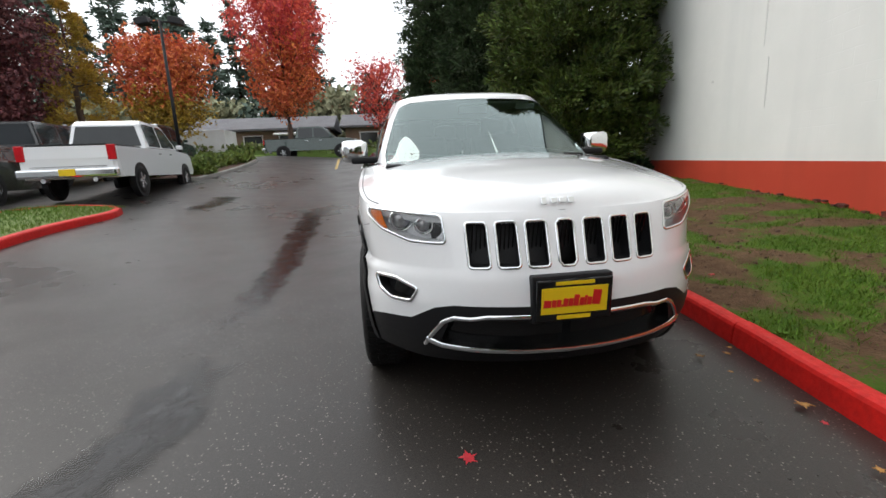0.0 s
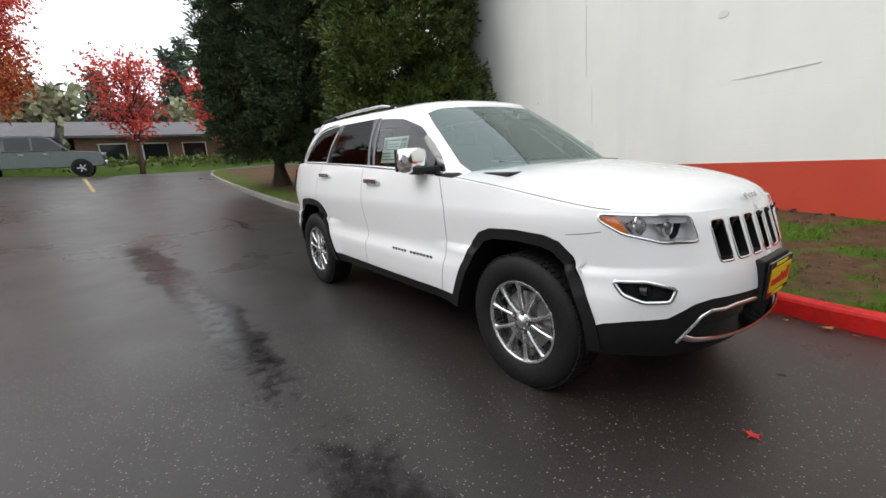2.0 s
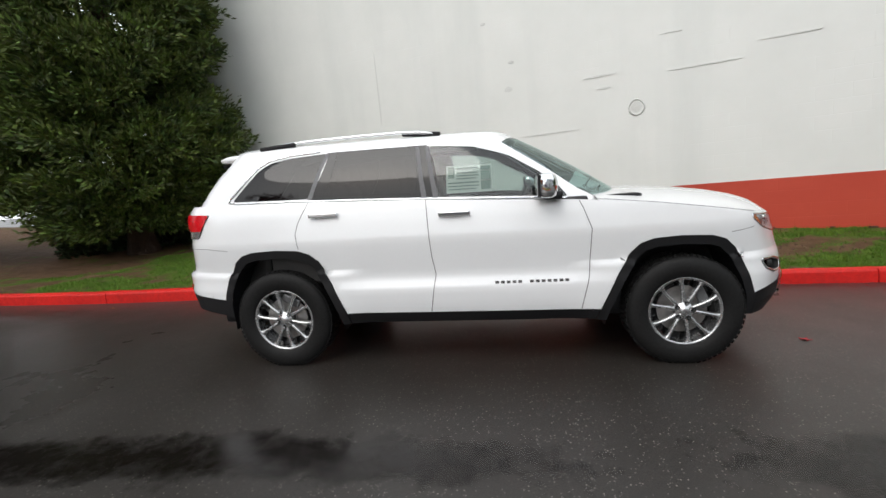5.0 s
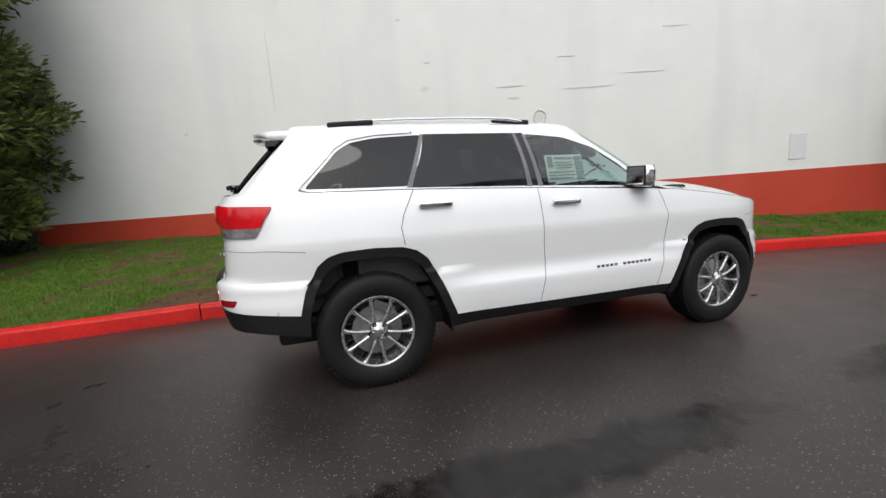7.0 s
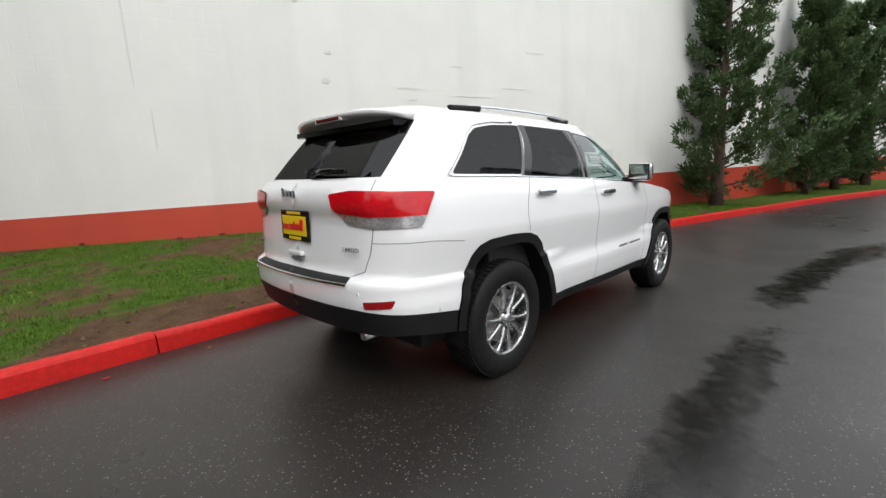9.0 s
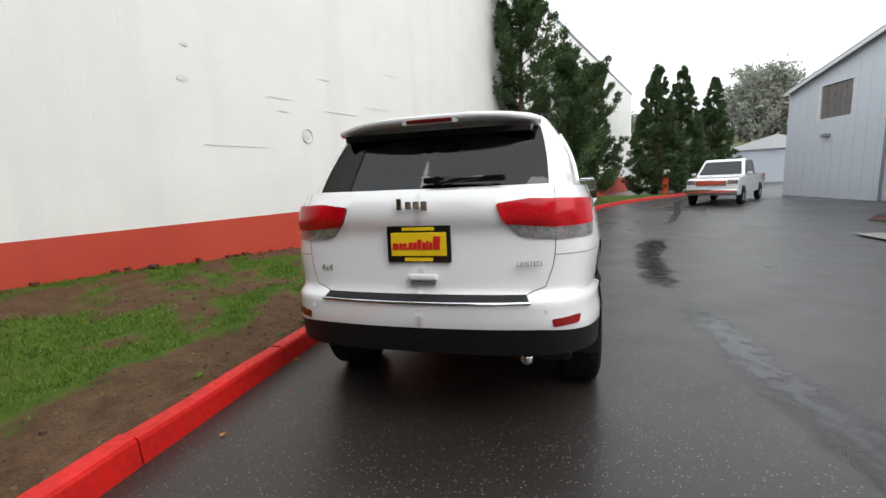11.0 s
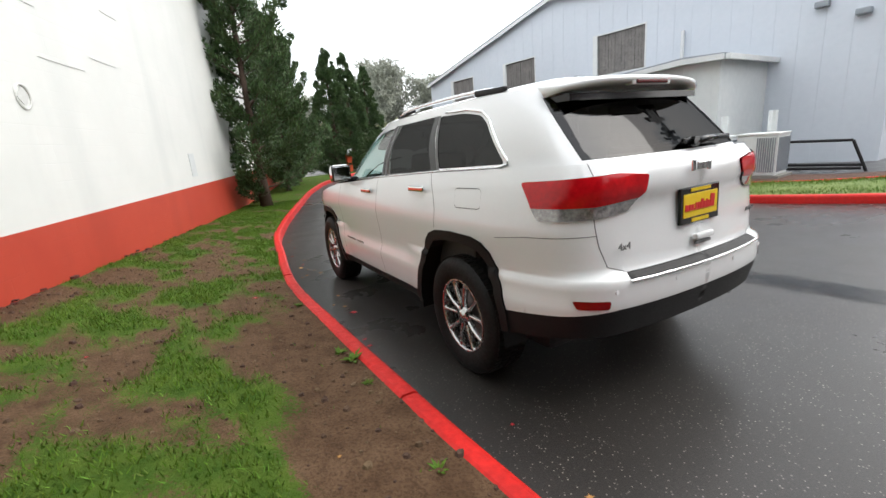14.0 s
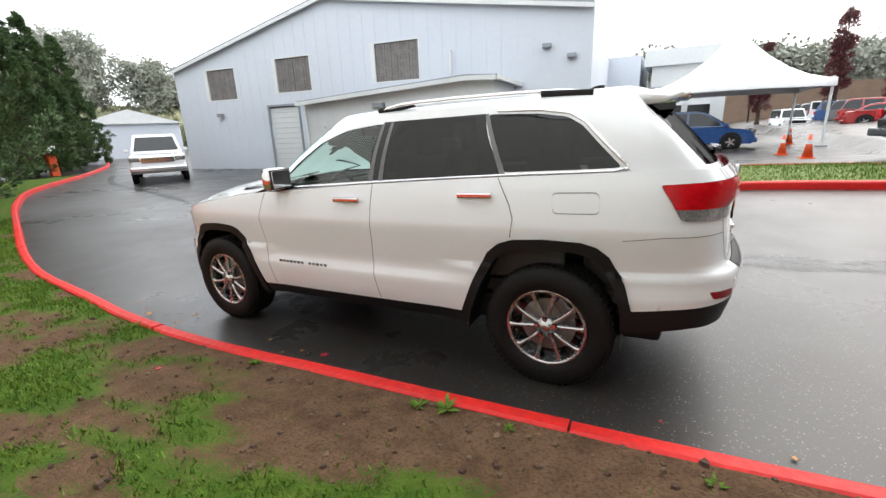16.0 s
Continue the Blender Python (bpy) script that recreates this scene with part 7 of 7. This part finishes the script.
def house(at, length, yaw, seed, label):
    root = tagged(empty("house", Matrix.Translation(at) @ Matrix.Rotation(radians(yaw), 4, "Z")), label, "house", "row houses")
    part("wall", box((6, length, 2.4), (0, 0, 1.2)), HOUSE_WALL, root)
    part("roof", prism([(-3.6, 2.3), (3.6, 2.3), (3.6, 2.45), (0, 3.7), (-3.6, 2.45)], (-length / 2 - 0.4, length / 2 + 0.4)), ROOF_SHINGLE, root)
    r = random.Random(seed)
    y = -length / 2 + 1.2
    while y < length / 2 - 1.4:
        win = empty("window")
        win.parent = root
        part("pane", box((0.04, 1.5, 1.1), (3.03, y + 0.75, 1.35)), CAR_GLASS, win)
        bm = bmesh.new()
        for s in ((0.06, 1.66, 0.08, 0.75, 0.78), (0.06, 1.66, 0.08, 0.75, 1.92), (0.06, 0.08, 1.2, 0.0, 1.35), (0.06, 0.08, 1.2, 1.5, 1.35)):
            add_box(bm, s[:3], (3.05, y + s[3], s[4]))
        part("frame", bm, TRIM_WHITE, win)
        if r.random() > 0.5:
            part("awning", prism([(3.0, 2.15), (4.0, 1.9), (4.0, 1.98), (3.0, 2.25)], (y - 0.3, y + 1.9)), TRIM_WHITE, root, "white porch awning")
        y += r.uniform(2.3, 3.2)
    return root


hz = gz(-30, 0)
for y, L, dx, s in ((-37, 12, 0, 1), (-24, 12, 0, 2), (-10.6, 11, 0.5, 3), (1.2, 10, 1.0, 4), (13, 12, 3, 5)):
    house((-38 + dx, y, hz + 0.35), L, 0, s, "long low brown row house with a grey shingle roof")
part_box = part("storage_trailer", box((2.4, 5.2, 1.9), (-29.8, -14.2, gz(-29.8, -14) + 1.1), 0.03), TRIM_WHITE)
tagged(part_box, "white storage trailer beside the lot", "trailer")

# autumn trees and the fir wood behind, its haze painted as paler foliage
sz = gz(-26, -5)
broadleaf("maple", (-28.6, -7.2, sz), 11.6, 2.8, FOL_RED, 51, "tall scarlet maple in autumn leaf", 0.24, 9000, 0.13, second=FOL_ORANGE)
broadleaf("maple", (-28.0, -0.8, sz), 6.0, 2.2, FOL_RED, 52, "small thin red maple", 0.3, 2600, 0.11, 0.3)
broadleaf("maple", (-29.5, 4.6, sz), 6.2, 2.2, FOL_RED, 53, "small bright red maple", 0.2, 2600, 0.17)
broadleaf("maple", (-29.5, 10.5, sz), 6.8, 2.6, FOL_RED, 54, "small bright red maple", 0.2, 2600, 0.17)
broadleaf("maple", (-24.5, -13.2, sz), 6.6, 2.5, FOL_ORANGE, 55, "orange and gold maple beside the lamp post", 0.18, 6500, 0.13, second=FOL_GOLD)
broadleaf("plum_tree", (-19.5, -18.3, sz - 0.4), 9.0, 2.6, FOL_PURPLE, 56, "tall dark purple-leaved autumn tree", 0.15, 6000, 0.14)
conifer("columnar_tree", (-21.5, -16.2, sz - 0.2), 8.5, 1.5, FOL_GOLD, 57, "narrow gold-green columnar tree", 5000, 0.14, 0.1, 0.5, 0.3)
broadleaf("plum_tree", (-17.5, -20.5, sz - 0.4), 10.5, 3.4, FOL_PURPLE, 58, "tall dark purple-leaved autumn tree", 0.15, 5000, 0.15)
rr = random.Random(77)
for k in range(34):
    y = -52 + k * 2.35 + rr.uniform(-0.8, 0.8)
    x = -47 - rr.uniform(0, 16)
    tall = rr.uniform(17, 25) if y < -8 else rr.uniform(7, 10) if y < 1.5 else rr.uniform(9, 13)
    if 6.0 < y < 9.5:
        tall = 17
    layered("fir", (x, y, hz), tall, tall * 0.16, FOL_FIR, 300 + k, "tall dark fir in the wood behind the houses, paled by painted haze", 17, 0.6, "fir wood", 5, -0.25, 0.12, 0.1, 15)
for k in range(9):
    broadleaf("alder", (-44 - rr.uniform(0, 4), -34 + k * 5.6, hz), rr.uniform(5.5, 7.5), 3.0, FOL_HILL if k % 2 else FOL_FIR, 340 + k, "green tree behind the houses, haze painted into its leaves", 0.1, 420, 0.6, group="back trees")

# hill and woods beyond the bend; their pale leaf colours stand in for mist
v, f = [], []
nx, ny = 40, 14
for i in range(nx + 1):
    for j in range(ny + 1):
        a = radians(-62 + 74 * i / nx)
        d = 70 + 70 * j / ny
        hgt = 6.5 * math.sin(min(1, j / ny * 1.3) * math.pi / 2) * (0.75 + 0.4 * noise.noise((i * 0.25, 0, 2)))
        v.append((d * math.cos(a), d * math.sin(a), -0.5 + hgt))
m = ny + 1
tagged(solid("hill", v, [(i * m + j, (i + 1) * m + j, (i + 1) * m + j + 1, i * m + j + 1) for i in range(nx) for j in range(ny)], FOL_HILL, smooth=True), "wooded hill beyond the drive, mist painted into its pale colour", "hill", kind="structure")
r = np.random.RandomState(88)
pts = []
for _ in range(8000):
    a = radians(r.uniform(-60, 10))
    d = r.uniform(70, 135)
    k = (d - 70) / 70
    base = 6.5 * math.sin(min(1, k * 1.3) * math.pi / 2) * 0.85
    pts.append((d * math.cos(a), d * math.sin(a), base + r.uniform(-0.3, 2.2)))
pts = np.array(pts)
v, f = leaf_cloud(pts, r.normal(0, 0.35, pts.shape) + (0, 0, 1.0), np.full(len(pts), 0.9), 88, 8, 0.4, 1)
woods = cloud_mesh("far_woods", v, f, FOL_HILL, None, "autumn woods on the hill, leaves paled with painted mist")
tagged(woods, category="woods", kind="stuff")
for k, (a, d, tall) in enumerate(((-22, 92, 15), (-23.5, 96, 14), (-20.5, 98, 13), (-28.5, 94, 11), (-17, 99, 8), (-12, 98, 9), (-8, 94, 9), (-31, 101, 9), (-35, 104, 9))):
    broadleaf("far_tree", (d * math.cos(radians(a)), d * math.sin(radians(a)), 3.0), tall, 4.2, FOL_HAZE, 400 + k, "tall tree on the hill, mist painted into its pale leaves", 0.15, 3200, 0.32, group="hill trees")

# small white building and yellow machine past the bend
hut = tagged(empty("hut", pose(46, -21.5, -0.16, 0, 0, 65)), "small white gabled building past the bend", "building")
part("wall", box((8, 6, 3.2), (0, 0, 1.6)), BLUE_SIDING, hut)
part("roof", prism([(-4.3, 3.1), (4.3, 3.1), (0, 4.4)], (-3.3, 3.3)), TRIM_WHITE, hut)
part("doorway", box((0.1, 2.0, 2.2), (-4.02, 0, 1.1)), PLATE_YELLOW, hut, "yellow machine in the doorway")


# ---- small things round the shed ----
def lamp_post(at, height, label, yaw=0):
    root = tagged(empty("lamp_post", Matrix.Translation(at) @ Matrix.Rotation(radians(yaw), 4, "Z")), label, "lamp post", "lot lamps")
    part("post", tube((0, 0, -0.1), (0, 0, height), 0.075, 0.055, 12), BLACK_PLASTIC, root, "dark steel post", smooth=True)
    part("base", box((0.45, 0.45, 0.5), (0, 0, 0.2), 0.05), CONCRETE, root)
    for s in (1, -1):
        part("arm", box((0.06, 0.4, 0.06), (0, s * 0.25, height - 0.1), 0.01), BLACK_PLASTIC, root)
        part("lamp_head", box((0.42, 0.5, 0.26), (0, s * 0.62, height - 0.08), 0.04, Matrix.Rotation(s * -0.18, 4, "X")), BLACK_PLASTIC, root, "dark square lamp head")
    return root


lamp_post((-16.0, -9.3, gz(-16, -9.3)), 6.0, "dark lot lamp post with two square heads")
for x, y in ((-9, -58), (-14, -75), (-4, -90)):
    lamp_post((x, y, 0.3), 8.5, "dark lot lamp post with two square heads", 90)


def tent():
    root = tagged(empty("tent", Matrix.Translation((-4.1, -22.6, gz(-3.6, -22)))), "white peaked event tent on poles", "tent")
    bm = bmesh.new()
    n, half, rows = 10, 3.2, []
    ring = [(-half + 2 * half * k / n, -half) for k in range(n)] + [(half, -half + 2 * half * k / n) for k in range(n)] + [(half - 2 * half * k / n, half) for k in range(n)] + [(-half, half - 2 * half * k / n) for k in range(n)]
    for t in (0, 0.1, 0.25, 0.45, 0.65, 0.82, 0.93, 1.0):
        z = 2.75 + 2.35 * t ** 1.7
        row = []
        for x, y in ring:
            mid = min(abs(abs(x) - half), abs(abs(y) - half))
            sag = 0.10 * math.sin(math.pi * (0.5 + 0.5 * (x if abs(y) == half else y) / half)) * (1 - t)
            row.append(bm.verts.new((x * (1 - t) + 0.06 * x * t, y * (1 - t) + 0.06 * y * t, z + sag * 0.6)))
        rows.append(row)
    low = [bm.verts.new((v.co.x * 1.005, v.co.y * 1.005, v.co.z - 0.32)) for v in rows[0]]
    rows.insert(0, low)
    for a, b in zip(rows, rows[1:]):
        for k in range(len(a)):
            bm.faces.new((a[k], a[(k + 1) % len(a)], b[(k + 1) % len(a)], b[k]))
    bm.faces.new(rows[-1])
    part("canopy", bm, TENT, root, "white fabric canopy", smooth=True)
    for x in (-3.1, 3.1):
        for y in (-3.1, 3.1):
            part("pole", tube((x, y, -0.1), (x, y, 2.8), 0.05, None, 10), TRIM_WHITE, root)
            part("weight", box((0.35, 0.35, 0.2), (x, y, 0.1), 0.04), GREY_DOOR, root)
    return root


TENT = surface("white_tent_fabric", (0.82, 0.82, 0.82), (0.78, 0.78, 0.79), 0.6, big=0.6, small=5)
CONE_ORANGE = surface("orange_cone_rubber", (0.75, 0.10, 0.02), (0.65, 0.09, 0.02), 0.5)
tent()


def cone(at):
    root = tagged(empty("traffic_cone", Matrix.Translation(at)), "orange traffic cone on the wet lot", "cone", "traffic cones")
    part("cone_body", tube((0, 0, 0.03), (0, 0, 0.7), 0.14, 0.03, 16), CONE_ORANGE, root, smooth=True)
    part("cone_base", box((0.36, 0.36, 0.04), (0, 0, 0.02), 0.01), CONE_ORANGE, root)
    part("cone_band", tube((0, 0, 0.42), (0, 0, 0.54), 0.077, 0.059, 16), TRIM_WHITE, root)


for x, y in ((-5.5, -13.2), (-5.4, -16.2), (-6.6, -22.0)):
    cone((x, y, gz(x, y)))

# dealership block behind the tent
office = tagged(empty("office_block", pose(2.5, -34, 0.0)), "grey two-storey block with a band of windows", "building")
part("wall", box((14, 8, 3.4), (0, 0, 1.7)), PALE_SIDING, office)
part("upper_wall", box((9, 8.2, 2.2), (2.5, 0, 4.5)), BLUE_SIDING, office)
part("roof", box((14.4, 8.4, 0.16), (0, 0, 3.46), 0.02), DARK_GUTTER, office)
part("parapet", box((4.5, 8.4, 1.0), (-4.5, 0, 5.3), 0.03), PALE_SIDING, office)
part("parapet_post", box((3.6, 7.8, 1.4), (-4.5, 0, 4.2), 0.03), PALE_SIDING, office)
for k in range(7):
    w = empty("window")
    w.parent = office
    part("pane", box((1.3, 0.05, 1.3), (-5.6 + k * 1.6, 4.03, 1.7)), CAR_GLASS, w)
    bm = bmesh.new()
    for sx_, sz_, dx, dz in ((1.42, 0.08, 0, 0.66), (1.42, 0.08, 0, -0.66), (0.08, 1.4, 0.67, 0), (0.08, 1.4, -0.67, 0)):
        add_box(bm, (sx_, 0.08, sz_), (-5.6 + k * 1.6 + dx, 4.05, 1.7 + dz))
    part("frame", bm, TRIM_WHITE, w)
for k, (x, y, h2) in enumerate(((-8.6, -48, 7.5), (-13, -44, 9.5), (-20, -55, 8), (-25, -50, 9))):
    conifer("columnar_tree", (x, y, 0.3), h2, 0.6, FOL_PURPLE, 450 + k, "narrow dark red columnar tree", 2600, 0.16, 0.2, 0.45, 0.3, "lot trees")
# backdrop trees in the mist-paled leaf colour
for k in range(16):
    broadleaf("far_tree", (-38 + k * 3.4, -92 - 6 * (k % 3), 0), 9 + (k * 37 % 5), 4.5, FOL_HAZE, 470 + k, "tree beyond the sales lot, mist painted into its pale leaves", 0.1, 600, 0.7, group="lot backdrop trees")
brick_row = part("brick_block", box((30, 8, 5), (-18, -72, 2.5)), HOUSE_WALL)
tagged(brick_row, "low brown block beyond the sales lot", "building")


def condenser(x, y, yaw):
    root = tagged(empty("condenser", Matrix.Translation((x, y, gz(x, y) + 0.06)) @ Matrix.Rotation(radians(yaw), 4, "Z")), "grey outdoor cooling unit on a concrete pad", "cooling unit", "cooling units")
    part("pad", box((1.05, 0.95, 0.08), (0, 0, 0.0), 0.01), CONCRETE, root)
    part("casing", box((0.86, 0.76, 0.96), (0, 0, 0.52), 0.03), PALE_SIDING, root)
    for k in range(9):
        part("fin", box((0.02, 0.03, 0.8), (-0.38 + k * 0.045, 0.39, 0.52)), DARK_GUTTER, root)
        part("fin", box((0.03, 0.02, 0.8), (-0.44, -0.32 + k * 0.08, 0.52)), DARK_GUTTER, root)
    part("fan", tube((0.2, 0.37, 0.52), (0.2, 0.392, 0.52), 0.18, None, 20), BLACK_PLASTIC, root)
    part("top_rail", box((0.9, 0.8, 0.04), (0, 0, 1.01), 0.01), TRIM_WHITE, root)
    return root


for x, y in ((2.9, -9.75), (1.9, -10.0)):
    condenser(x, y, 6)
bm = sweep([(3.0, -10.35, -0.1), (3.0, -10.35, 1.5)], 0.1, 10)
pipe = tagged(part("vent_stack", bm, PALE_SIDING), "short grey vent stack beside the annex", "vent")
pipe2 = tagged(part("vent_stack", sweep([(2.0, -10.6, -0.1), (2.0, -10.6, 1.55)], 0.1, 10), PALE_SIDING), "short grey vent stack beside the annex", "vent")
rack = tagged(empty("pipe_rack", pose(1.3, -11.15, -0.05, 0, 0, 6) @ Matrix.Scale(0.6, 4)), "black steel pipe rack against the shed", "rack")
for a, b in (((-1.2, 0, 1.3), (1.4, 0, 1.3)), ((-1.2, 0, 1.3), (-1.7, 0, 0.1)), ((1.4, 0, 1.3), (1.5, 0, 0.1)), ((-1.6, 0, 0.35), (1.9, 0.4, 0.35)), ((-1.6, 0.3, 0.25), (2.3, 0.7, 0.2))):
    part("bar", tube(a, b, 0.055), BLACK_PLASTIC, rack)
sign = tagged(empty("marker_post", pose(26.0, -7.2, -0.1)), "orange-brown marker post with a small plate", "post")
part("post", box((0.35, 0.35, 1.3), (0, 0, 0.65), 0.04), CONE_ORANGE, sign)
part("sign_plate", box((0.04, 0.42, 0.34), (-0.2, 0, 1.35), 0.01), TRIM_WHITE, sign)

# on the wall: hatch, ring patch, scars
hatch = tagged(empty("wall_hatch", Matrix.Translation(wall_point(7.2, 0.004)) @ wall_turn), "small painted access plate on the white wall", "hatch")
part("cover", box((0.33, 0.02, 0.48), (0, 0, 1.42), 0.006), PALE_SIDING, hatch)
def scar(name, x, z, w, h, label, seed):
    r = random.Random(seed)
    ring = []
    for k in range(14):
        a = k * math.tau / 14
        ring.append((math.cos(a) * w / 2 * r.uniform(0.75, 1.15), math.sin(a) * h / 2 * r.uniform(0.75, 1.15)))
    bm = prism(ring, (-0.006, 0.004))
    ob = part(name, bm, SCAR)
    ob.matrix_basis = Matrix.Translation(wall_point(x, 0.002) + Vector((0, 0, z))) @ wall_turn
    tagged(ob, label, "wall patch", "wall patches")
SCAR = surface("bare_patched_render", (0.68, 0.685, 0.66), (0.60, 0.605, 0.58), 0.7, big=6, small=40, bump=0.8, dist=0.01)
ring = [(0.11 * math.cos(k * math.tau / 24), 0, 0.12 * math.sin(k * math.tau / 24)) for k in range(25)]
ob = part("ring_patch", sweep(ring, 0.014, 6), SCAR)
ob.matrix_basis = Matrix.Translation(wall_point(2.5, 0.004) + Vector((0, 0, 2.28))) @ wall_turn
tagged(ob, "round plastered ring patch on the white wall", "wall patch", "wall patches")
for k, (x, z, w, h) in enumerate(((2.5, 2.28, 0.16, 0.18), (0.15, 4.08, 0.10, 0.05), (0.52, 2.9, 0.16, 0.09), (0.6, 3.35, 0.12, 0.05), (2.0, 2.85, 0.5, 0.03), (2.05, 2.65, 0.22, 0.03), (3.4, 2.75, 0.9, 0.02), (4.4, 2.95, 0.7, 0.02), (-2.05, 3.4, 0.03, 1.5), (-3.6, 2.4, 0.09, 0.05), (4.9, 3.7, 0.5, 0.02), (1.2, 2.05, 1.2, 0.018), (-1.9, 2.1, 0.025, 0.7), (3.0, 3.3, 0.3, 0.02))):
    scar("wall_scar", x, z, w, h, "rough bare patch in the white paint", 500 + k)
# crumbling edge where the wall meets the lawn
CRUMB = surface("dark_crumbled_render", (0.16, 0.035, 0.022), (0.06, 0.025, 0.02), 0.9, big=8, small=40, bump=1.0, dist=0.02)
rr = random.Random(19)
bm = bmesh.new()
for k in range(42):
    x = rr.uniform(-3.0, 7.5) if k % 3 else rr.uniform(-0.8, 1.6)
    z = interp(x, (-8, -4, 0, 4, 9), (0.62, 0.60, 0.47, 0.27, 0.05))
    q = wall_point(x, 0.03)
    s = rr.uniform(0.012, 0.036)
    add_box(bm, (s * 2.6, 0.05, s), (q.x, q.y, z + rr.uniform(-0.01, 0.035)), s * 0.3, Matrix.Rotation(rr.uniform(-0.6, 0.3), 4, "Z"))
crumb = part("wall_crumbs", bm, CRUMB)
tagged(crumb, "crumbled dark render along the wall foot", "rubble", kind="stuff")

# fallen leaves
LEAF_RED = surface("fallen_red_leaf", (0.50, 0.03, 0.04), (0.35, 0.02, 0.03), 0.5)
LEAF_TAN = surface("fallen_tan_leaf", (0.42, 0.22, 0.05), (0.28, 0.13, 0.04), 0.5)


def maple_leaf(at, size, material, seed, label):
    r = random.Random(seed)
    ring = []
    for k in range(20):
        a = k * math.tau / 20
        ring.append((math.cos(a) * size * (1.0 if k % 4 == 0 else 0.45 if k % 2 else 0.6), math.sin(a) * size * (1.0 if k % 4 == 0 else 0.45 if k % 2 else 0.6)))
    bm = prism(ring, (0, 0.003), "z")
    for v in bm.verts:
        v.co.z += 0.25 * size * noise.noise(v.co * 20 + Vector((seed, 0, 0)))
    ob = part("leaf", bm, material)
    ob.matrix_basis = Matrix.Translation(at) @ Matrix.Rotation(r.uniform(0, 6), 4, "Z")
    tagged(ob, label, "leaf", "fallen leaves")


maple_leaf((2.47, -0.49, -0.062), 0.045, LEAF_RED, 1, "wet red maple leaf on the asphalt")
maple_leaf((2.40, 1.17, -0.06), 0.045, LEAF_TAN, 2, "wet tan leaf on the asphalt")
maple_leaf((0.13, 1.158, 0.0), 0.04, LEAF_RED, 3, "wet red maple leaf on the asphalt")
rr = random.Random(23)
for k in range(46):
    x = rr.uniform(-5, 5)
    if k % 2:
        i = min(range(len(KERB)), key=lambda i: abs(KERB[i].x - x))
        y, z = KERB[i].y - rr.uniform(0.04, 0.35), ground_z(x) + 0.005
    else:
        j = rr.randrange(len(LAWN_V))
        x, y, z = LAWN_V[j]
        if not -6 < x < 6:
            continue
    maple_leaf((x, y, z + 0.006), rr.uniform(0.012, 0.032), LEAF_RED if rr.random() < 0.35 else LEAF_TAN, 30 + k, "small fallen leaf near the kerb")


# dark wet seam and sealed cracks along the drive


def make_wet_film(name, colour, rough):
    """A thin dark film that thins out towards its edges."""
    m, t, p = shader(name)
    at = t.nodes.new("ShaderNodeAttribute")
    at.attribute_name = "film"
    f = t.nodes.new("ShaderNodeMath")
    f.operation = "ADD"
    t.links.new(at.outputs["Fac"], f.inputs[0])
    t.links.new(ramp(t, noise_node(t, 9, 6).outputs[0], 0.3, 0.7, -0.45, 0.25), f.inputs[1])
    t.links.new(ramp(t, f.outputs[0], 0.2, 0.9, 0, 0.85), p.inputs["Alpha"])
    p.inputs["Base Color"].default_value = (*colour, 1)
    t.links.new(ramp(t, noise_node(t, 60, 4).outputs[0], 0.3, 0.7, rough, rough * 1.6), p.inputs["Roughness"])
    return m


WET_SEAM = make_wet_film("wet_dark_seam", (0.006, 0.0045, 0.004), 0.15)
SEALANT = make_wet_film("worn_crack_sealant", (0.010, 0.010, 0.010), 0.25)


def stain(name, pts, width, material, label, seed, category="stain"):
    """A ragged thin film along a line on the road, soft at its edges."""
    path = curve_points([Vector(p) for p in pts], 0.05)
    v, film = [], []
    for i, p in enumerate(path):
        t = i / (len(path) - 1)
        n = side_of(path, i)
        w = width * (0.7 + 0.7 * abs(noise.noise((p.x * 1.1, p.y, seed))))
        c = p + n * 0.3 * width * noise.noise((p.x * 2.3, seed, 0))
        for k in (-2, -1, 0, 1, 2):
            e = c + n * (k / 2) * w
            v.append((e.x, e.y, ground_z(e.x, e.y) + 0.004))
            film.append((0.0, 0.75, 1.0)[2 - abs(k)] * min(1, 6 * t, 6 * (1 - t)))
    f = [(5 * i + k, 5 * i + k + 1, 5 * i + k + 6, 5 * i + k + 5) for i in range(len(path) - 1) for k in range(4)]
    ob = tagged(solid(name, v, f, material), label, category, kind="structure")
    a = ob.data.attributes.new("film", "FLOAT", "POINT")
    a.data.foreach_set("value", film)


stain("wet_seam", [(-6.6, -2.47), (-3.5, -2.22), (-1.2, -2.03), (0.3, -2.05), (1.0, -2.1)], 0.34, WET_SEAM, "dark wet seam running along the drive", 1)
stain("wet_seam", [(0.9, -2.02), (1.6, -1.98), (2.9, -2.09), (4.75, -2.42), (6.8, -3.02)], 0.40, WET_SEAM, "dark wet seam running along the drive", 3)
stain("sealed_crack", [(8.5, -3.5), (12.8, -4.8), (18.7, -6.3), (24, -8.9)], 0.2, SEALANT, "black sealed crack across the drive", 4)
stain("sealed_crack", [(-8.6, -0.6), (-7.2, -0.4), (-6.4, -0.5), (-5.7, -0.3)], 0.08, SEALANT, "thin sealed crack in the asphalt", 5)
stain("wet_seam", [(-9.0, -5.2), (-7.6, -5.0), (-6.2, -5.2)], 0.5, WET_SEAM, "shallow dark puddle in the drive", 6)
for o in (*FAR_WHEEL.children_recursive, FAR_WHEEL):
    bpy.data.objects.remove(o)
